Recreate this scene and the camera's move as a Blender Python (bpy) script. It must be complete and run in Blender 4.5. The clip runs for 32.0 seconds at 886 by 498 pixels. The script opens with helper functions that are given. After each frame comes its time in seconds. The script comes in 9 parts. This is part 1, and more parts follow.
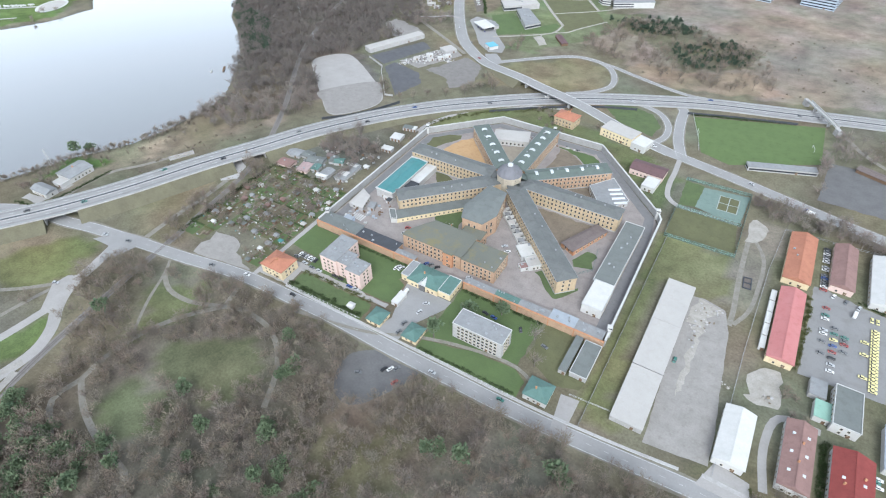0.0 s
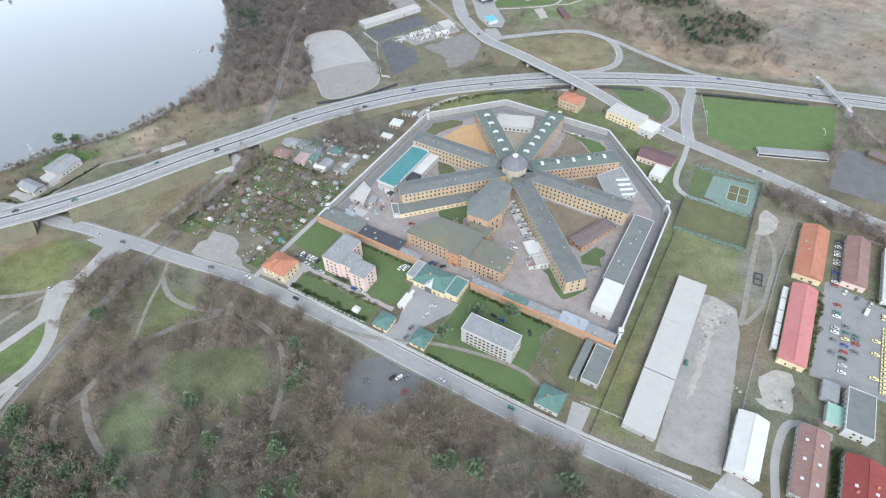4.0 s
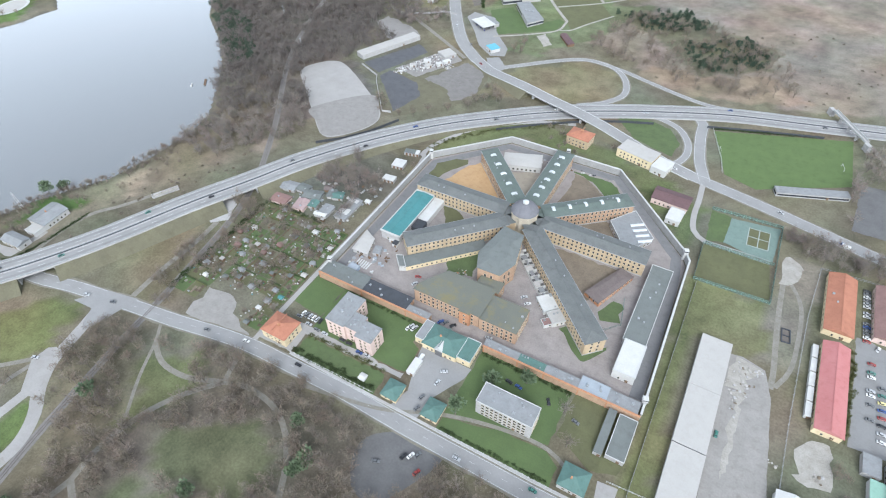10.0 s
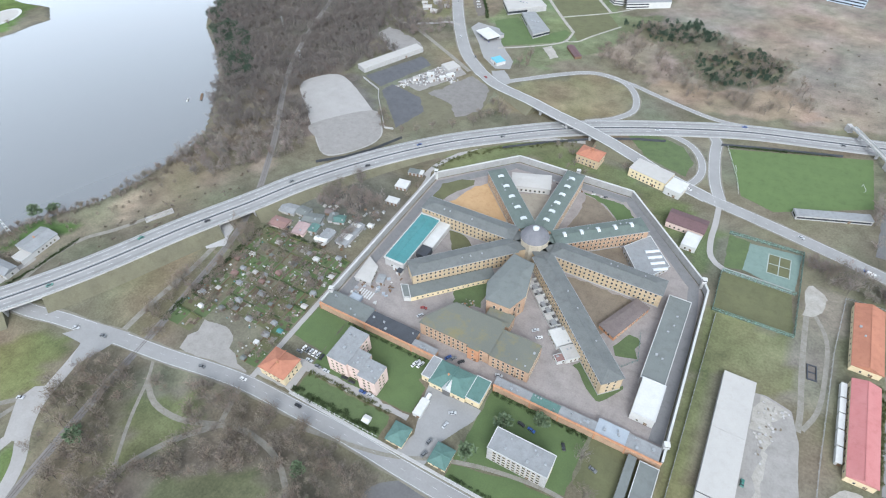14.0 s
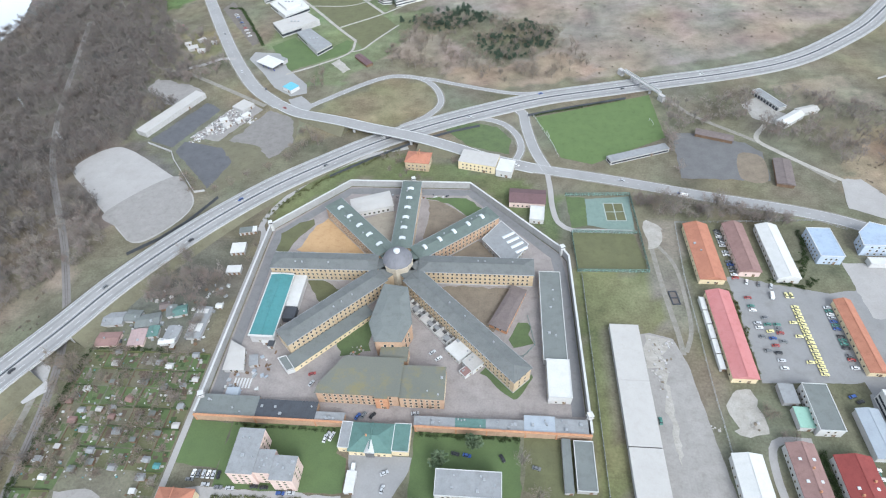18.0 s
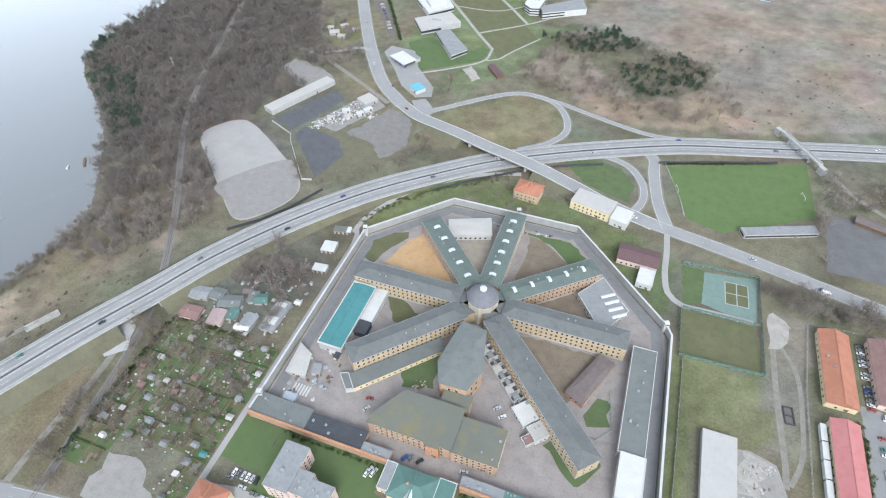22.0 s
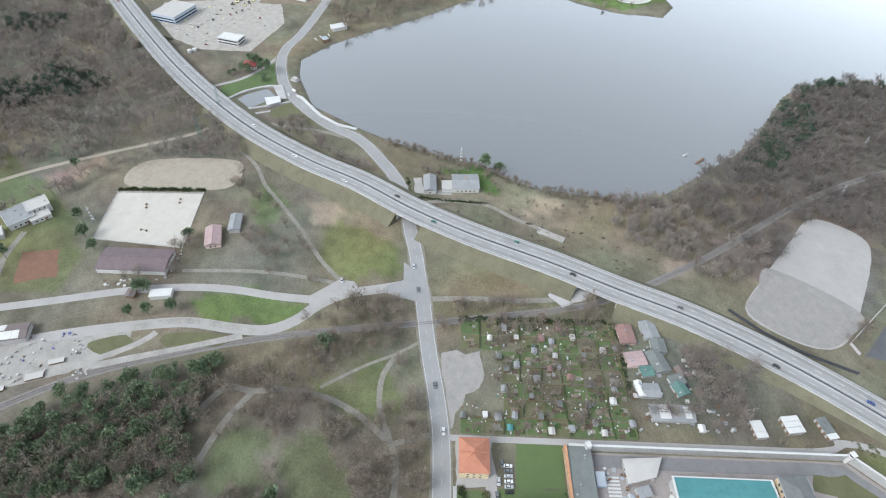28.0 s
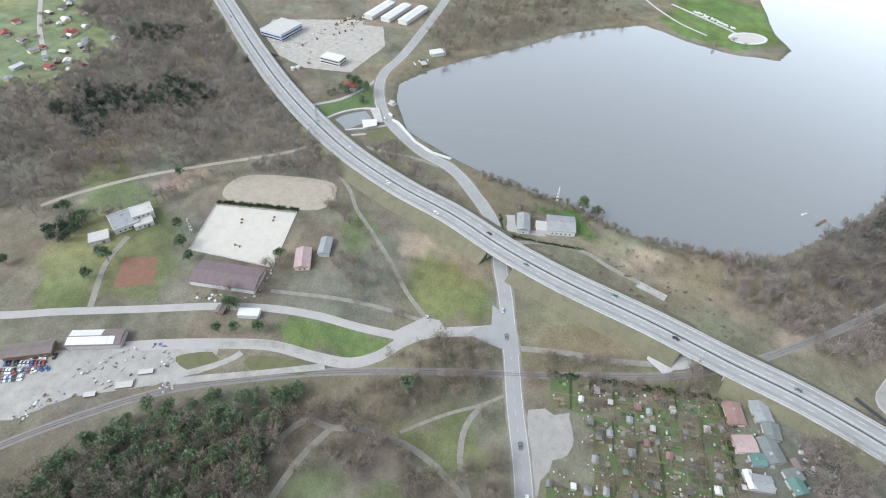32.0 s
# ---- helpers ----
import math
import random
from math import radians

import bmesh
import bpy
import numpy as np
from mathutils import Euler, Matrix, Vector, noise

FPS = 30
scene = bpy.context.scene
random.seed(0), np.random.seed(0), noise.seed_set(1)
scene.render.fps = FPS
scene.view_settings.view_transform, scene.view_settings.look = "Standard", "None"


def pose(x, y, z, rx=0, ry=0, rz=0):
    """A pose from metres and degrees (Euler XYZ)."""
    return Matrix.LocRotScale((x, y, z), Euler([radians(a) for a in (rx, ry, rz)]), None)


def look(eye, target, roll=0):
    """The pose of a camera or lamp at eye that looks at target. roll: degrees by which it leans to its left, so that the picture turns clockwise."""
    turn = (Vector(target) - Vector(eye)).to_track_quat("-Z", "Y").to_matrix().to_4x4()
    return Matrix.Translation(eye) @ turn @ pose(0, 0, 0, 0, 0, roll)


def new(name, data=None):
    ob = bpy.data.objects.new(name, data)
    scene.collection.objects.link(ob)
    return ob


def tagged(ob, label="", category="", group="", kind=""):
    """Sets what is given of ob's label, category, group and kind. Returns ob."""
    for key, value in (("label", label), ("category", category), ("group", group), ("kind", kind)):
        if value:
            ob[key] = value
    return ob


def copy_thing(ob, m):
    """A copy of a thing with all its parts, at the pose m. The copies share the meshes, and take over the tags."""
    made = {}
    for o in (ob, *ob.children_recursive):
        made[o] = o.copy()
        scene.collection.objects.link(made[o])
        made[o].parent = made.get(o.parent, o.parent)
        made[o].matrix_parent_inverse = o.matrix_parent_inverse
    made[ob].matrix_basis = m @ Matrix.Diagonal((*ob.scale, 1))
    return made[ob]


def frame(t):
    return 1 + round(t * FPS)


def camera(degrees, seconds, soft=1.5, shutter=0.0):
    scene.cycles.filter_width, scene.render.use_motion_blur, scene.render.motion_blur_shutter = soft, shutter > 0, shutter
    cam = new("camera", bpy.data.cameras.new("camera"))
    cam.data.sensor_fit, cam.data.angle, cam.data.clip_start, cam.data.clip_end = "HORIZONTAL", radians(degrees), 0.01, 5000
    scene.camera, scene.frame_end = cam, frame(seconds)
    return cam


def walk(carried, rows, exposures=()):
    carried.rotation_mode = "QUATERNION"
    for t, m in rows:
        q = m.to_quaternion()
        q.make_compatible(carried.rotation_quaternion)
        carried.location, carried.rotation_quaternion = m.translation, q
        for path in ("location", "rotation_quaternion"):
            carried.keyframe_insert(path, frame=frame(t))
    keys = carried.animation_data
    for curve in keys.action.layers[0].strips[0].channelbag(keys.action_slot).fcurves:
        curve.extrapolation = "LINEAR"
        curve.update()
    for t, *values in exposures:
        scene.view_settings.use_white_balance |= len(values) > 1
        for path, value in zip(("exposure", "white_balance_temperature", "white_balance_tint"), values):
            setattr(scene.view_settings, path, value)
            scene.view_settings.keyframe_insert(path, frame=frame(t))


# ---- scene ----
cam = camera(77.1, 32.0, soft=1.15)
PATH = [
    (0, (0.00, -0.00, 258.00), (-38.67, 62.56, 190.24), -0.56),
    (0.5, (-2.54, 1.75, 259.35), (-41.08, 64.57, 191.76), -0.52),
    (1, (-5.09, 3.89, 260.88), (-43.53, 66.88, 193.40), -0.50),
    (1.5, (-7.62, 5.96, 262.32), (-45.95, 69.09, 194.90), -0.48),
    (1.7, (-8.88, 6.99, 263.03), (-47.16, 70.20, 195.66), -0.47),
    (2, (-10.30, 8.93, 264.04), (-45.57, 67.08, 190.73), -0.64),
    (2.5, (-12.39, 10.35, 265.31), (-47.69, 68.81, 192.26), -0.67),
    (3, (-14.74, 12.12, 266.51), (-49.97, 70.82, 193.62), -0.66),
    (3.5, (-16.76, 14.04, 267.76), (-51.95, 72.89, 194.97), -0.67),
    (5.5, (-25.97, 23.28, 273.32), (-60.82, 82.61, 200.76), -0.80),
    (6, (-28.14, 25.48, 274.77), (-62.88, 84.94, 202.26), -0.76),
    (6.5, (-30.45, 27.86, 276.07), (-65.12, 87.40, 203.59), -0.74),
    (7, (-32.58, 29.96, 276.73), (-67.18, 89.58, 204.28), -0.72),
    (7.5, (-34.61, 31.98, 276.96), (-69.26, 91.71, 204.63), -0.78),
    (8, (-36.48, 34.37, 277.03), (-71.16, 94.15, 204.75), -0.85),
    (8.5, (-38.42, 37.07, 277.19), (-73.18, 96.83, 204.94), -0.93),
    (9, (-40.78, 39.30, 277.42), (-75.48, 99.11, 205.18), -0.89),
    (9.5, (-43.04, 41.32, 277.85), (-77.66, 101.22, 205.64), -0.87),
    (10, (-44.93, 43.91, 277.65), (-79.61, 103.84, 205.49), -0.95),
    (10.5, (-47.11, 46.34, 277.63), (-81.75, 106.29, 205.48), -0.97),
    (11, (-49.03, 48.70, 277.84), (-83.62, 108.64, 205.66), -0.95),
    (11.5, (-50.89, 51.09, 277.88), (-85.48, 111.05, 205.70), -0.94),
    (12, (-52.99, 53.39, 277.75), (-87.55, 113.41, 205.61), -0.93),
    (12.5, (-55.31, 55.87, 277.83), (-89.84, 115.92, 205.71), -0.93),
    (13, (-57.28, 58.34, 278.01), (-91.84, 118.36, 205.88), -0.96),
    (13.5, (-59.29, 60.88, 278.23), (-93.88, 120.88, 206.09), -0.95),
    (15.5, (-67.74, 70.26, 277.97), (-102.33, 130.63, 206.14), -0.97),
    (16, (-70.35, 72.57, 277.74), (-104.85, 133.11, 206.01), -0.90),
    (16.5, (-73.03, 74.97, 277.74), (-101.23, 138.59, 205.92), -1.53),
    (17, (-75.91, 77.08, 278.00), (-98.35, 142.83, 206.07), -1.96),
    (17.5, (-78.50, 79.50, 279.19), (-95.19, 146.65, 206.99), -2.45),
    (18, (-82.59, 82.90, 279.30), (-90.26, 151.31, 206.77), -2.92),
    (18.5, (-86.36, 86.21, 279.20), (-83.36, 154.58, 206.28), -3.47),
    (19, (-87.82, 89.98, 279.38), (-78.44, 157.44, 206.16), -3.76),
    (19.5, (-88.85, 94.21, 279.54), (-75.80, 160.85, 206.13), -3.81),
    (20, (-89.38, 98.83, 280.01), (-79.39, 166.10, 206.70), -3.42),
    (20.5, (-87.87, 103.61, 280.85), (-92.13, 171.81, 207.85), -2.51),
    (21, (-86.63, 108.39, 280.91), (-100.97, 175.38, 208.06), -1.81),
    (21.5, (-86.38, 112.83, 280.68), (-106.19, 178.55, 207.96), -1.50),
    (22, (-86.58, 116.79, 280.35), (-110.97, 181.06, 207.72), -1.14),
    (22.5, (-87.21, 120.85, 279.78), (-117.85, 182.56, 207.31), -0.64),
    (23, (-88.28, 124.64, 279.02), (-128.06, 181.13, 206.72), 0.38),
    (23.5, (-89.47, 128.45, 277.98), (-133.01, 182.29, 205.84), 0.62),
    (24, (-90.57, 132.19, 276.35), (-143.08, 177.58, 204.36), 1.75),
    (24.5, (-91.33, 135.96, 275.13), (-151.88, 169.90, 203.15), 2.78),
    (25, (-92.58, 138.73, 274.38), (-154.68, 170.44, 202.70), 2.68),
    (25.5, (-94.93, 140.86, 274.17), (-159.88, 166.06, 202.43), 3.13),
    (27.5, (-105.70, 145.83, 277.21), (-175.04, 152.22, 205.44), 2.58),
    (28, (-108.95, 144.73, 276.76), (-178.67, 145.34, 205.07), 2.88),
    (28.5, (-112.02, 143.34, 276.66), (-181.75, 139.20, 205.10), 3.10),
    (29, (-114.45, 140.98, 276.67), (-184.47, 135.68, 205.47), 2.97),
    (29.5, (-116.90, 138.34, 276.34), (-187.16, 132.36, 205.43), 2.84),
    (30, (-119.27, 135.28, 276.24), (-189.73, 128.53, 205.61), 2.69),
    (30.5, (-121.71, 132.19, 276.15), (-192.29, 124.40, 205.75), 2.54),
    (31, (-124.25, 128.91, 276.04), (-194.95, 120.02, 205.88), 2.38),
    (31.5, (-126.53, 125.50, 275.85), (-197.33, 115.74, 205.90), 2.21),
    (32, (-128.65, 122.27, 275.98), (-199.49, 111.75, 206.19), 2.04),
]
walk(cam, [(t, look(eye, target, roll)) for t, eye, target, roll in PATH], exposures=[(t, e, k, 6.0) for t, e, k in ((0.0, 1.22, 5960), (17.0, 1.24, 5950), (18.0, 1.27, 5950), (19.0, 1.15, 5950), (20.0, 1.10, 5980), (21.0, 1.21, 6000), (22.0, 1.22, 6000), (24.0, 1.22, 6060), (25.5, 1.2, 6120), (28.0, 1.14, 6120), (30.0, 1.24, 6120), (32.0, 1.27, 6120))])

# ---- daylight: an overcast sky with a faint, very soft sun ----
SUN_EL, SUN_AZ = 42.0, 150.0
world = bpy.data.worlds.new("overcast_sky")
scene.world = world
world.use_nodes = True
wn = world.node_tree.nodes
sky = wn.new("ShaderNodeTexSky")
sky.sky_type = "NISHITA"
sky.sun_disc = False
sky.sun_elevation = radians(SUN_EL)
sky.sun_rotation = radians(SUN_AZ)
sky.air_density, sky.dust_density, sky.ozone_density = 1.0, 1.5, 1.6
grey = wn.new("ShaderNodeHueSaturation")
grey.inputs["Saturation"].default_value = 0.3
world.node_tree.links.new(sky.outputs["Color"], grey.inputs["Color"])
world.node_tree.links.new(grey.outputs["Color"], wn["Background"].inputs["Color"])
wn["Background"].inputs["Strength"].default_value = 0.17
sun = new("sun", bpy.data.lights.new("sun", "SUN"))
sun.data.energy, sun.data.angle, sun.data.color = 1.1, radians(30), (1.0, 0.985, 0.965)
el, az = radians(SUN_EL), radians(SUN_AZ)
sun.matrix_world = look((0, 0, 0), (-math.sin(az) * math.cos(el), -math.cos(az) * math.cos(el), -math.sin(el)))


# ---- materials ----
def material(name, colour, dark=None, rough=0.85, size=6.0, fine=0.6, bump=0.15, amount=0.6, metal=0.0, per_piece=0.0, spec=0.3, streak=None, stain=0.32, stain_to=None):
    """A surface that wanders between two tones at a large and a small size, with fine relief."""
    m = bpy.data.materials.new(name)
    m.use_nodes = True
    nt = m.node_tree
    n, li = nt.nodes, nt.links
    b = n["Principled BSDF"]
    dark = dark or tuple(c * 0.72 for c in colour)
    tc = n.new("ShaderNodeNewGeometry")
    big, small = n.new("ShaderNodeTexNoise"), n.new("ShaderNodeTexNoise")
    mp = n.new("ShaderNodeMapping")
    li.new(tc.outputs["Position"], mp.inputs["Vector"])
    if streak:
        mp.inputs["Scale"].default_value = streak
    for node, s, d in ((big, 1 / size, 4), (small, 1 / fine, 3)):
        node.inputs["Scale"].default_value, node.inputs["Detail"].default_value = s, d
        li.new(mp.outputs["Vector"], node.inputs["Vector"])
    mixf = n.new("ShaderNodeMath")
    mixf.operation = "MULTIPLY_ADD"
    li.new(small.outputs["Fac"], mixf.inputs[0])
    mixf.inputs[1].default_value = 0.7
    li.new(big.outputs["Fac"], mixf.inputs[2])
    ramp = n.new("ShaderNodeMapRange")
    ramp.inputs["From Min"].default_value, ramp.inputs["From Max"].default_value = 0.85 - 0.42 * (1.4 - amount), 0.85 + 0.42 * (1.4 - amount)
    li.new(mixf.outputs[0], ramp.inputs["Value"])
    mix = n.new("ShaderNodeMix")
    mix.data_type = "RGBA"
    li.new(ramp.outputs["Result"], mix.inputs["Factor"])
    mix.inputs["A"].default_value, mix.inputs["B"].default_value = (*dark, 1), (*colour, 1)
    out = mix.outputs["Result"]
    if stain:  # weathered blotches with outlines of their own
        blot, rng, worn = n.new("ShaderNodeTexNoise"), n.new("ShaderNodeMapRange"), n.new("ShaderNodeMix")
        blot.inputs["Scale"].default_value, blot.inputs["Detail"].default_value, blot.inputs["Roughness"].default_value = 2.2 / size, 7, 0.68
        li.new(mp.outputs["Vector"], blot.inputs["Vector"])
        rng.inputs["From Min"].default_value, rng.inputs["From Max"].default_value, rng.inputs["To Max"].default_value = 0.5, 0.68, stain
        li.new(blot.outputs["Fac"], rng.inputs["Value"])
        worn.data_type = "RGBA"
        li.new(rng.outputs["Result"], worn.inputs["Factor"])
        li.new(out, worn.inputs["A"])
        worn.inputs["B"].default_value = (*(stain_to or tuple(c * k for c, k in zip(dark, (0.66, 0.62, 0.57)))), 1)
        out = worn.outputs["Result"]
    if per_piece:
        info, hsv, vr = n.new("ShaderNodeObjectInfo"), n.new("ShaderNodeHueSaturation"), n.new("ShaderNodeMapRange")
        vr.inputs["To Min"].default_value, vr.inputs["To Max"].default_value = 1 - per_piece, 1 + per_piece
        li.new(info.outputs["Random"], vr.inputs["Value"])
        li.new(vr.outputs["Result"], hsv.inputs["Value"])
        li.new(out, hsv.inputs["Color"])
        out = hsv.outputs["Color"]
    li.new(out, b.inputs["Base Color"])
    b.inputs["Roughness"].default_value, b.inputs["Metallic"].default_value = rough, metal
    b.inputs["Specular IOR Level"].default_value = spec
    if bump:
        bp = n.new("ShaderNodeBump")
        bp.inputs["Strength"].default_value, bp.inputs["Distance"].default_value = bump, 0.1
        li.new(small.outputs["Fac"], bp.inputs["Height"])
        li.new(bp.outputs["Normal"], b.inputs["Normal"])
    return m


M = {}
for key, args in dict(
    asphalt=((0.262, 0.258, 0.255), (0.215, 0.211, 0.209), 0.9, 18.0, 1.0),
    asphalt_dark=((0.135, 0.132, 0.132), (0.095, 0.093, 0.094), 0.9, 9.0, 1.2),
    asphalt_pale=((0.315, 0.302, 0.29), (0.25, 0.238, 0.228), 0.92, 13.0, 1.1),
    asphalt_worn=((0.225, 0.222, 0.22), (0.185, 0.182, 0.18), 0.9, 18.0, 1.0),
    parade=((0.275, 0.26, 0.245), (0.205, 0.193, 0.18), 0.92, 9.0, 1.0),
    concrete=((0.40, 0.39, 0.38), (0.29, 0.28, 0.275), 0.88, 10.0, 1.0),
    kerb=((0.46, 0.46, 0.45), (0.37, 0.37, 0.36), 0.9, 4.0, 0.8),
    gravel=((0.36, 0.34, 0.31), (0.23, 0.215, 0.19), 0.95, 6.0, 0.7),
    path=((0.24, 0.225, 0.20), (0.15, 0.14, 0.115), 0.95, 4.0, 0.8),
    sand=((0.42, 0.28, 0.15), (0.35, 0.225, 0.12), 0.95, 7.0, 0.8),
    arena=((0.42, 0.395, 0.355), (0.36, 0.338, 0.30), 0.95, 9.0, 0.8),
    yard_stone=((0.285, 0.256, 0.24), (0.2, 0.178, 0.17), 0.95, 10.0, 1.0),
    track_sand=((0.31, 0.275, 0.225), (0.235, 0.205, 0.165), 0.95, 8.0, 0.9),
    chalk=((0.325, 0.31, 0.285), (0.2, 0.19, 0.178), 0.95, 9.0, 0.8),
    asphalt_black=((0.10, 0.101, 0.108), (0.072, 0.073, 0.08), 0.9, 9.0, 1.0),
    asphalt_mid=((0.185, 0.182, 0.184), (0.15, 0.148, 0.15), 0.9, 9.0, 1.0),
    wall_concrete=((0.33, 0.325, 0.315), (0.25, 0.245, 0.24), 0.9, 5.0, 0.7),
    verge=((0.21, 0.195, 0.165), (0.14, 0.128, 0.1), 0.95, 5.0, 0.7),
    field=((0.098, 0.14, 0.052), (0.08, 0.116, 0.045), 0.95, 10.0, 0.8),
    clay=((0.185, 0.098, 0.066), (0.13, 0.078, 0.055), 0.95, 5.0, 0.7),
    dirt=((0.20, 0.165, 0.125), (0.13, 0.105, 0.08), 0.95, 8.0, 0.9),
    grass=((0.092, 0.126, 0.052), (0.07, 0.092, 0.044), 0.95, 9.0, 0.8),
    grass_dull=((0.115, 0.118, 0.06), (0.088, 0.088, 0.048), 0.95, 11.0, 0.9),
    lawn=((0.09, 0.128, 0.05), (0.07, 0.098, 0.042), 0.95, 13.0, 0.8),
    slope=((0.14, 0.13, 0.085), (0.10, 0.093, 0.065), 0.95, 12.0, 1.0),
    yellow_wall=((0.44, 0.345, 0.225), (0.33, 0.255, 0.168), 0.9, 5.0, 0.5),
    orange_wall=((0.40, 0.272, 0.182), (0.285, 0.19, 0.13), 0.9, 4.0, 0.5),
    brick=((0.46, 0.25, 0.14), (0.33, 0.16, 0.09), 0.9, 3.0, 0.4),
    drum_stone=((0.40, 0.355, 0.28), (0.29, 0.255, 0.205), 0.9, 4.0, 0.5),
    pink_wall=((0.58, 0.45, 0.40), (0.48, 0.37, 0.33), 0.9, 5.0, 0.5),
    cream_wall=((0.62, 0.52, 0.34), (0.52, 0.43, 0.28), 0.9, 5.0, 0.5),
    white_wall=((0.47, 0.465, 0.45), (0.40, 0.39, 0.375), 0.85, 4.0, 0.5),
    grey_wall=((0.38, 0.37, 0.36), (0.29, 0.28, 0.275), 0.9, 4.0, 0.5),
    blue_wall=((0.38, 0.43, 0.50), (0.31, 0.36, 0.43), 0.85, 4.0, 0.5),
    slate=((0.142, 0.145, 0.142), (0.098, 0.105, 0.103), 0.7, 7.0, 0.7),
    slate_green=((0.115, 0.138, 0.125), (0.088, 0.108, 0.098), 0.7, 6.0, 0.7),
    dome_lead=((0.158, 0.156, 0.17), (0.125, 0.124, 0.135), 0.85, 5.0, 0.6),
    felt=((0.152, 0.162, 0.155), (0.12, 0.13, 0.126), 0.85, 9.0, 0.7),
    felt_dark=((0.06, 0.065, 0.075), (0.045, 0.048, 0.055), 0.8, 5.0, 0.6),
    teal_roof=((0.07, 0.20, 0.205), (0.055, 0.165, 0.17), 0.55, 7.0, 0.6),
    green_roof=((0.10, 0.175, 0.155), (0.075, 0.135, 0.12), 0.6, 5.0, 0.6),
    red_tile=((0.22, 0.05, 0.044), (0.165, 0.038, 0.034), 0.8, 5.0, 0.5),
    orange_tile=((0.375, 0.165, 0.105), (0.28, 0.12, 0.078), 0.8, 5.0, 0.5),
    rose_roof=((0.34, 0.255, 0.248), (0.27, 0.20, 0.195), 0.8, 4.0, 0.6),
    pink_roof=((0.40, 0.17, 0.165), (0.36, 0.135, 0.13), 0.7, 8.0, 0.6),
    dusky_roof=((0.24, 0.15, 0.135), (0.18, 0.11, 0.10), 0.8, 5.0, 0.6),
    dusk_roof=((0.15, 0.115, 0.12), (0.112, 0.086, 0.092), 0.8, 5.0, 0.6),
    brown_roof=((0.155, 0.127, 0.12), (0.115, 0.094, 0.09), 0.8, 5.0, 0.6),
    plum_roof=((0.125, 0.075, 0.078), (0.095, 0.06, 0.062), 0.75, 5.0, 0.6),
    wine_roof=((0.20, 0.055, 0.055), (0.15, 0.042, 0.045), 0.75, 5.0, 0.6),
    white_roof=((0.50, 0.495, 0.48), (0.42, 0.415, 0.40), 0.6, 6.0, 0.7),
    pale_roof=((0.375, 0.36, 0.34), (0.335, 0.322, 0.305), 0.75, 9.0, 0.8),
    deep_blue=((0.08, 0.10, 0.28), (0.06, 0.075, 0.22), 0.6, 4.0, 0.5),
    cyan_roof=((0.12, 0.36, 0.46), (0.10, 0.31, 0.40), 0.55, 5.0, 0.6),
    steel_roof=((0.13, 0.145, 0.165), (0.10, 0.112, 0.13), 0.6, 8.0, 0.7),
    mint_roof=((0.24, 0.38, 0.31), (0.20, 0.33, 0.27), 0.65, 5.0, 0.6),
    sky_roof=((0.29, 0.35, 0.43), (0.245, 0.30, 0.38), 0.6, 6.0, 0.7),
    blue_roof=((0.30, 0.33, 0.36), (0.25, 0.275, 0.305), 0.6, 6.0, 0.7),
    grey_roof=((0.24, 0.245, 0.25), (0.185, 0.19, 0.195), 0.75, 6.0, 0.7),
    trim=((0.47, 0.47, 0.46), (0.39, 0.39, 0.38), 0.6, 2.0, 0.4),
    paint_line=((0.54, 0.54, 0.53), (0.42, 0.42, 0.41), 0.8, 3.0, 0.7),
    metal=((0.30, 0.31, 0.32), (0.22, 0.23, 0.24), 0.5, 2.0, 0.4),
    timber=((0.17, 0.11, 0.07), (0.11, 0.07, 0.045), 0.85, 2.0, 0.4),
    soil=((0.10, 0.075, 0.055), (0.07, 0.052, 0.04), 0.95, 3.0, 0.5),
    court=((0.16, 0.215, 0.19), (0.13, 0.178, 0.158), 0.9, 6.0, 0.6),
    court_line=((0.30, 0.33, 0.31), (0.24, 0.265, 0.25), 0.9, 4.0, 0.6),
    tyre=((0.025, 0.025, 0.026), (0.018, 0.018, 0.019), 0.9, 1.0, 0.3),
    ballast=((0.15, 0.13, 0.115), (0.10, 0.088, 0.078), 0.95, 4.0, 0.6),
    ballast_mid=((0.19, 0.178, 0.17), (0.145, 0.135, 0.127), 0.95, 7.0, 0.9),
    ballast_pale=((0.25, 0.235, 0.225), (0.19, 0.18, 0.17), 0.95, 7.0, 0.9),
    rubble=((0.44, 0.42, 0.40), (0.24, 0.22, 0.20), 0.95, 2.0, 0.6),
).items():
    even = key in ("asphalt", "asphalt_pale", "asphalt_dark", "arena", "white_roof", "white_wall", "pale_roof", "blue_roof", "trim", "kerb", "paint_line", "lawn")
    M[key] = material(key, args[0], args[1], rough=args[2], size=args[3], fine=args[4], stain=0.16 if even else 0.36)
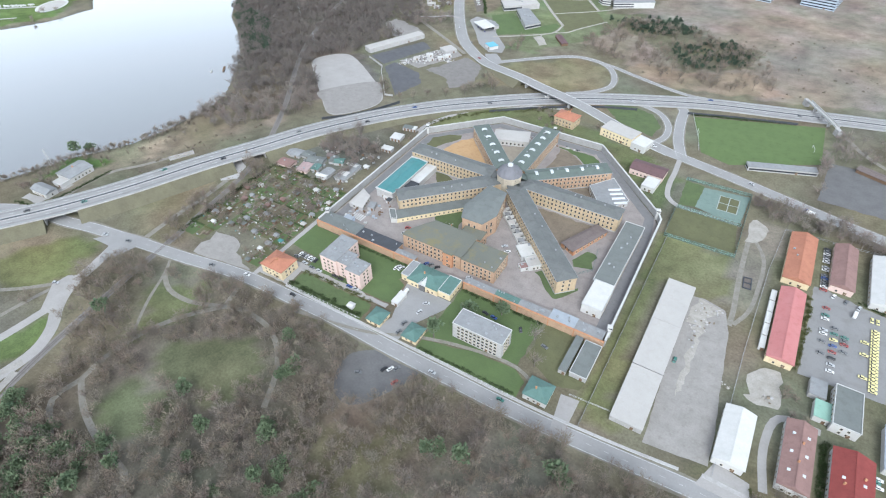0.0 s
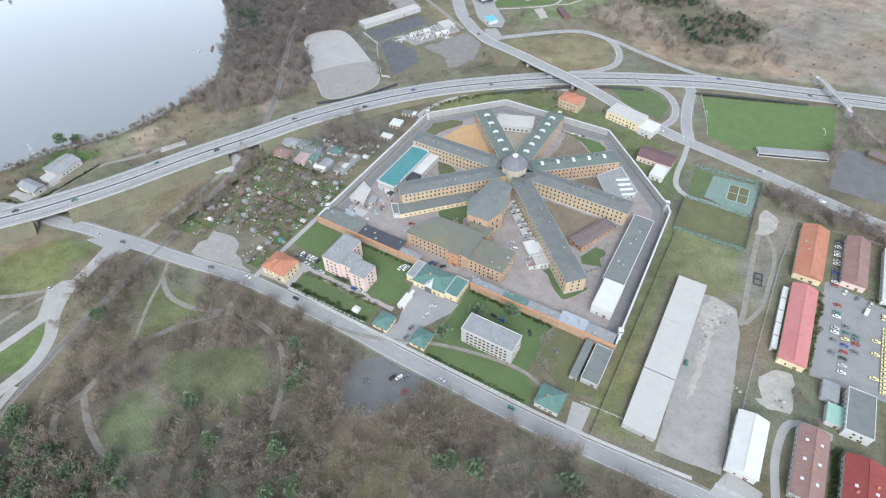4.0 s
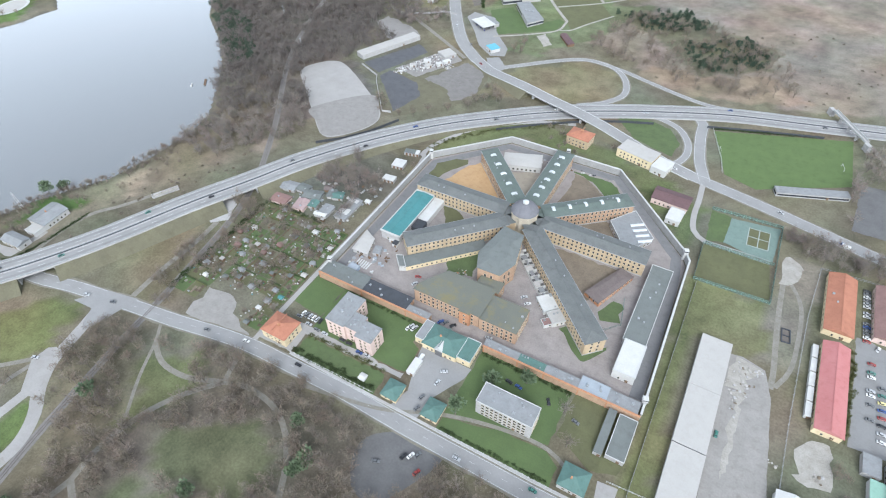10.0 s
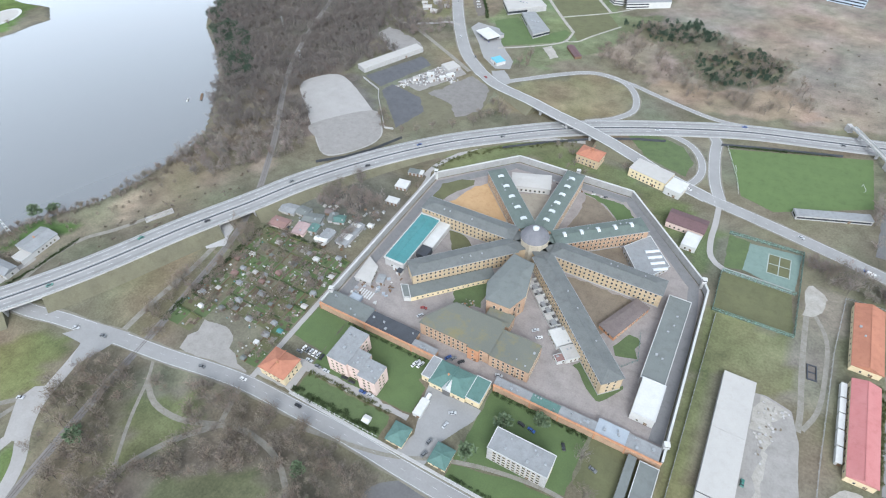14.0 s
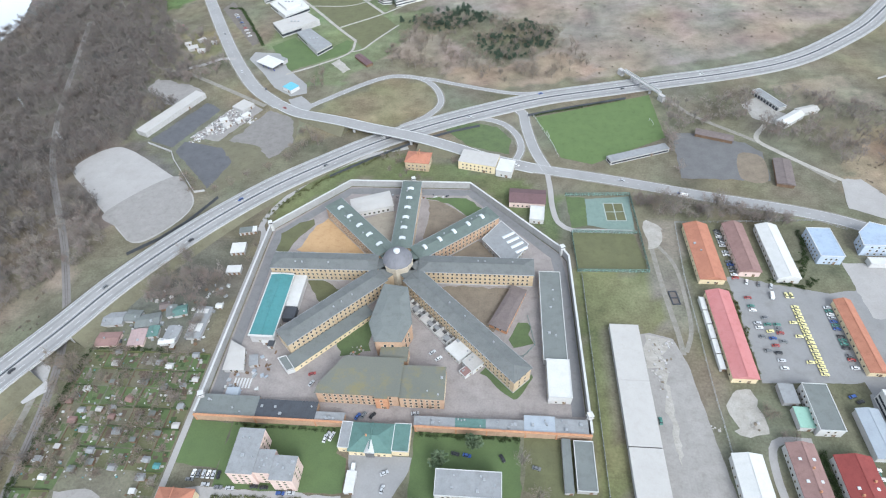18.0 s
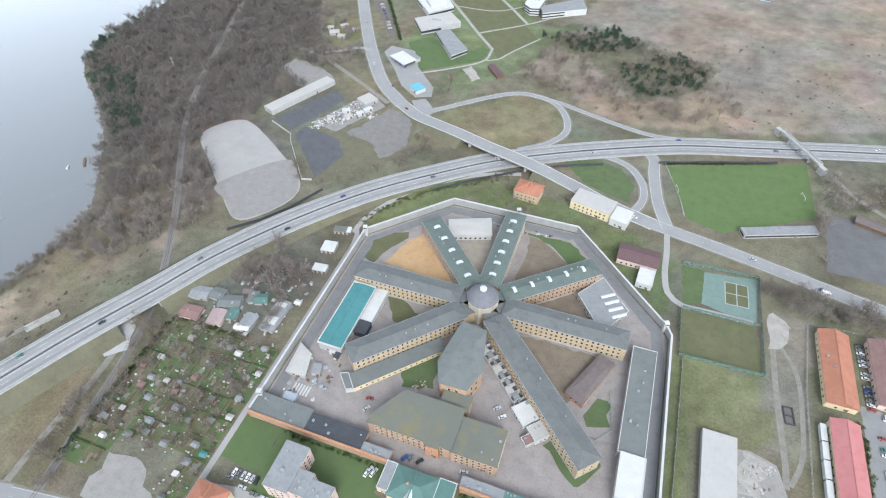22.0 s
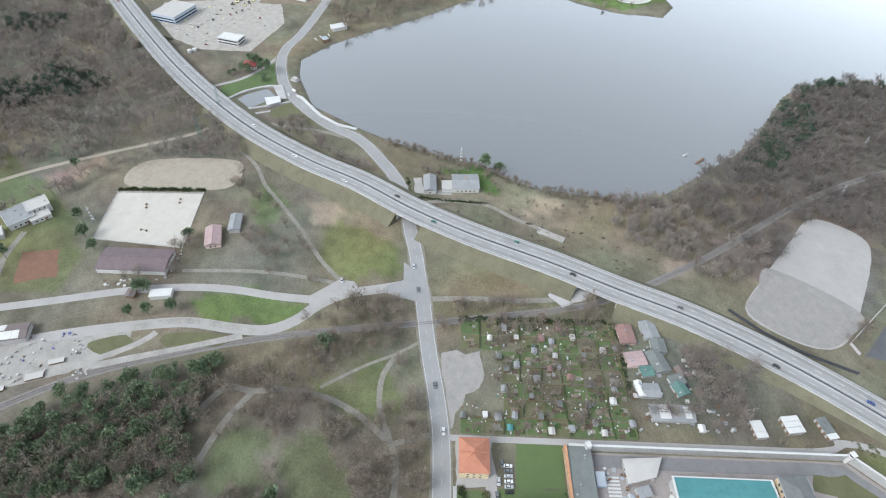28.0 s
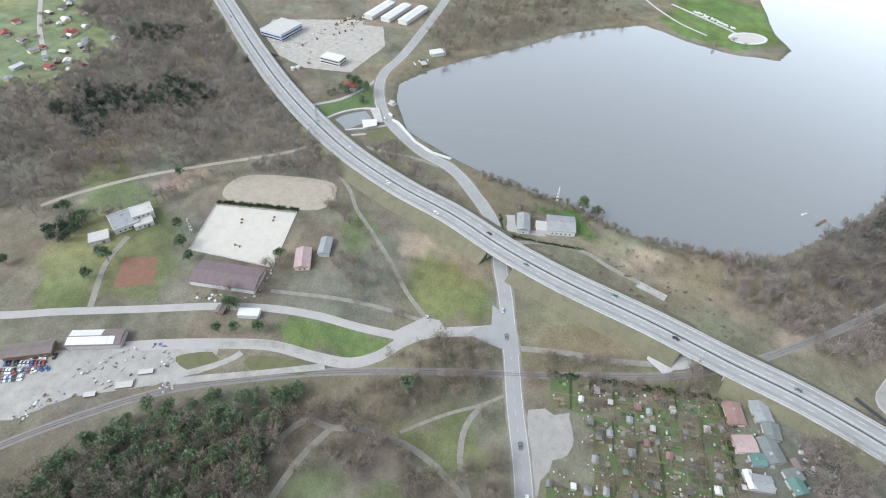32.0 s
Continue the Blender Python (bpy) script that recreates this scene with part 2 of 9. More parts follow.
for key, c, d, s in (("bark", (0.185, 0.162, 0.14), (0.14, 0.122, 0.105), 3.0), ("twigs", (0.205, 0.183, 0.166), (0.138, 0.121, 0.11), 24.0), ("twigs_brown", (0.198, 0.163, 0.133), (0.138, 0.113, 0.092), 22.0),
                     ("twigs_dark", (0.155, 0.135, 0.122), (0.09, 0.078, 0.072), 30.0), ("needles_dark", (0.07, 0.095, 0.064), (0.038, 0.06, 0.045), 9.0),
                     ("needles", (0.15, 0.185, 0.122), (0.088, 0.118, 0.08), 7.0), ("bush", (0.12, 0.13, 0.055), (0.075, 0.08, 0.04), 8.0), ("hedge", (0.06, 0.085, 0.035), (0.04, 0.055, 0.026), 4.0)):
    M[key] = material(key, c, d, rough=0.95, size=s, fine=0.9, bump=0.0, spec=0.1, stain=0.0)
def twig_tones(key, tones, size=9.0):
    """Twigs whose tint changes from crown to crown: a noise about one crown wide picks among a few tones."""
    nt = M[key].node_tree
    pick, ramp, blend, geo = nt.nodes.new("ShaderNodeTexNoise"), nt.nodes.new("ShaderNodeValToRGB"), nt.nodes.new("ShaderNodeMix"), nt.nodes.new("ShaderNodeNewGeometry")
    pick.inputs["Scale"].default_value, pick.inputs["Detail"].default_value = 1 / size, 1.5
    nt.links.new(geo.outputs["Position"], pick.inputs["Vector"])
    e = ramp.color_ramp.elements
    e[0].position, e[1].position = 0.3, 0.72
    e[0].color, e[1].color = (*tones[0], 1), (*tones[-1], 1)
    for i, c in enumerate(tones[1:-1]):
        e.new(0.3 + 0.42 * (i + 1) / (len(tones) - 1)).color = (*c, 1)
    nt.links.new(pick.outputs["Fac"], ramp.inputs["Fac"])
    blend.data_type = "RGBA"
    blend.inputs["Factor"].default_value = 0.6
    base = nt.nodes["Principled BSDF"].inputs["Base Color"]
    nt.links.new(base.links[0].from_socket, blend.inputs["A"])
    nt.links.new(ramp.outputs["Color"], blend.inputs["B"])
    nt.links.new(blend.outputs["Result"], base)


twig_tones("twigs", ((0.16, 0.15, 0.145), (0.245, 0.21, 0.165), (0.20, 0.18, 0.17), (0.24, 0.175, 0.15), (0.15, 0.14, 0.125)))
twig_tones("twigs_brown", ((0.15, 0.135, 0.12), (0.22, 0.17, 0.14), (0.19, 0.17, 0.125), (0.165, 0.145, 0.135), (0.235, 0.18, 0.155)))
twig_tones("twigs_dark", ((0.105, 0.098, 0.095), (0.175, 0.15, 0.13), (0.125, 0.118, 0.115), (0.16, 0.125, 0.112), (0.095, 0.095, 0.085)))
twig_tones("needles", ((0.05, 0.085, 0.045), (0.13, 0.165, 0.09), (0.09, 0.13, 0.07), (0.15, 0.165, 0.085)), 6.0)
wire = M["wire_mesh"] = bpy.data.materials.new("wire_mesh")
wire.use_nodes = True
wt = wire.node_tree
thin = wt.nodes.new("ShaderNodeMixShader")
thin.inputs["Fac"].default_value = 0.42
wt.nodes["Principled BSDF"].inputs["Base Color"].default_value = (0.15, 0.21, 0.18, 1)
wt.links.new(wt.nodes.new("ShaderNodeBsdfTransparent").outputs[0], thin.inputs[1])
wt.links.new(wt.nodes["Principled BSDF"].outputs[0], thin.inputs[2])
wt.links.new(thin.outputs[0], wt.nodes["Material Output"].inputs["Surface"])
M["moss_roof"] = material("moss_roof", (0.145, 0.145, 0.118), (0.11, 0.115, 0.102), rough=0.9, size=20.0, fine=0.8, stain=0.8, stain_to=(0.175, 0.15, 0.072))
M["pane"] = material("pane", (0.045, 0.05, 0.058), (0.03, 0.033, 0.04), rough=0.12, size=3.0, bump=0.0, spec=0.6)
M["skylight"] = material("skylight", (0.50, 0.52, 0.53), (0.43, 0.45, 0.46), rough=0.25, size=3.0, bump=0.0, spec=0.5)
for key, c in (("car_white", (0.60, 0.60, 0.59)), ("car_silver", (0.40, 0.41, 0.42)), ("car_black", (0.02, 0.02, 0.022)), ("car_red", (0.24, 0.035, 0.03)), ("car_blue", (0.03, 0.07, 0.22)), ("car_yellow", (0.62, 0.56, 0.26)), ("car_green", (0.05, 0.16, 0.13)), ("car_grey", (0.13, 0.135, 0.14))):
    M[key] = material(key, c, tuple(v * 0.9 for v in c), rough=0.3, size=1.5, bump=0.0, spec=0.5, metal=0.0, stain=0.0)


# ---- building blocks ----
def link_mesh(name, verts, faces, mat, parent=None, label=""):
    me = bpy.data.meshes.new(name)
    me.from_pydata([tuple(v) for v in verts], [], faces)
    me.materials.append(mat)
    me.update()
    ob = new(name, me)
    if parent:
        ob.parent = parent
    if label:
        ob["label"] = label
    return ob


def part(name, bm, mat, parent, label=""):
    me = bpy.data.meshes.new(name)
    bm.to_mesh(me)
    bm.free()
    me.materials.append(mat)
    ob = new(name, me)
    ob.parent = parent
    if label:
        ob["label"] = label
    return ob


def shared(name, me, parent, m):
    """One more object on a mesh that others use too."""
    ob = new(name, me)
    ob.parent = parent
    ob.matrix_local = m
    return ob


def thing(name, label, category, m=Matrix(), group="", kind=""):
    ob = new(name)
    ob.empty_display_size = 1
    ob.matrix_world = m
    return tagged(ob, label, category, group, kind)


def box(x0, x1, y0, y1, z0, z1, bevel=0.0):
    bm = bmesh.new()
    bmesh.ops.create_cube(bm, size=1)
    bmesh.ops.transform(bm, matrix=Matrix.Translation(((x0 + x1) / 2, (y0 + y1) / 2, (z0 + z1) / 2)) @ Matrix.Diagonal((x1 - x0, y1 - y0, z1 - z0, 1)), verts=bm.verts)
    if bevel:
        bmesh.ops.bevel(bm, geom=bm.edges[:], offset=bevel, segments=1, affect="EDGES")
    return bm


def prism(poly, z0, z1):
    """An upright block over a polygon, as vertices and faces."""
    n = len(poly)
    if sum(poly[i][0] * poly[(i + 1) % n][1] - poly[(i + 1) % n][0] * poly[i][1] for i in range(n)) < 0:
        poly = poly[::-1]
    v = [(x, y, z0) for x, y in poly] + [(x, y, z1) for x, y in poly]
    f = [tuple(range(n - 1, -1, -1)), tuple(range(n, 2 * n))] + [(i, (i + 1) % n, n + (i + 1) % n, n + i) for i in range(n)]
    return v, f


def smooth_line(pts, step=6.0):
    """A soft curve (Catmull-Rom) through points of two or three numbers, sampled at even steps."""
    p = np.array(pts, float)
    p = np.vstack([2 * p[0] - p[1], p, 2 * p[-1] - p[-2]])
    out = []
    for i in range(1, len(p) - 2):
        a, b, c, d = p[i - 1 : i + 3]
        k = max(2, int(np.linalg.norm(c - b) / step))
        for s in np.linspace(0, 1, k, endpoint=False):
            out.append(0.5 * (2 * b + (c - a) * s + (2 * a - 5 * b + 4 * c - d) * s * s + (3 * b - a - 3 * c + d) * s**3))
    out.append(p[-2])
    return np.array(out)


def normals(line):
    d = np.gradient(line[:, :2], axis=0)
    d /= np.linalg.norm(d, axis=1)[:, None] + 1e-9
    return np.stack([-d[:, 1], d[:, 0]], 1)


def ribbon(name, line, left, right, z, mat, parent=None, thick=0.12, label=""):
    """A strip of pavement along a line, from left to right of it, with a real thickness."""
    line = np.asarray(line, float)
    zz = line[:, 2] if line.shape[1] > 2 else np.zeros(len(line))
    nn = normals(line)
    n = len(line)
    a, b = line[:, :2] + nn * np.asarray(left).reshape(-1, 1), line[:, :2] + nn * np.asarray(right).reshape(-1, 1)
    top, low = zz + z, zz + z - thick
    v = np.vstack([np.c_[a, top], np.c_[b, top], np.c_[a, low], np.c_[b, low]])
    f = []
    for i in range(n - 1):
        f += [(i, n + i, n + i + 1, i + 1), (i, i + 1, 2 * n + i + 1, 2 * n + i), (n + i + 1, n + i, 3 * n + i, 3 * n + i + 1)]
    return link_mesh(name, v, f, mat, parent, label)


def dashes(name, line, off, z, mat, parent, on=4.0, gap=8.0, w=0.22):
    """Painted dashes along a line, joined in one mesh."""
    line = np.asarray(line, float)
    s = np.r_[0, np.cumsum(np.linalg.norm(np.diff(line[:, :2], axis=0), axis=1))]
    nn = normals(line)
    zz = line[:, 2] if line.shape[1] > 2 else np.zeros(len(line))
    at = lambda q: np.array([np.interp(q, s, line[:, 0] + off * nn[:, 0]), np.interp(q, s, line[:, 1] + off * nn[:, 1]), np.interp(q, s, zz) + z])
    v, f = [], []
    q = 0.0
    while q + on < s[-1]:
        a, b = at(q), at(q + on)
        d = (b - a) / (np.linalg.norm(b - a) + 1e-9)
        e = np.array([-d[1], d[0], 0]) * w
        k = len(v)
        v += [a - e, b - e, b + e, a + e]
        f.append((k, k + 1, k + 2, k + 3))
        q += on + gap
    return link_mesh(name, v, f, mat, parent)


def soft_poly(poly, seed=0, rough=1.0, step=4.0):
    """The same outline with a slightly wandering edge."""
    rnd = np.random.RandomState(seed)
    p = np.array(poly + [poly[0]], float)
    out = []
    for a, b in zip(p[:-1], p[1:]):
        k = max(1, int(np.linalg.norm(b - a) / step))
        for i in range(k):
            out.append(a + (b - a) * i / k + rnd.normal(0, rough, 2))
    return [tuple(q) for q in out]


def round_poly(poly, step=4.0):
    """The outline as one soft closed curve."""
    k = len(poly)
    line = smooth_line([poly[(i + k - 2) % k] for i in range(k + 5)], step)
    n = len(line)
    a = np.argmin(np.hypot(*(line[: n // 2] - poly[0]).T))
    b = n // 2 + np.argmin(np.hypot(*(line[n // 2 :] - poly[0]).T))
    return [tuple(q) for q in line[a:b]]


def patch(name, poly, z, mat, label="", category="", parent=None, rough=0.0, seed=0, kind="structure"):
    poly = soft_poly(poly, seed, rough) if rough else poly
    v, f = prism(poly, z - 0.3, z)
    ob = link_mesh(name, v, f, mat, parent)
    if not parent:
        tagged(ob, label, category, kind=kind)
    return ob


def inside(px, py, poly):
    """Which of many points lie within a polygon."""
    p = np.array(poly, float)
    res = np.zeros(px.shape, bool)
    j = len(p) - 1
    for i in range(len(p)):
        xi, yi, xj, yj = *p[i], *p[j]
        res ^= ((yi > py) != (yj > py)) & (px < (xj - xi) * (py - yi) / (yj - yi + 1e-12) + xi)
        j = i
    return res


def edge_distance(px, py, poly):
    """How far points lie from a polygon's outline."""
    p = np.array(poly + [poly[0]], float)
    best = np.full(px.shape, 1e9)
    for a, b in zip(p[:-1], p[1:]):
        d = b - a
        s = np.clip(((px - a[0]) * d[0] + (py - a[1]) * d[1]) / (d @ d + 1e-9), 0, 1)
        best = np.minimum(best, np.hypot(px - a[0] - s * d[0], py - a[1] - s * d[1]))
    return best


# ---- ground, lake ----
LAKE = [(-640, -6), (-606, 0), (-556, 22), (-523, 69), (-505, 100), (-490, 139), (-480, 170), (-464, 196), (-452, 216), (-446, 248), (-443, 285), (-450, 320), (-468, 345), (-507, 395), (-552, 436), (-607, 475), (-634, 505), (-643, 540), (-642, 620), (-648, 700),
        (-690, 800), (-820, 900), (-1200, 1000), (-1500, 800), (-1400, 560), (-1100, 470), (-982, 425), (-866, 416), (-820, 424), (-788, 403), (-795, 349), (-816, 308), (-842, 278), (-855, 258), (-829, 202), (-806, 161), (-754, 110), (-713, 57), (-677, 19)]
COVER = [  # outline, colour of the ground cover
    ([(-1300, -420), (-330, -420), (-200, -120), (-260, -20), (-340, 60), (-430, 60), (-520, 0), (-640, -30), (-900, -60)], (0.128, 0.115, 0.088)),
    ([(-430, 300), (-380, 330), (-330, 420), (-400, 470), (-420, 560), (-520, 720), (-800, 900), (-700, 600), (-560, 450), (-470, 360)], (0.105, 0.093, 0.08)),
    ([(-300, -60), (-265, 60), (-300, 130), (-230, 140), (-90, 142), (60, 140), (120, -200), (-200, -200)], (0.122, 0.108, 0.084)),
    ([(-230, 640), (-60, 560), (60, 590), (200, 640), (420, 800), (600, 1000), (-100, 1000), (-160, 760)], (0.185, 0.158, 0.13)),
    ([(-124, 597), (-63, 602), (-13, 629), (35, 591), (-30, 568), (-79, 554), (-128, 566)], (0.20, 0.158, 0.118)),
    ([(-190, 700), (-110, 740), (-70, 705), (-15, 690), (-15, 640), (-75, 598), (-110, 640)], (0.115, 0.11, 0.075)),
    ([(40, 760), (300, 720), (420, 830), (100, 900)], (0.20, 0.17, 0.138)),
    ([(180, 420), (300, 380), (480, 430), (360, 460), (230, 500)], (0.19, 0.155, 0.11)),
    ([(-260, 460), (-180, 490), (-130, 510), (-130, 560), (-180, 575), (-240, 520)], (0.15, 0.13, 0.082)),
    ([(-262, 560), (-255, 700), (-150, 740), (-190, 620), (-230, 560)], (0.122, 0.135, 0.078)),
    ([(-330, 640), (-280, 600), (-240, 620), (-200, 700), (-200, 800), (-300, 800)], (0.118, 0.138, 0.075)),
    ([(-434, 668), (-389, 680), (-364, 634), (-390, 600)], (0.145, 0.132, 0.08)),
    ([(-509, 758), (-470, 805), (-444, 774), (-479, 726)], (0.08, 0.108, 0.045)),
    ([(263, 440), (281, 449), (318, 398), (290, 357), (259, 364), (232, 392)], (0.21, 0.175, 0.135)),
    ([(170, 560), (240, 590), (262, 545), (215, 530)], (0.185, 0.155, 0.118)),
    ([(-400, 62), (-398, 92), (-372, 118), (-355, 122), (-344, 92), (-360, 66)], (0.108, 0.118, 0.056)),
    ([(-330, -8), (-334, 28), (-324, 64), (-309, 53), (-308, 32), (-316, -8)], (0.092, 0.118, 0.046)),
    ([(-246, 84), (-198, 118), (-176, 98), (-190, 72), (-229, 70)], (0.10, 0.104, 0.06)),
    ([(-290, 108), (-262, 116), (-252, 100), (-268, 84)], (0.104, 0.108, 0.06)),
    ([(-242, 60), (-215, 66), (-200, 40), (-225, 32), (-240, 40)], (0.098, 0.102, 0.06)),
    ([(-330, 140), (-400, 128), (-385, 165), (-350, 235), (-338, 225), (-335, 170)], (0.142, 0.128, 0.088)),
    ([(-440, 130), (-420, 200), (-395, 250), (-370, 300), (-440, 300), (-440, 220), (-470, 190)], (0.15, 0.134, 0.098)),
    ([(-25, 165), (-9, 165), (-9, 335), (-25, 335)], (0.115, 0.122, 0.062)),
    ([(-20, 285), (35, 285), (35, 332), (-20, 332)], (0.125, 0.125, 0.068)),
    ([(38, 160), (170, 150), (170, 175), (160, 380), (38, 390), (36, 300), (48, 250)], (0.118, 0.114, 0.075)),
    ([(-240, 366), (-190, 418), (-96, 418), (-30, 350), (-30, 400), (-75, 430), (-180, 455), (-250, 395)], (0.102, 0.114, 0.056)),
    ([(-860, -560), (-540, -520), (-556, -335), (-600, -330), (-665, -325), (-720, -395)], (0.13, 0.15, 0.085)),
    ([(-800, 350), (-830, 420), (-940, 420), (-1000, 330), (-870, 280), (-830, 300)], (0.09, 0.13, 0.045)),
    ([(-335, -180), (-387, -161), (-377, -146), (-314, -126), (-300, -158)], (0.105, 0.122, 0.055)),
    ([(-445, -231), (-491, -155), (-489, -119), (-468, -143), (-426, -209)], (0.135, 0.13, 0.092)),
    ([(-402, -202), (-433, -167), (-469, -129), (-452, -121), (-419, -145), (-393, -182)], (0.205, 0.155, 0.118)),
    ([(-468, 143), (-467, 178), (-447, 197), (-434, 189), (-448, 174)], (0.075, 0.115, 0.04)),
    ([(-440, 212), (-437, 236), (-418, 229), (-422, 209)], (0.235, 0.2, 0.145)),
    ([(-418, 45), (-418, 75), (-396, 75), (-398, 54)], (0.20, 0.165, 0.125)),
    ([(-374, 300), (-388, 325), (-362, 311), (-359, 293)], (0.19, 0.16, 0.125)),
    ([(-402, 5), (-440, 7), (-418, 30), (-381, 24)], (0.10, 0.115, 0.06)),
    ([(-429, 313), (-371, 313), (-400, 346), (-453, 405), (-475, 420), (-470, 360)], (0.135, 0.115, 0.088)),
    ([(-330, 142), (-306, 150), (-296, 262), (-338, 250)], (0.12, 0.112, 0.075)),
    ([(-320, 290), (-262, 262), (-244, 300), (-244, 360), (-280, 350)], (0.108, 0.102, 0.082)),
    ([(-262, 130), (-246, 108), (-262, 78), (-284, 96), (-286, 120)], (0.112, 0.117, 0.06)),
    ([(-140, 90), (-90, 110), (-70, 80), (-110, 60)], (0.108, 0.108, 0.07)),
    ([(-60, 100), (-20, 110), (-10, 70), (-50, 60)], (0.14, 0.11, 0.09)),
    ([(25, 284), (47, 284), (50, 384), (27, 382)], (0.155, 0.14, 0.112)),
    ([(-480, -220), (-330, -180), (-320, -100), (-350, -90), (-400, -120)], (0.112, 0.118, 0.062)),
]


def ground_height(x, y):
    d = np.where(inside(x, y, LAKE), 1, -1) * edge_distance(x, y, LAKE)
    s = np.clip((d + 4) / 9, 0, 1)
    return -4.4 * s * s * (3 - 2 * s)


def build_ground():
    fine = 6.0
    xs = np.r_[-6000, -4200, -3000, -2200, -1700, np.arange(-1420, 560, fine), 640, 800, 1200, 2000, 3200, 4500, 6000]
    ys = np.r_[-6000, -4000, -2500, -1500, -900, -640, np.arange(-540, 1000, fine), 1100, 1300, 1700, 2400, 3500, 6000]
    gx, gy = np.meshgrid(xs, ys)
    x, y = gx.ravel(), gy.ravel()
    z = ground_height(x, y)
    rnd = np.random.RandomState(3)
    wob = lambda s: np.array([noise.noise(Vector((a / s, b / s, 7.0))) for a, b in zip(x, y)])
    wx, wy = wob(22.0) * 9, wob(17.0) * 9
    col = np.empty((len(x), 4))
    col[:] = (0.125, 0.115, 0.082, 1)
    for poly, c in COVER:
        w = inside(x + wx, y + wy, poly)
        col[w, :3] = c
    col[:, :3] *= (1 + 0.30 * wob(48.0) + 0.24 * wob(19.0) + 0.05 * rnd.normal(0, 1, len(x)))[:, None]
    tint = wob(64.0)[:, None] * np.array([0.13, -0.02, -0.12]) + wob(27.0)[:, None] * np.array([-0.07, 0.05, -0.05])
    col[:, :3] *= 1 + tint
    under = z < -1.6
    col[under, :3] = (0.09, 0.085, 0.07)
    nx, ny = len(xs), len(ys)
    i = (np.arange(ny - 1)[:, None] * nx + np.arange(nx - 1)).ravel()
    quads = np.stack([i, i + 1, i + nx + 1, i + nx], 1)
    me = bpy.data.meshes.new("ground")
    me.from_pydata(np.c_[x, y, z].tolist(), [], quads.tolist())
    at = me.color_attributes.new("cover", "FLOAT_COLOR", "POINT")
    at.data.foreach_set("color", np.clip(col, 0, 1).ravel())
    m = material("ground_cover", (0.1, 0.1, 0.05), rough=0.97, size=18, fine=1.3, bump=0.4, spec=0.1)
    nt = m.node_tree
    att, vary, mul = nt.nodes.new("ShaderNodeVertexColor"), nt.nodes.new("ShaderNodeTexNoise"), nt.nodes.new("ShaderNodeHueSaturation")
    att.layer_name = "cover"
    fine_noise = nt.nodes.new("ShaderNodeTexNoise")
    geo = nt.nodes.new("ShaderNodeNewGeometry")
    for nd, s in ((vary, 0.09), (fine_noise, 0.7)):
        nd.inputs["Scale"].default_value, nd.inputs["Detail"].default_value, nd.inputs["Roughness"].default_value = s, 6, 0.7
        nt.links.new(geo.outputs["Position"], nd.inputs["Vector"])
    add = nt.nodes.new("ShaderNodeMath")
    add.operation = "ADD"
    rng = nt.nodes.new("ShaderNodeMapRange")
    rng.inputs["From Min"].default_value, rng.inputs["From Max"].default_value = 0.6, 1.4
    rng.inputs["To Min"].default_value, rng.inputs["To Max"].default_value = 0.56, 1.5
    nt.links.new(vary.outputs["Fac"], add.inputs[0])
    nt.links.new(fine_noise.outputs["Fac"], add.inputs[1])
    nt.links.new(add.outputs[0], rng.inputs["Value"])
    nt.links.new(rng.outputs["Result"], mul.inputs["Value"])
    nt.links.new(att.outputs["Color"], mul.inputs["Color"])
    nt.links.new(mul.outputs["Color"], nt.nodes["Principled BSDF"].inputs["Base Color"])
    me.materials.append(m)
    for p in me.polygons:
        p.use_smooth = True
    return tagged(new("ground", me), "winter ground of dull grass, leaf litter and bare earth", "ground", kind="structure")


ground = build_ground()

water = bpy.data.materials.new("lake_water")
water.use_nodes = True
nt = water.node_tree
b = nt.nodes["Principled BSDF"]
b.inputs["Base Color"].default_value = (0.105, 0.110, 0.112, 1)
b.inputs["Roughness"].default_value, b.inputs["Specular IOR Level"].default_value = 0.8, 0.0
ripple, bp, geo = nt.nodes.new("ShaderNodeTexNoise"), nt.nodes.new("ShaderNodeBump"), nt.nodes.new("ShaderNodeNewGeometry")
ripple.inputs["Scale"].default_value, ripple.inputs["Detail"].default_value = 0.5, 5
bp.inputs["Strength"].default_value, bp.inputs["Distance"].default_value = 0.06, 0.2
nt.links.new(geo.outputs["Position"], ripple.inputs["Vector"])
nt.links.new(ripple.outputs["Fac"], bp.inputs["Height"])
gloss, fres, gain, both = nt.nodes.new("ShaderNodeBsdfGlossy"), nt.nodes.new("ShaderNodeFresnel"), nt.nodes.new("ShaderNodeMath"), nt.nodes.new("ShaderNodeMixShader")
gloss.inputs["Color"].default_value = (0.97, 0.955, 0.935, 1)
gloss.inputs["Roughness"].default_value, fres.inputs["IOR"].default_value = 0.12, 1.5
gain.operation, gain.use_clamp = "MULTIPLY_ADD", True
gain.inputs[1].default_value, gain.inputs[2].default_value = 2.7, 0.04
nt.links.new(fres.outputs[0], gain.inputs[0])
nt.links.new(gain.outputs[0], both.inputs["Fac"])
nt.links.new(b.outputs[0], both.inputs[1])
nt.links.new(gloss.outputs[0], both.inputs[2])
nt.links.new(both.outputs[0], nt.nodes["Material Output"].inputs["Surface"])
nt.links.new(bp.outputs["Normal"], gloss.inputs["Normal"])
cutv = [(x, y) for x, y in LAKE]
nl = normals(np.array(cutv + [cutv[0]], float))[:-1]
outline = []
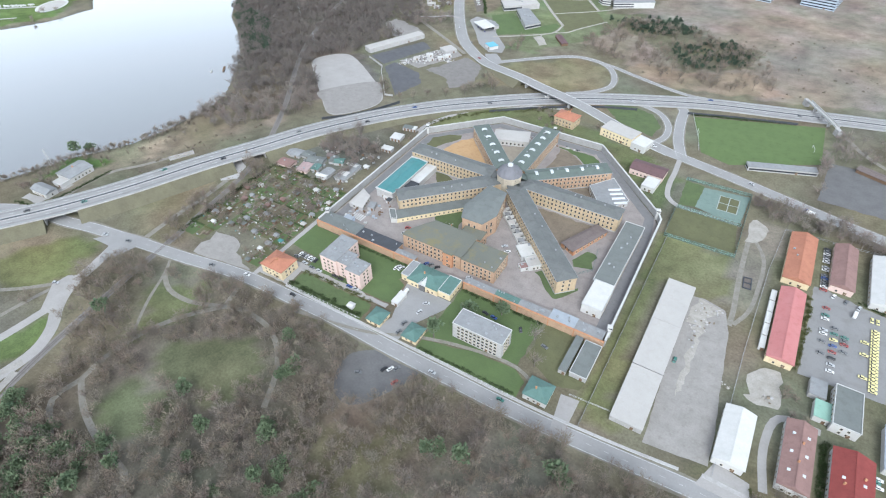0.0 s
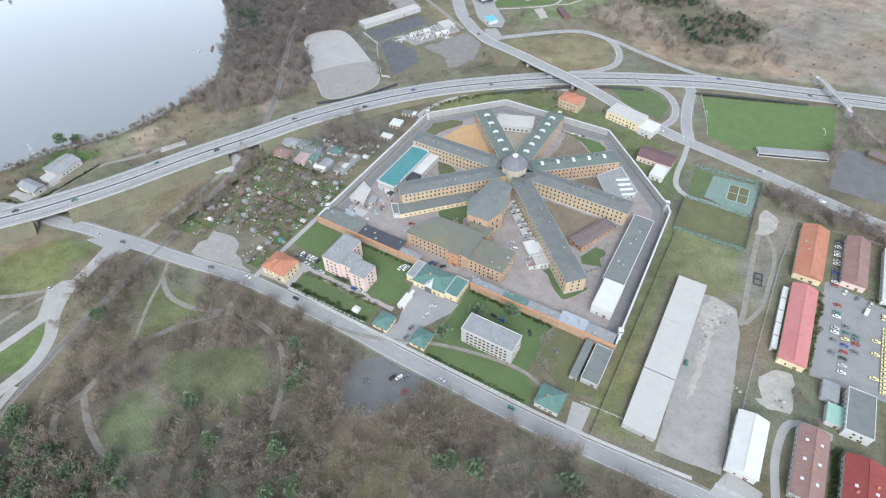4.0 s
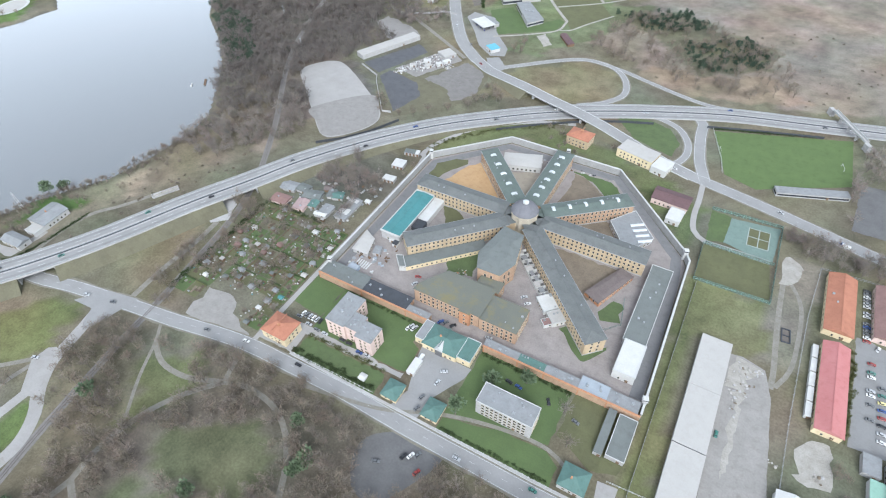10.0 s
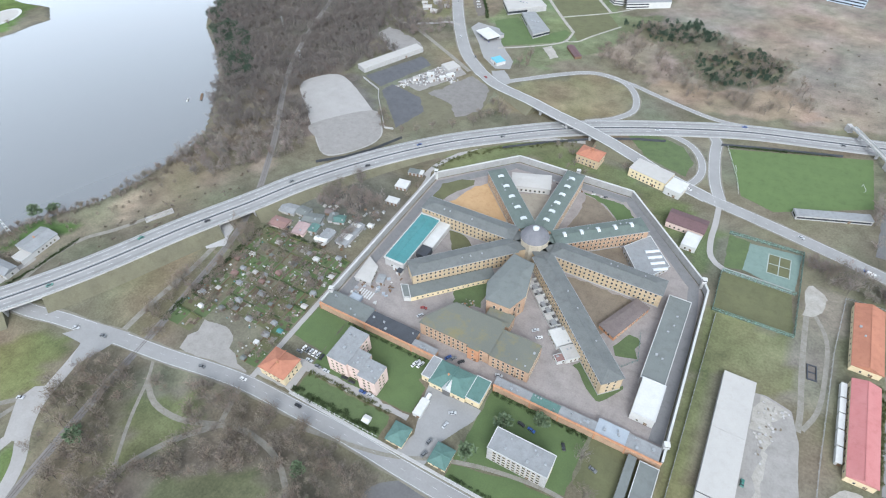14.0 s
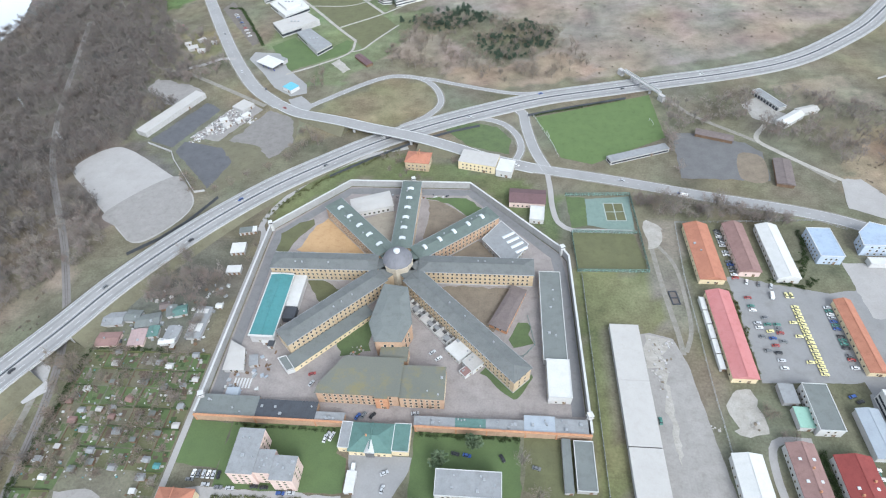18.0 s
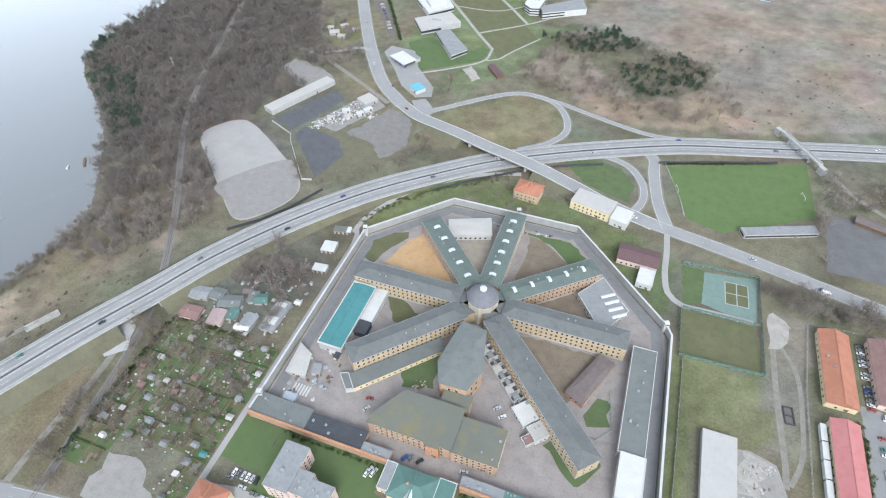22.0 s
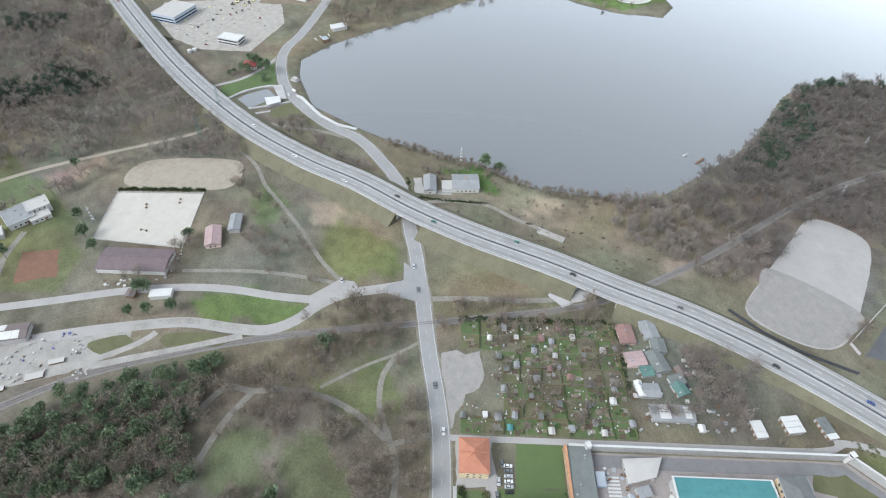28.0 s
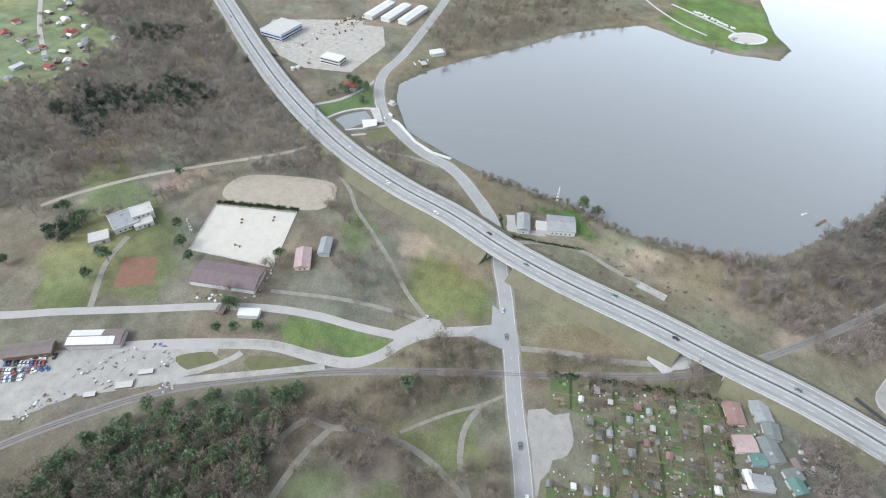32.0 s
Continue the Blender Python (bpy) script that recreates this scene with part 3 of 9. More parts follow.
for q, n in zip(np.array(cutv, float), nl):
    out = q + 7 * n
    outline.append(tuple(out if not inside(out[:1], out[1:], LAKE)[0] else q - 7 * n))
lv, lf = prism(outline, -2.6, -2.1)
lake = tagged(link_mesh("water", lv, lf, water), "calm grey lake reflecting a white overcast sky", "lake", kind="structure")

# ---- the motorway on its embankment ----
HWY = smooth_line([(-1000, -440, 7), (-880, -340, 7), (-790, -266, 7), (-670, -173, 7), (-585, -102, 7), (-512, -28, 6.5), (-468, 32, 6.5), (-440, 82, 6.5), (-412, 123, 6.5), (-388, 166, 6.5), (-364, 219, 6.5), (-342, 263, 6), (-322, 306, 5), (-290, 356, 4),
                   (-253, 402, 2.6), (-213, 440, 1.2), (-176, 470, 0.4), (-134, 495, 0.3), (-88, 518, 0.3), (-34, 541, 0.3), (24, 557, 0.3), (84, 573, 0.3), (148, 590, 0.3), (208, 613, 0.3), (265, 652, 0.3), (330, 712, 0.3), (420, 830, 0.3), (560, 1060, 0.3)], 5.0)
HW = 10.6
near = lambda p, q, r: np.hypot(p[:, 0] - q[0], p[:, 1] - q[1]) < r
GAPS = near(HWY, (-410, 124), 9) | near(HWY, (-349, 249), 13) | ((HWY[:, 0] > -660) & (HWY[:, 0] < -545))


def build_motorway():
    road = thing("motorway", "grey four-lane motorway with a dark median on a low embankment", "road", kind="structure")
    ribbon("deck", HWY, HW, -HW, 0.05, M["asphalt"], road, thick=0.9)
    ribbon("median", HWY, 0.75, -0.75, 0.09, M["felt_dark"], road, thick=0.1)
    for s in (1, -1):
        ribbon("tyre_track", HWY, s * 7.35 + 0.9, s * 7.35 - 0.9, 0.058, M["asphalt_worn"], road, thick=0.02)
        ribbon("shoulder", HWY, s * 2.3 + 0.45, s * 2.3 - 0.45, 0.056, M["asphalt_pale"], road, thick=0.02)
    for s in (1, -1):
        ribbon("edge_line", HWY, s * 9.3 + 0.14, s * 9.3 - 0.14, 0.07, M["paint_line"], road, thick=0.02)
        ribbon("edge_line", HWY, s * 1.7 + 0.12, s * 1.7 - 0.12, 0.07, M["paint_line"], road, thick=0.02)
        dashes("lane_line", HWY, s * 5.4, 0.075, M["paint_line"], road, 4.0, 8.0, 0.11)
        ribbon("kerb", HWY, s * 10.85 + 0.5, s * 10.85 - 0.5, 0.22, M["concrete"], road, thick=1.1)
        ribbon("guard_rail", HWY, s * 10.2 + 0.09, s * 10.2 - 0.09, 0.75, M["metal"], road, thick=0.35)
    rail = HWY[(HWY[:, 0] < -150)]
    ribbon("guard_rail", rail, 0.08, -0.08, 0.8, M["metal"], road, thick=0.35)
    nn = normals(HWY)
    start = None
    for i in range(len(HWY)):
        solid = HWY[i, 2] > 0.6 and not GAPS[i]
        if solid and start is None:
            start = i
        if start is not None and (not solid or i == len(HWY) - 1):
            seg, ns = HWY[start : i + 1], nn[start : i + 1]
            v, f = [], []
            for p, q in zip(seg, ns):
                h = p[2] - 0.4
                run = HW + 0.8 + 1.7 * h
                v += [(*(p[:2] + q * run), -0.5), (*(p[:2] + q * (HW + 0.8)), h), (*(p[:2] - q * (HW + 0.8)), h), (*(p[:2] - q * run), -0.5)]
            k = len(seg)
            for j in range(k - 1):
                a, c = 4 * j, 4 * j + 4
                f += [(a, c, c + 1, a + 1), (a + 1, c + 1, c + 2, a + 2), (a + 2, c + 2, c + 3, a + 3)]
            f += [(0, 1, 2, 3), (4 * k - 1, 4 * k - 2, 4 * k - 3, 4 * k - 4)]
            tagged(link_mesh("embankment", v, f, M["slope"]), "grassy motorway embankment, dry and brown", "embankment", kind="structure")
            start = None
    for i in range(1, len(HWY) - 1):
        if GAPS[i] != GAPS[i - 1]:  # abutment walls
            p, q = HWY[i], nn[i]
            d = np.array([q[1], -q[0]]) * 0.6
            poly = [tuple(p[:2] + q * 11 + d), tuple(p[:2] - q * 11 + d), tuple(p[:2] - q * 11 - d), tuple(p[:2] + q * 11 - d)]
            v, f = prism(poly, -0.5, p[2] - 0.9)
            link_mesh("abutment", v, f, M["concrete"], road)
    idx = [i for i in range(len(HWY)) if GAPS[i] and HWY[i, 0] < -540][4::7]
    for i in idx:
        for s in (-6, 6):
            p = HWY[i, :2] + nn[i] * s
            bm = bmesh.new()
            bmesh.ops.create_cone(bm, cap_ends=True, segments=10, radius1=0.9, radius2=0.8, depth=8, matrix=Matrix.Translation((*p, 2.4)))
            part("pier", bm, M["concrete"], road)


build_motorway()


ROADLINES = []


def road(name, pts, width, label, mat="asphalt", z=0.05, line=True, edge=True, kerb=False, thick=0.3):
    curve = smooth_line(pts, 5.0)
    ob = thing(name, label, "road" if mat.startswith("asph") else "path", kind="structure")
    h = width / 2
    ROADLINES.append((curve, h + (3.2 if width > 4.5 else 1.4)))
    ribbon("surface", curve, h, -h, z, M[mat], ob, thick)
    if line:
        dashes("lane_line", curve, 0, z + 0.03, M["paint_line"], ob, 3.0, 6.0, 0.05)
    if edge and not kerb:  # trodden verge of uneven width
        wob = np.array([noise.noise(Vector((p[0] / 9, p[1] / 9, width))) for p in curve])
        ribbon("verge", curve, h + 1.0 + 1.1 * wob, -h - 1.0 + 1.1 * wob[::-1], z - 0.035, M["verge"], ob, 0.2)
    if edge:
        for s in (1, -1):
            ribbon("edge_line", curve, s * (h - 0.5) + 0.09, s * (h - 0.5) - 0.09, z + 0.025, M["paint_line"], ob, 0.02)
    if kerb:
        for s in (1, -1):
            ribbon("kerb", curve, s * h + 0.2, s * h - 0.2, z + 0.12, M["kerb"], ob, 0.4)
    return curve


# ---- other roads and paths ----
road("road", [(-424, 120), (-401, 122), (-375, 128), (-352, 132), (-328, 136), (-294, 141), (-262, 147), (-238, 150), (-206, 151), (-172, 152), (-130, 151), (-93, 151), (-59, 151), (-28, 152), (1, 154), (48, 157), (83, 155), (131, 152), (240, 148), (420, 140)], 9.5, "two-lane asphalt road beside a wooded park", "asphalt", 0.12)
road("road", [(-1100, 20), (-873, 4), (-714, -13), (-656, -25), (-610, -18), (-570, 0), (-527, 38), (-504, 72), (-474, 95), (-447, 111), (-415, 121)], 10, "lakeshore road bending along the water", "asphalt", 0.16)
road("road", [(-346, 130), (-340, 109), (-334, 85), (-324, 70), (-312, 59), (-304, 44), (-304, 23), (-307, -6), (-302, -40), (-295, -72), (-288, -96)], 7.5, "pale side road curving towards a yard", "asphalt_pale", 0.10, line=False, edge=False)
road("road", [(-328, 74), (-330, 43), (-334, 13), (-334, -17), (-329, -52), (-318, -96), (-306, -146), (-297, -178), (-280, -260)], 6, "narrow lane past the riding stables", "asphalt_pale", 0.08, line=False, edge=False)
road("road", [(-820, 1400), (-660, 1160), (-527, 928, ), (-465, 818), (-408, 713), (-368, 641), (-338, 592), (-310, 553), (-278, 524)], 13, "broad main road to the campus", "asphalt", 0.10)
OVER = road("overpass", [(-280, 526, 0.3), (-258, 511, 1.2), (-232, 500, 3.6), (-210, 491, 5.6), (-184, 481, 6.3), (-160, 474, 6.3), (-134, 466, 5.5), (-110, 458, 3.6), (-80, 447, 1.2), (-46, 437, 0.2)], 12, "road bridge crossing above the motorway", "asphalt", 0.1, kerb=True, thick=1.2)
road("road", [(-48, 438), (16, 424), (79, 408), (143, 393), (181, 378), (219, 352), (258, 315), (330, 240), (420, 140)], 11, "straight main road east of the prison", "asphalt", 0.10)
road("ramp", [(-262, 512), (-238, 534), (-214, 556), (-192, 573), (-174, 579), (-150, 574), (-134, 556), (-128, 530), (-140, 508), (-160, 492)], 6, "motorway slip road in a loop", "asphalt", 0.09, line=False)
road("ramp", [(-170, 579), (-140, 573), (-111, 563), (-60, 549), (-20, 553)], 5, "slip road joining the motorway", "asphalt", 0.08, line=False)
road("ramp", [(-134, 486), (-112, 503), (-94, 507), (-72, 500), (-59, 482), (-56, 462), (-62, 444)], 6, "curved slip road round a green", "asphalt", 0.09, line=False)
road("ramp", [(-60, 524), (-53, 515), (-51, 495), (-45, 462), (-36, 436)], 9, "slip road down to the main road", "asphalt", 0.11, line=False)
road("path", [(-342, 84), (-363, 65), (-391, 46), (-422, 22), (-438, 9), (-464, -6), (-489, -31)], 3, "straight gravel footpath", "path", 0.06, False, False)
road("path", [(-342, 82), (-347, 57), (-350, 23), (-348, -23)], 3, "gravel footpath along the stables", "path", 0.06, False, False)
road("path", [(-292, 124), (-277, 116), (-257, 116), (-236, 124), (-222, 128), (-201, 126), (-185, 117), (-173, 103), (-164, 85)], 3.2, "park path curving through bare trees", "path", 0.06, False, False)
road("path", [(-236, 124), (-251, 106), (-261, 86), (-265, 62), (-263, 46), (-264, 30), (-244, 17)], 3.5, "pale park path between bare trees", "path", 0.05, False, False)
road("path", [(-263, 46), (-243, 35), (-215, 27), (-191, 22), (-170, -10)], 3.5, "pale park path between bare trees", "path", 0.07, False, False)
road("path", [(-236, 124), (-239, 134), (-242, 144)], 3, "pale park path between bare trees", "path", 0.075, False, False)
road("path", [(-302, 138), (-292, 124), (-281, 103), (-267, 82)], 2, "thin trodden path over grass", "path", 0.055, False, False)
road("path", [(-333, 138), (-335, 168), (-335, 201), (-340, 235), (-352, 262)], 4, "track passing under the motorway", "path", 0.06, False, False)
road("path", [(-424, 122), (-429, 150), (-426, 179), (-413, 198), (-400, 222)], 3.5, "unpaved track behind the motorway", "path", 0.06, False, False)
road("path", [(70, 555), (84, 530), (97, 512), (144, 471), (179, 428)], 4, "footpath from the footbridge", "path", 0.06, False, False)
road("path", [(-198, 143.5), (-150, 153), (-120, 166), (-90, 174), (-61, 176), (-40, 165)], 2.2, "footpath along a lawn", "path", 0.14, False, False)
road("path", [(32, 378), (30, 353), (31, 314), (33, 283), (33, 268)], 3.2, "worn pale dirt track", "path", 0.05, False, False)
road("path", [(33, 358), (42, 338), (43, 307), (41, 285), (35, 270)], 2.6, "trodden dirt track looping over grass", "path", 0.07, False, False)
road("path", [(86, 219), (71, 219), (65, 214), (63, 203), (63, 190), (66, 172)], 4, "paved drive round the barracks block", "asphalt_pale", 0.08, False, False)
road("path", [(40, 166), (87, 165), (134, 164)], 2.2, "footpath along the barracks front", "concrete", 0.19, False, False)
road("path", [(-395, -224), (-412, -209), (-441, -174), (-467, -130), (-500, -69), (-520, -52)], 4, "pale trail through the valley", "track_sand", 0.07, False, False)
road("path", [(-377, -142), (-349, -141), (-313, -128)], 4, "lane past the clay court", "path", 0.09, False, False)
rail = smooth_line([(-120, -220), (-190, -150), (-222, -117), (-246, -86), (-268, -50), (-284, -7), (-297, 39), (-309, 103), (-319, 168), (-337, 250), (-380, 330), (-470, 470), (-560, 700)], 6)
track = thing("railway", "single railway track on brown ballast", "railway", kind="structure")
ribbon("ballast", rail, 2.6, -2.6, 0.04, M["ballast_mid"], track, 0.3)
for s in (0.75, -0.75):
    ribbon("rail", rail, s + 0.09, s - 0.09, 0.3, M["brown_roof"], track, 0.2)

on = normals(OVER)
for keep in (OVER[:, 0] < -203, OVER[:, 0] > -143):
    seg, ns = OVER[keep], on[keep]
    tall = seg[:, 2] > 0.45
    seg, ns = seg[tall], ns[tall]
    v, f = [], []
    for p, q in zip(seg, ns):
        h = p[2] - 0.5
        v += [(*(p[:2] + q * (6.6 + 1.6 * h)), -0.5), (*(p[:2] + q * 6.6), h), (*(p[:2] - q * 6.6), h), (*(p[:2] - q * (6.6 + 1.6 * h)), -0.5)]
    k = len(seg)
    for j in range(k - 1):
        a, c = 4 * j, 4 * j + 4
        f += [(a, c, c + 1, a + 1), (a + 1, c + 1, c + 2, a + 2), (a + 2, c + 2, c + 3, a + 3)]
    f += [(0, 1, 2, 3), (4 * k - 1, 4 * k - 2, 4 * k - 3, 4 * k - 4)]
    tagged(link_mesh("embankment", v, f, M["slope"]), "dry grassy embankment carrying the bridge road", "embankment", kind="structure")

# ---- paved and open areas ----
AREAS = [
    ("pitch", [(-426, 423), (-420, 444), (-405, 456), (-384, 449), (-340, 420), (-315, 400), (-307, 381), (-317, 357), (-336, 343), (-366, 367), (-396, 394)], 0.06, "asphalt_pale", "pale grey cinder sports pitch", "pitch"),
    ("pitch_half", [(-373, 374), (-337, 418), (-316, 399.5), (-308, 381), (-318, 358), (-336, 344), (-355, 358)], 0.1, "ballast_pale", "darker worn half of the cinder pitch", "pitch"),
    ("grass_island", [(-297, -16), (-300, 4), (-297, 24), (-291, 18), (-289, -12)], 0.1, "grass_dull", "strip of grass in the yard", "lawn"),
    ("grass_island", [(-289, -57), (-296, -38), (-288, -31), (-282, -46)], 0.1, "grass_dull", "grass island on a gravel yard", "lawn"),
    ("yard", [(-379, 467), (-350, 528), (-332, 516), (-355, 457)], 0.06, "asphalt_black", "dark asphalt yard before a long shed", "yard"),
    ("yard", [(-350, 453), (-338, 476), (-322, 459), (-281, 512), (-253, 501), (-249, 455), (-270, 427), (-298, 397)], 0.04, "slope", "rough grassy storage yard", "yard"),
    ("yard", [(-344, 472), (-315, 534), (-292, 517), (-317, 467)], 0.09, "ballast_pale", "yard strewn with pale building rubble", "yard"),
    ("car_park", [(-148, 133), (-131, 148), (-106, 147), (-122, 113), (-139, 112)], 0.05, "asphalt_dark", "dark parking ground under bare trees", "car park"),
    ("gravel_lot", [(-288, 147), (-294, 169), (-276, 173), (-261, 160), (-246, 155), (-262, 151)], 0.06, "parade", "pale gravel lay-by beside the road", "lot"),
    ("dirt_yard", [(-276, -155), (-281, -125), (-290, -92), (-299, -61), (-302, -36), (-296, -34), (-283, -36), (-269, -60), (-255, -98), (-236, -122), (-230, -150)], 0.05, "chalk", "chalky white builders' yard", "yard"),
    ("riding_arena", [(-422, -97), (-425, -34), (-368, -30), (-373, -93)], 0.08, "arena", "sandy riding arena with a white fence", "arena"),
    ("riding_track", [(-430, -92), (-445, -100), (-462, -89), (-468, -50), (-466, -19), (-450, -12), (-432, -20), (-429, -55)], 0.07, "track_sand", "worn oval riding track", "arena"),
    ("clay_court", [(-358, -133), (-362, -110), (-338, -100), (-331, -124)], 0.06, "clay", "red clay court with worn lines", "court"),
    ("football_field", [(-43, 509), (62, 548), (64, 482), (0, 444), (-24, 452)], 0.06, "field", "bright green football field", "football field"),
    ("dark_yard", [(70, 488), (84, 489), (126, 476), (136, 464), (132, 428), (66, 429)], 0.05, "asphalt_dark", "dark cinder yard beside a field", "yard"),
    ("dirt_patch", [(117, 461), (134, 457), (129, 427), (111, 430)], 0.08, "dirt", "bare earth patch in a yard", "dirt"),
    ("junction", [(176, 399), (184, 431), (198, 431), (208, 414), (214, 389), (226, 368), (197, 388)], 0.13, "asphalt_pale", "pale widened junction of roads", "road"),
    ("parking_yard", [(73, 330), (132, 318), (165, 325), (165, 250), (128, 246), (126, 255), (72, 252)], 0.05, "asphalt_worn", "asphalt parking yard between barracks", "car park"),
    ("parade_ground", [(9.5, 281), (16, 282.5), (29, 279), (34, 262), (36, 240), (38.5, 212), (41, 190), (41.5, 172), (11, 168), (9.3, 211)], 0.06, "parade", "broad worn concrete parade ground", "yard"),
    ("barracks_yard", [(125, 195), (165, 160), (170, 250), (160, 330), (152, 332), (150, 250), (126, 248)], 0.045, "asphalt", "asphalt lane between halls", "yard"),
    ("barracks_yard", [(150, 300), (215, 300), (240, 318), (215, 345), (150, 345)], 0.055, "asphalt_pale", "paved yard of an office wing", "yard"),
    ("dirt_strip", [(9.8, 258), (14, 280), (30, 276), (22, 270), (20.5, 237), (19.5, 205), (17.5, 205), (17, 241), (16.5, 258)], 0.11, "gravel", "pale dirt strewn over the worn paving", "dirt"),
    ("rubble_lot", [(50, 241), (60, 249), (65, 244), (64, 224), (51, 220)], 0.07, "gravel", "lot strewn with pale rubble beside a hall", "lot"),
    ("sand_patch", [(28, 379), (41, 373), (36, 356), (29.5, 353)], 0.11, "gravel", "pale sandy fork of two tracks", "dirt"),
    ("abutment_apron", [(-360, 228), (-350, 246), (-338, 240), (-331, 224), (-340, 216)], 0.3, "concrete", "pale concrete apron under the motorway bridge", "apron"),
    ("office_yard", [(166, 322), (169, 336), (210, 339), (207, 315)], 0.09, "asphalt_pale", "paved yard before the offices", "yard"),
    ("lake_drive", [(-455, 122), (-437, 124), (-436, 152), (-441, 152), (-442, 130), (-456, 128)], 0.07, "asphalt_pale", "pale drive beside the lake houses", "lane"),
    ("sports_lawn", [(-22, 366), (20, 367), (24, 331.5), (-21.5, 330)], 0.06, "grass_dull", "fenced sports lawn of dull grass", "lawn"),
    ("sports_lawn", [(-24, 404), (-10, 403), (-10.5, 374), (-22, 370)], 0.06, "grass", "strip of lawn beside a hard court", "lawn"),
    ("tennis_court", [(-10, 402), (22.5, 406), (21.5, 370), (7, 369.8), (-10.6, 373.8)], 0.12, "court", "green hard court with paler markings", "court"),
    ("industrial_yard", [(-760, -190), (-790, -60), (-720, -40), (-650, -60), (-650, -110), (-690, -180)], 0.05, "gravel", "pale gravel yard of a works", "yard"),
    ("industrial_yard", [(-870, -100), (-850, -20), (-770, -10), (-770, -80)], 0.06, "dirt", "bare brown ground of a works", "yard"),
    ("far_lot", [(290, 505), (330, 480), (450, 570), (430, 600), (320, 530)], 0.05, "grass", "grass strip between works halls", "lawn"),
    ("campus_parking", [(-550, 825), (-494, 857), (-474, 816), (-511, 765)], 0.05, "asphalt_dark", "campus car park with rows of cars", "car park"),
    ("campus_parking", [(-514, 922), (-475, 940), (-380, 812), (-434, 785)], 0.05, "asphalt_pale", "large paved campus car park", "car park"),
    ("parking_strip", [(-408, 734), (-402, 756), (-370, 710), (-334, 652), (-342, 641)], 0.06, "ballast", "narrow dark parking strip along the road", "car park"),
    ("fuel_forecourt", [(-336, 612), (-334, 627), (-306, 624), (-289, 592), (-262, 562), (-258, 546), (-272, 540), (-293, 556), (-312, 583)], 0.07, "asphalt", "forecourt of a petrol station", "forecourt"),
    ("road_head", [(-273, 534), (-262, 541), (-246, 524), (-250, 512), (-262, 516)], 0.16, "asphalt", "widened road head with turning lanes", "road"),
    ("back_yard", [(-422, 552), (-417, 571), (-374, 557), (-352, 540), (-388, 522)], 0.055, "ballast_pale", "grey cinder yard behind a long shed", "yard"),
    ("cinder_yard", [(-350, 452), (-346, 466), (-311, 457), (-295, 439), (-303, 404)], 0.075, "asphalt_black", "dark cinder yard beside a wall", "yard"),
    ("gravel_yard", [(-307, 468), (-286, 515), (-262, 506), (-250, 469), (-264, 444), (-279, 460)], 0.08, "ballast_mid", "worn grey gravel yard", "yard"),
    ("garage_lot", [(140, 534), (156, 546), (166, 525), (183, 513), (165, 503), (155, 505), (143, 513)], 0.06, "chalk", "bright bare lot before garages", "lot"),
    ("works_yard", [(297, 558), (391, 598), (401, 595), (313, 536), (297, 529)], 0.06, "asphalt_pale", "paved yard beside a long works hall", "yard"),
    ("front_drive", [(-149, 193), (-150, 199), (-117, 199), (-118, 192), (-128, 172), (-129, 157), (-146, 157), (-142, 170)], 0.08, "asphalt", "paved forecourt of the prison gate", "forecourt"),
    ("front_lane", [(-240, 176), (-222, 178), (-150, 178), (-150, 174), (-216, 173), (-216, 158), (-240, 157)], 0.07, "asphalt_pale", "lane behind the orange house", "lane"),
    ("front_lawn", [(-239, 189), (-239, 212.6), (-216.3, 212.6), (-216.3, 187)], 0.08, "lawn", "green lawn in a corner below the prison wall", "lawn"),
    ("front_lawn", [(-216, 178), (-216, 213), (-156, 213), (-156, 198), (-150, 196), (-150, 178.5)], 0.075, "lawn", "green lawn before the prison wall", "lawn"),
    ("front_lawn", [(-117, 196), (-117, 213), (-62, 213), (-62, 178), (-88, 175), (-118, 166)], 0.075, "lawn", "green lawn round a block of flats", "lawn"),
    ("front_lawn", [(-117, 158), (-117, 165), (-88, 173.5), (-62, 175), (-54, 170), (-54, 158)], 0.085, "lawn", "lawn behind a white fence", "lawn"),
    ("front_lawn", [(-214, 158), (-214, 172), (-158, 172), (-158, 158)], 0.085, "grass", "garden plots behind the fence", "lawn"),
    ("side_yard", [(-60, 186), (-60, 213), (-26, 213), (-26, 180), (-40, 176)], 0.07, "grass_dull", "rough grass yard between sheds", "yard"),
    ("campus_lawn", [(-353, 819), (-313, 841), (-211, 722), (-254, 684)], 0.05, "grass_dull", "wide dull lawn of the campus", "lawn"),
    ("campus_lawn", [(-320, 640), (-300, 660), (-262, 625), (-240, 655), (-232, 650), (-234, 626), (-286, 587)], 0.05, "lawn", "green lawn round campus halls", "lawn"),
    ("campus_lawn", [(-252, 682), (-211, 718), (-190, 690), (-220, 636), (-232, 656)], 0.055, "grass_dull", "trodden lawn between campus paths", "lawn"),
    ("bare_plot", [(-246, 604), (-240, 613), (-224, 592), (-230, 584)], 0.07, "gravel", "bare pale plot beside a path", "dirt"),
    ("roundabout_green", [(-124, 492), (-98, 500), (-76, 494), (-64, 476), (-66, 455), (-100, 466)], 0.05, "grass", "green inside a slip road", "lawn"),
]
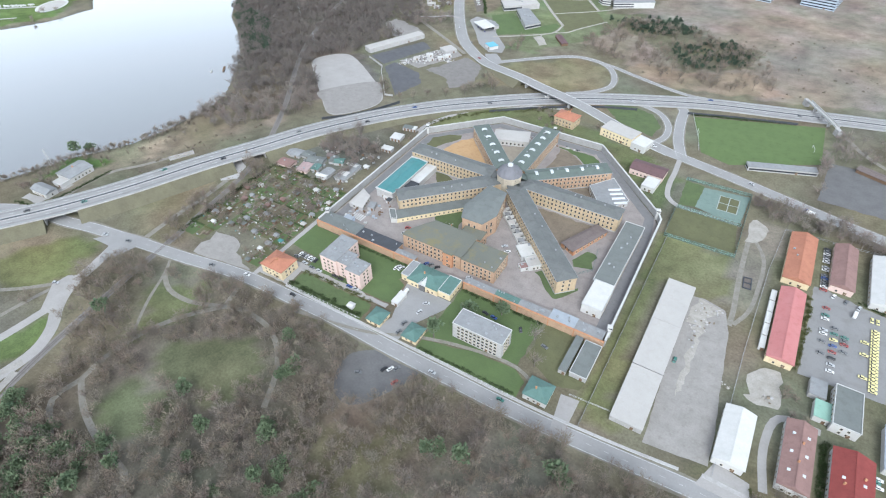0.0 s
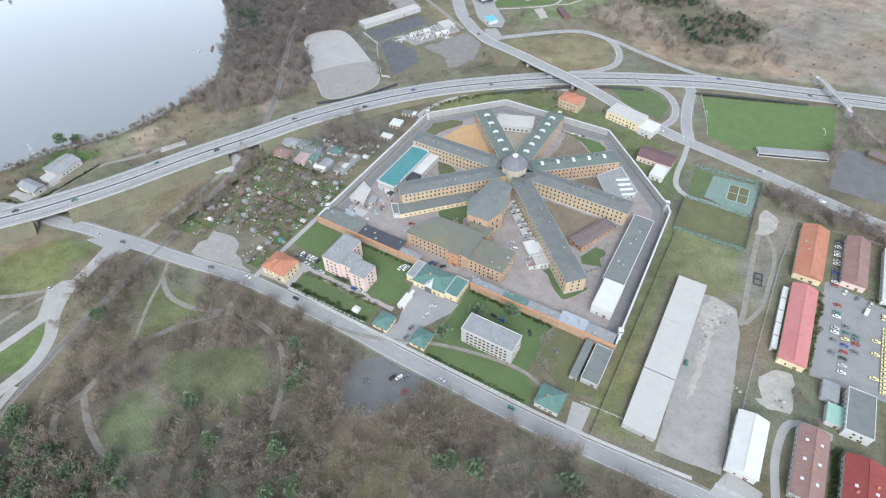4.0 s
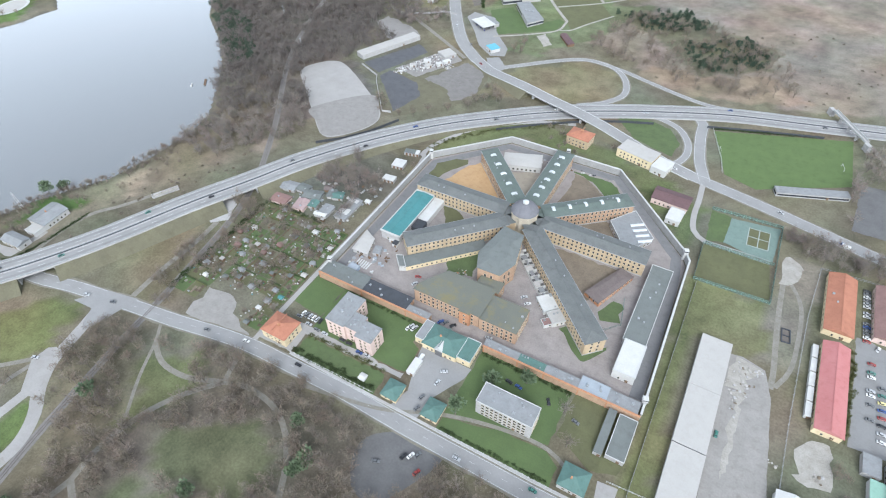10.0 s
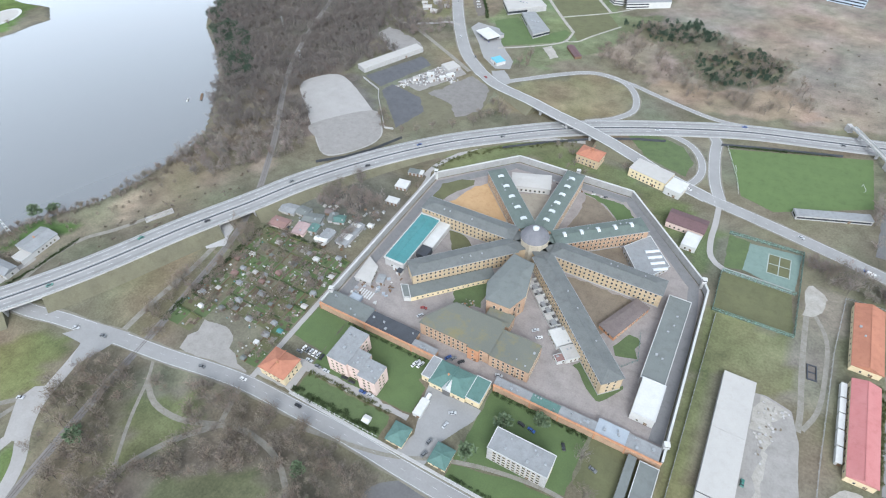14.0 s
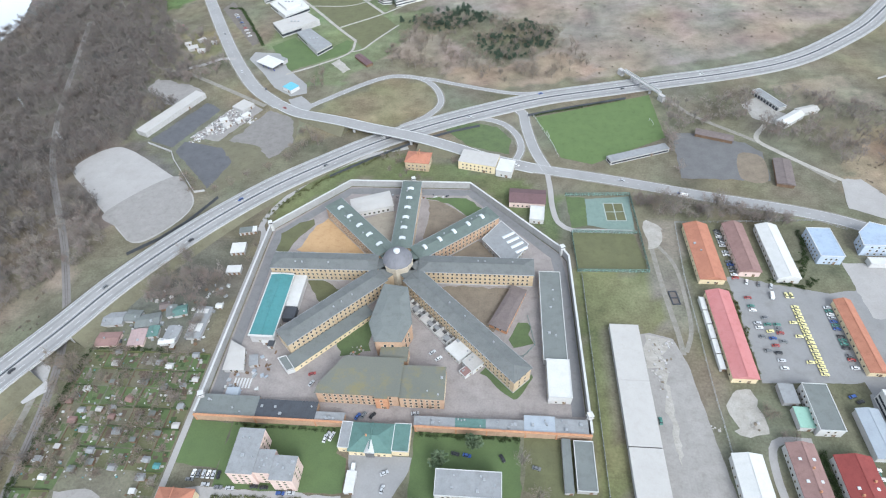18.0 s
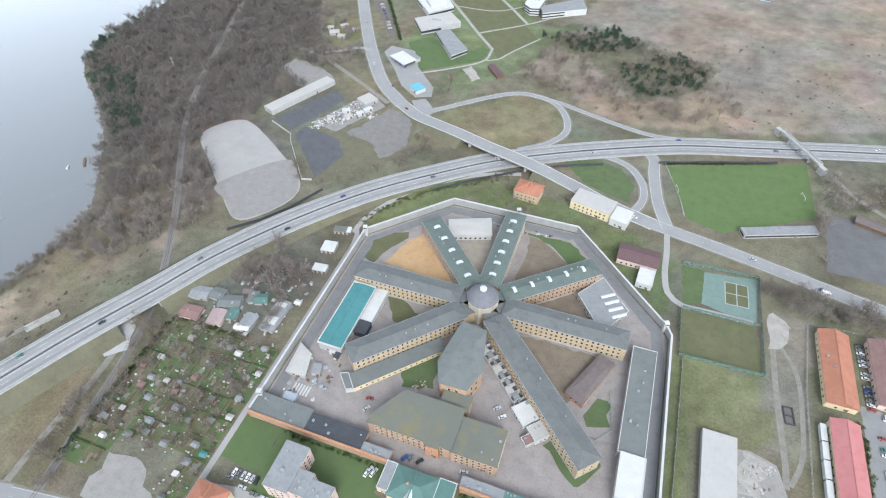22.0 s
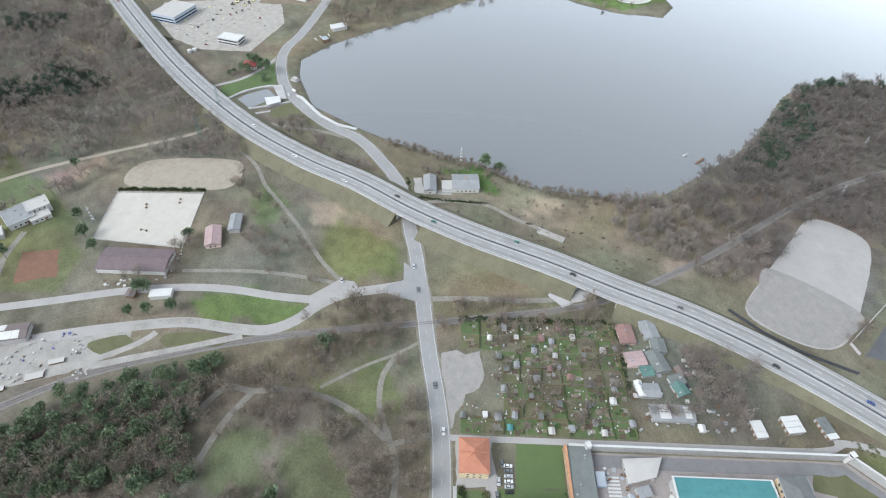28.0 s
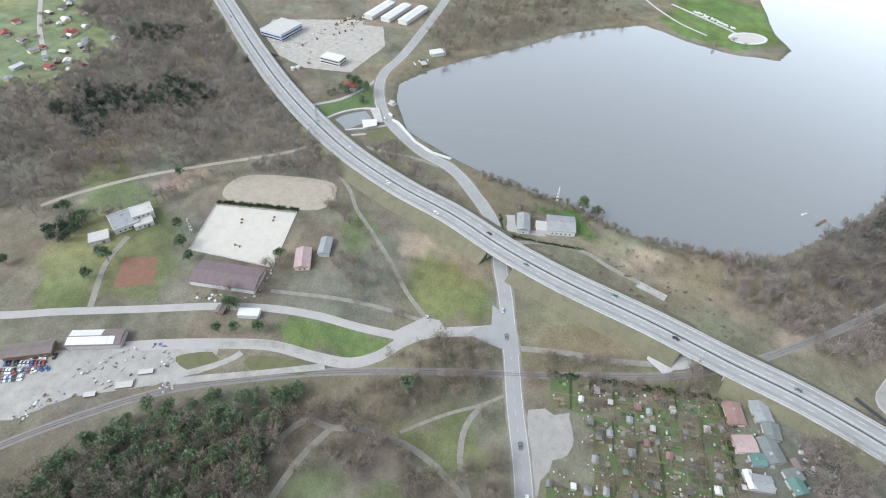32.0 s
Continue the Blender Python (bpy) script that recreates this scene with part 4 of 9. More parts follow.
for i, (nm, poly, z, mat, label, cat) in enumerate(AREAS):
    soft = nm in ("pitch", "pitch_half", "gravel_lot", "riding_track", "grass_island", "dirt_patch", "car_park", "dirt_strip", "rubble_lot", "sand_patch")
    poly = round_poly(poly) if soft else poly
    crisp = soft or nm in ("football_field", "tennis_court", "riding_arena", "front_drive", "fuel_forecourt", "parade_ground")
    patch(nm, poly, z, M[mat], label, cat, rough=1.1 if nm in ("gravel_lot", "dirt_strip", "rubble_lot", "sand_patch", "gravel_yard", "back_yard") else 0.12 if crisp else 0.4, seed=i)


# ---- windows, doors and plain houses ----
def window_mesh(w, h):
    """A window: a light frame standing proud, a sill and a dark pane set back in it."""
    bm = bmesh.new()
    for a in (((-w / 2, 0.0), (w / 2, 0.0), -h / 2 - 0.12, -h / 2), ((-w / 2, 0), (w / 2, 0), h / 2, h / 2 + 0.1)):
        bmesh.ops.create_cube(bm, size=1, matrix=Matrix.Translation((0, -0.06, (a[2] + a[3]) / 2)) @ Matrix.Diagonal((w + 0.24, 0.16, a[3] - a[2], 1)))
    for s in (-1, 1):
        bmesh.ops.create_cube(bm, size=1, matrix=Matrix.Translation((s * (w / 2 + 0.05), -0.06, 0)) @ Matrix.Diagonal((0.1, 0.16, h, 1)))
    nf = len(bm.faces)
    bmesh.ops.create_cube(bm, size=1, matrix=Matrix.Translation((0, -0.01, 0)) @ Matrix.Diagonal((w, 0.06, h, 1)))
    bm.faces.ensure_lookup_table()
    for f in bm.faces[nf:]:
        f.material_index = 1
    me = bpy.data.meshes.new("window")
    bm.to_mesh(me)
    bm.free()
    me.materials.append(M["frame_tone"])
    me.materials.append(M["pane"])
    return me


M["frame_tone"] = material("frame_tone", (0.50, 0.44, 0.34), (0.40, 0.35, 0.27), rough=0.8, size=2.0)
WIN = {}


def windows(parent, a, b, z0, rows, row_h, w=1.1, h=1.5, pitch=3.2, margin=1.5, skip=0.0):
    """Rows of windows on the outer side of the wall from a to b (that runs counter-clockwise), in its parent's space."""
    key = (round(w, 2), round(h, 2))
    if key not in WIN:
        WIN[key] = window_mesh(w, h)
    a, b = Vector((*a, 0)), Vector((*b, 0))
    d = b - a
    ln = d.length
    d.normalize()
    k = max(1, int((ln - 2 * margin) / pitch))
    turn = Matrix.Rotation(math.atan2(d.y, d.x), 4, "Z")
    for r in range(rows):
        for i in range(k):
            if skip and random.random() < skip:
                continue
            p = a + d * (ln / 2 + (i - (k - 1) / 2) * pitch)
            shared("window", WIN[key], parent, Matrix.Translation((p.x, p.y, z0 + r * row_h)) @ turn)


def hip_roof(x0, x1, y0, y1, z, rise, over=0.5, gable=False):
    x0, x1, y0, y1 = x0 - over, x1 + over, y0 - over, y1 + over
    lx, ly = x1 - x0, y1 - y0
    t = 0.25
    v = [(x0, y0, z), (x1, y0, z), (x1, y1, z), (x0, y1, z)]
    k = 0.0 if gable else 1.0
    if lx >= ly:
        r = [(x0 + k * ly / 2, (y0 + y1) / 2, z + rise), (x1 - k * ly / 2, (y0 + y1) / 2, z + rise)]
        if k and lx - ly < 0.1:
            r[1] = (r[0][0] + 0.05, r[0][1], r[0][2])
        f = [(0, 1, 5, 4), (1, 2, 5), (2, 3, 4, 5), (3, 0, 4)]
    else:
        r = [((x0 + x1) / 2, y0 + k * lx / 2, z + rise), ((x0 + x1) / 2, y1 - k * lx / 2, z + rise)]
        f = [(0, 1, 4), (1, 2, 5, 4), (2, 3, 5), (3, 0, 4, 5)]
    v += r + [(x0, y0, z - t), (x1, y0, z - t), (x1, y1, z - t), (x0, y1, z - t)]
    f += [(6, 7, 1, 0), (7, 8, 2, 1), (8, 9, 3, 2), (9, 6, 0, 3), (9, 8, 7, 6)]
    return v, f


def ridge_ribs(x0, x1, y0, y1, z, rise, mat, parent):
    """Ridge cap of a pitched roof."""
    if x1 - x0 >= y1 - y0:
        part("ridge", box(x0 + 0.3, x1 - 0.3, (y0 + y1) / 2 - 0.25, (y0 + y1) / 2 + 0.25, z + rise - 0.12, z + rise + 0.14), mat, parent)
    else:
        part("ridge", box((x0 + x1) / 2 - 0.25, (x0 + x1) / 2 + 0.25, y0 + 0.3, y1 - 0.3, z + rise - 0.12, z + rise + 0.14), mat, parent)


FOOTPRINTS = []


def house(name, label, category, x, y, lx, ly, h, wall, roof, style="flat", rise=2.5, rows=0, row_h=3.0, pitch=3.2, rz=0.0, group="", w=1.1, wh=1.4, z0=None, chimneys=0, vents=0, panels=0, door=True, trim=True, kind="", bands=False):
    """A building about its centre: walls, roof with rim or ridge, windows, doors, chimneys and roof vents."""
    ob = thing(name, label, category, pose(x, y, 0, 0, 0, rz), group, kind)
    X, Y = lx / 2, ly / 2
    if max(lx, ly) > 5:
        FOOTPRINTS.append([tuple((ob.matrix_basis @ Vector((sx * (X + 2.5), sy * (Y + 2.5), 0)))[:2]) for sx, sy in ((-1, -1), (1, -1), (1, 1), (-1, 1))])
    part("wall", box(-X, X, -Y, Y, -0.4, h), M[wall], ob)
    if style == "flat":
        cover = part("roof", box(-X - 0.15, X + 0.15, -Y - 0.15, Y + 0.15, h, h + 0.25), M[roof], ob)
        if trim:
            for a in ((-X - 0.2, X + 0.2, -Y - 0.2, -Y + 0.15), (-X - 0.2, X + 0.2, Y - 0.15, Y + 0.2), (-X - 0.2, -X + 0.15, -Y + 0.15, Y - 0.15), (X - 0.15, X + 0.2, -Y + 0.15, Y - 0.15)):
                part("rim", box(*a, h + 0.1, h + 0.55), M["trim"], cover)
        top = lambda px, py: h + 0.25
    else:
        v, f = hip_roof(-X, X, -Y, Y, h, rise, 0.5, style == "gable")
        cover = link_mesh("roof", v, f, M[roof], ob)
        if style == "gable":
            if lx >= ly:
                ends = [[(s * X, -Y, h - 0.3), (s * X, Y, h - 0.3), (s * X, 0, h + rise * 0.93)] for s in (-1, 1)]
            else:
                ends = [[(-X, s * Y, h - 0.3), (X, s * Y, h - 0.3), (0, s * Y, h + rise * 0.93)] for s in (-1, 1)]
            for e in ends:
                n = Vector((0.0, 0.0, 0.0))
                n[0 if lx >= ly else 1] = -0.25 if e[0][0 if lx >= ly else 1] > 0 else 0.25
                e2 = [tuple(Vector(q) + n) for q in e]
                link_mesh("gable_wall", e + e2, [(0, 1, 2), (5, 4, 3), (0, 3, 4, 1), (1, 4, 5, 2), (2, 5, 3, 0)], M[wall], ob)
        cut = 0 if style == "gable" else min(X, Y)
        if (abs(lx - ly) > 1) or style == "gable":
            ridge_ribs(-X + (cut if lx >= ly else 0), X - (cut if lx >= ly else 0), -Y + (cut if ly > lx else 0), Y - (cut if ly > lx else 0), h, rise, M[roof], cover)
        top = lambda px, py: h + rise * (1 - (abs(py) / (Y + 0.5) if lx >= ly else abs(px) / (X + 0.5)))
    if rows and bands:
        for r in range(rows):
            z = 1.7 + r * row_h
            for a in ((-X + 0.8, X - 0.8, -Y - 0.08, -Y), (-X + 0.8, X - 0.8, Y, Y + 0.08), (-X - 0.08, -X, -Y + 0.8, Y - 0.8), (X, X + 0.08, -Y + 0.8, Y - 0.8)):
                part("window_band", box(*a, z - wh / 2, z + wh / 2), M["pane"], ob)
    elif rows:
        for a, b in (((-X, -Y), (X, -Y)), ((X, -Y), (X, Y)), ((X, Y), (-X, Y)), ((-X, Y), (-X, -Y))):
            windows(ob, a, b, 1.7, rows, row_h, w, wh, pitch)
    if door:
        d = part("door", box(-0.8, 0.8, -Y - 0.1, -Y + 0.05, 0, 2.3), M["timber"], ob)
        d.location.x = 0.4 * X
    rnd = random.Random(int(x * 7 + y * 13))
    for i in range(chimneys):
        px, py = rnd.uniform(-0.6, 0.6) * X, rnd.uniform(-0.35, 0.35) * Y
        zt = top(px, py)
        part("chimney", box(px - 0.45, px + 0.45, py - 0.4, py + 0.4, zt - 0.6, zt + 1.4, 0.06), M["brick"], cover)
    for i in range(vents):
        px, py = rnd.uniform(-0.85, 0.85) * X, rnd.uniform(-0.7, 0.7) * Y
        zt = top(px, py)
        s = rnd.uniform(0.3, 0.8)
        part("roof_vent", box(px - s, px + s, py - s, py + s, zt - 0.2, zt + rnd.uniform(0.5, 1.1), 0.05), M["metal"], cover)
    for i in range(panels):  # roof lights in two rows
        s = -1 if i % 2 else 1
        t = (i // 2 + 0.5) / max(1, panels // 2) * 1.7 - 0.85
        px, py = (t * X, s * Y * 0.5) if lx >= ly else (s * X * 0.5, t * Y)
        zt = top(px, py)
        part("roof_light", box(px - 0.7, px + 0.7, py - 0.7, py + 0.7, zt - 0.3, zt + 0.35, 0.05), M["skylight"], cover)
    return ob


# ---- the prison: eight wings round a domed hall ----
CX, CY = -139.0, 321.5


def cell_wing(angle, length, label, wall="yellow_wall", roof="slate", lights=0, h=12.0, half=6.6, rows=3, start=14.0):
    ob = thing("cell_wing", label, "prison wing", pose(CX, CY, 0, 0, 0, angle), "wings of the prison")
    part("wall", box(start, length, -half, half, -0.4, h), M[wall], ob)
    part("plinth", box(start, length + 0.12, -half - 0.12, half + 0.12, -0.4, 1.0), M["grey_wall"], ob)
    part("cornice", box(start, length + 0.3, -half - 0.3, half + 0.3, h - 0.5, h - 0.05), M["cream_wall"], ob)
    part("link", box(8.0, start, -half + 2.2, half - 2.2, -0.4, h - 1.6), M["brick" if wall == "orange_wall" else wall], ob)
    part("link_roof", box(8.0, start + 0.4, -half + 1.8, half - 1.8, h - 1.6, h - 1.2), M[roof], ob)
    v, f = hip_roof(start, length, -half, half, h, 1.9, 0.6)
    top = link_mesh("roof", v, f, M[roof], ob)
    ridge_ribs(start, length - half, -half, half, h, 1.9, M[roof], top)
    for s in (-1, 1):
        part("gutter", box(start, length + 0.4, s * (half + 0.6) - 0.12, s * (half + 0.6) + 0.12, h - 0.22, h + 0.06), M["metal"], top)
    hgt = (h - 1.5) / rows
    windows(ob, (start, -half), (length, -half), 2.8, rows, hgt, 1.2, 1.75, 3.0)
    windows(ob, (length, half), (start, half), 2.8, rows, hgt, 1.2, 1.75, 3.0)
    windows(ob, (length, -half), (length, half), 2.8, rows, hgt, 1.2, 1.9, 4.2)
    for i in range(lights):  # arched roof lights over the landing
        px = start + 7 + (length - start - 17) * i / max(1, lights - 1)
        bm = bmesh.new()
        bmesh.ops.create_cone(bm, cap_ends=True, segments=14, radius1=1.5, radius2=1.5, depth=2.0, matrix=Matrix.Rotation(radians(90), 4, "Y"))
        bmesh.ops.scale(bm, vec=(1, 1.55, 0.75), verts=bm.verts)
        bmesh.ops.transform(bm, matrix=Matrix.Translation((px, 0.0, h + 1.55)), verts=bm.verts)
        part("roof_light", bm, M["skylight"], top, "white arched roof light")
    for i in range(3):
        px = random.uniform(start + 10, length - 8)
        part("vent_stack", box(px - 0.4, px + 0.4, 2.0, 2.8, h + 0.8, h + 2.1, 0.05), M["metal"], top)
    return ob


cell_wing(180.5, 83.5, "long ochre prison wing with a slate roof", h=12)
cell_wing(225.5, 86.0, "ochre prison wing with three rows of barred windows", h=12)
cell_wing(315.0, 111.0, "longest ochre prison wing with a dark slate roof", h=12)
cell_wing(0.0, 87.0, "ochre prison wing with rows of small windows", h=12)
cell_wing(134.0, 79.0, "orange prison wing with arched roof lights", "orange_wall", "slate_green", 5)
cell_wing(90.0, 82.0, "orange prison wing with white arched roof lights on its ridge", "orange_wall", "slate_green", 6)
cell_wing(40.0, 79.0, "orange prison wing with arched roof lights beside a yard", "orange_wall", "slate_green", 5)


def central_hall():
    ob = thing("central_hall", "octagonal hall with a grey dome and a white lantern", "hall", pose(CX, CY, 0, 0, 0, 22.5))
    def ring(r0, r1, z0, z1, seg=8, name="wall", mat="yellow_wall"):
        r0, r1 = r0 * 0.74, r1 * 0.74
        bm = bmesh.new()
        bmesh.ops.create_cone(bm, cap_ends=True, segments=seg, radius1=r0, radius2=r1, depth=z1 - z0, matrix=Matrix.Translation((0, 0, (z0 + z1) / 2)) @ Matrix.Rotation(radians(22.5), 4, "Z"))
        return part(name, bm, M[mat], ob)
    ring(13.0, 13.0, -0.4, 16.0, 8, "wall", "drum_stone")
    ring(13.6, 13.6, 15.4, 16.3, 8, "cornice", "drum_stone")
    prev, zp = 13.2, 16.3
    for i, (r, z) in enumerate(((12.0, 18.0), (10.0, 19.8), (7.4, 21.3), (4.6, 22.3), (2.8, 22.7))):
        ring(prev, r, zp, z, 16, "dome" if i == 2 else "dome_ring", "dome_lead")
        prev, zp = r, z
    ring(2.7, 2.6, 22.6, 24.0, 16, "lantern", "trim")
    ring(2.9, 0.3, 24.0, 24.9, 16, "lantern_cap", "skylight")
    for i in range(8):
        a, b2 = radians(45 * i), radians(45 * i + 45)
        windows(ob, (9.64 * math.cos(a), 9.64 * math.sin(a)), (9.64 * math.cos(b2), 9.64 * math.sin(b2)), 14.0, 1, 3, 1.1, 1.5, 2.6, 1.0)


central_hall()
# brick walls that close the yards towards the hall
for a0, a1 in ((50, 80), (100, 124), (144, 170), (10, 30)):
    pts = [(CX + r * math.cos(radians(a)), CY + r * math.sin(radians(a))) for r, a in ((17.2, a0), (18, (a0 + a1) / 2), (17.2, a1), (16.4, a1), (17.2, (a0 + a1) / 2), (16.4, a0))]
    ob = thing("yard_wall", "orange brick wall closing a yard towards the domed hall", "wall")
    link_mesh("wall_length", *prism(pts, -0.3, 6.5), M["brick"], ob)


def poly_building(name, label, category, poly, h, wall, roof, rise=0.0, rows=0, row_h=3.2, pitch=3.4, w=1.2, wh=1.8, z1=2.0, trim="trim", crown=None):
    """A building over any outline, in world space; rise lifts the roof towards the outline's middle line."""
    n = len(poly)
    if sum(poly[i][0] * poly[(i + 1) % n][1] - poly[(i + 1) % n][0] * poly[i][1] for i in range(n)) < 0:
        poly = poly[::-1]
    c = np.mean(poly, axis=0)
    ob = thing(name, label, category, pose(c[0], c[1], 0))
    p = [(x - c[0], y - c[1]) for x, y in poly]
    v, f = prism(p, -0.4, h)
    link_mesh("wall", v, f, M[wall], ob)
    big = [(x * 1.02 + (0.3 if x > 0 else -0.3), y * 1.02 + (0.3 if y > 0 else -0.3)) for x, y in p]
    if rise:
        top = [(x * 0.5, y * 0.5) for x, y in p]
        n = len(p)
        v = [(*q, h) for q in big] + [(*q, h + rise) for q in top] + [(*q, h - 0.3) for q in big]
        f = [(i, (i + 1) % n, n + (i + 1) % n, n + i) for i in range(n)] + [tuple(range(n, 2 * n))] + [(2 * n + i, 2 * n + (i + 1) % n, (i + 1) % n, i) for i in range(n)] + [tuple(range(3 * n - 1, 2 * n - 1, -1))]
        link_mesh("roof", v, f, M[roof], ob)
    else:
        v, f = prism(big, h, h + 0.3)
        link_mesh("roof", v, f, M[roof], ob)
        if trim:
            for a, b2 in zip(big, big[1:] + big[:1]):
                d = np.subtract(b2, a)
                q = np.array([-d[1], d[0]]) / (np.linalg.norm(d) + 1e-9) * 0.4
                v, f = prism([tuple(a), tuple(b2), tuple(np.add(b2, q)), tuple(np.add(a, q))], h + 0.1, h + 0.6)
                link_mesh("rim", v, f, M[trim], ob)
    if rows:
        for a, b2 in zip(p, p[1:] + p[:1]):
            if np.hypot(b2[0] - a[0], b2[1] - a[1]) > 4:
                windows(ob, a, b2, z1, rows, row_h, w, wh, pitch)
    return ob


CHAPEL = [(-144.5, 300), (-130, 298), (-124.5, 272), (-129, 259), (-144, 258.5), (-149, 271)]
chapel = poly_building("chapel", "orange prison chapel with a polygonal slate roof", "chapel", CHAPEL, 15.5, "orange_wall", "felt", 1.4, 2, 5.6, 4.2, 1.4, 3.6, 4.2)
poly_building("administration_building", "orange brick administration block with a mossy flat roof", "building", [(-172, 227), (-127.1, 227), (-127.1, 250), (-160, 250), (-171, 233)], 11.0, "orange_wall", "moss_roof", 0, 3, 3.4, 3.0, 1.2, 1.9, 1.8, trim=None)
house("administration_building", "lower orange brick wing with a mossy flat roof", "building", -114.5, 236.5, 24, 20, 10.2, "orange_wall", "moss_roof", "flat", rows=3, row_h=3.2, pitch=3.0, vents=3, trim=False, w=1.2, wh=1.9)
house("administration_tower", "orange brick projecting bay of the administration block", "building", -136, 229, 7, 8, 11.3, "brick", "moss_roof", "flat", rows=3, row_h=3.4, pitch=2.6, trim=False, door=True)
house("link_building", "low flat-roofed link to the chapel", "building", -133, 254.5, 16, 9.5, 9.0, "orange_wall", "moss_roof", "flat", rows=2, trim=False, door=False)

# outer wall of the prison
WALL = [(-237.3, 215), (-237.6, 360.5), (-188.5, 411.5), (-96, 411.5), (-31.5, 345.5), (-27.5, 338.5), (-25.3, 215)]
perimeter = thing("prison_wall", "tall pale concrete prison wall with a coping", "wall", kind="structure")
for a, b2 in zip(WALL[:-1], WALL[1:]):
    d = np.subtract(b2, a)
    ln = np.linalg.norm(d)
    q = np.array([-d[1], d[0]]) / ln
    k = int(ln / 12) + 1
    for i in range(k):
        s, e = np.add(a, d * i / k), np.add(a, d * (i + 1) / k)
        v, f = prism([tuple(s - q * 0.45), tuple(e - q * 0.45), tuple(e + q * 0.45), tuple(s + q * 0.45)], -0.4, 5.6)
        link_mesh("wall_panel", v, f, M["wall_concrete"], perimeter)
    v, f = prism([tuple(np.add(a, -q * 0.6)), tuple(np.add(b2, -q * 0.6)), tuple(np.add(b2, q * 0.6)), tuple(np.add(a, q * 0.6))], 5.6, 5.95)
    link_mesh("coping", v, f, M["kerb"], perimeter)
for x, y in ((-236.5, 224.5), (-237, 360), (-139.5, 412.5), (-31.5, 344.5), (-25.8, 223.5)):
    ob = thing("watch_tower", "small white guard post on the prison wall", "watch tower", pose(x, y, 0, 0, 0, 20))
    part("shaft", box(-1.1, 1.1, -1.1, 1.1, -0.3, 6.2), M["white_wall"], ob)
    part("platform", box(-1.6, 1.6, -1.6, 1.6, 6.2, 6.5), M["concrete"], ob)
    part("cabin", box(-1.15, 1.15, -1.15, 1.15, 6.5, 8.4), M["white_wall"], ob)
    part("glazing", box(-1.2, 1.2, -1.2, 1.2, 7.3, 8.1), M["pane"], ob)
    part("roof", box(-1.5, 1.5, -1.5, 1.5, 8.4, 8.65), M["white_roof"], ob)
# inner ground: yards and the patrol lane
patch("prison_yard", [(-236, 216), (-236.4, 360), (-188, 410), (-96.5, 410), (-32.6, 345), (-28.6, 338), (-26.5, 216)], 0.06, M["yard_stone"], "worn brownish paved prison yard", "yard")
inner = smooth_line([(-231.5, 228), (-231.5, 300), (-231.6, 352), (-227, 361), (-192, 400), (-184, 405), (-140, 405.5), (-100, 405.5), (-92, 402), (-42, 349), (-35, 338), (-31.5, 300), (-30.5, 226)], 5)
ribbon("patrol_lane", inner, 3.4, -3.4, 0.12, M["asphalt_mid"])
tagged(bpy.data.objects["patrol_lane"], "grey asphalt patrol lane inside the prison wall", "lane", kind="structure")
for i, (nm, poly, z, mat, label) in enumerate((
    ("sand_yard", [(-214, 341), (-152, 333), (-199, 374), (-206, 365)], 0.14, "sand", "ochre sand exercise yard"),
    ("grass_yard", [(-229, 340), (-221, 337), (-217, 350), (-207, 367), (-210, 372), (-220, 368), (-229, 356)], 0.13, "grass_dull", "grass wedge behind a wing"),
    ("sand_yard", [(-178, 372), (-150, 384), (-149, 352)], 0.13, "track_sand", "sandy yard between two wings"),
    ("brown_yard", [(-126, 342), (-126, 398), (-112, 392), (-92, 376), (-120, 352)], 0.13, "dirt", "bare earth yard between two wings"),
    ("grass_yard", [(-128, 400), (-98, 400), (-80, 382), (-94, 378), (-112, 393), (-128, 398)], 0.15, "lawn", "grass strip inside the wall"),
    ("brown_yard", [(-120, 332), (-88, 356), (-60, 330)], 0.13, "dirt", "bare yard beside a wing"),
    ("brown_yard", [(-118, 313), (-55, 313), (-78, 275)], 0.13, "dirt", "bare yard between two wings"),
    ("grass_yard", [(-61.5, 286.4), (-55, 286.8), (-53.6, 272.6), (-63.8, 267.8), (-67, 273.5)], 0.16, "grass", "fenced patch of green grass"),
    ("grass_yard", [(-83.5, 251), (-80, 254), (-70, 246.5), (-64, 239.5), (-55.5, 249.5), (-53.5, 248.5), (-58.5, 238.5), (-66, 233.5)], 0.15, "grass", "grass patch at the end of a wing"),
    ("grass_yard", [(-170, 268), (-150, 286), (-150, 262), (-165, 256)], 0.15, "grass", "grass patch beside the chapel"),
    ("grass_yard", [(-218, 313.5), (-190, 314.5), (-172, 305), (-188, 296), (-200, 312)], 0.13, "grass_dull", "trodden grass between two wings"),
)):
    patch(nm, poly, z, M[mat], label, "yard", rough=0.6, seed=50 + i)

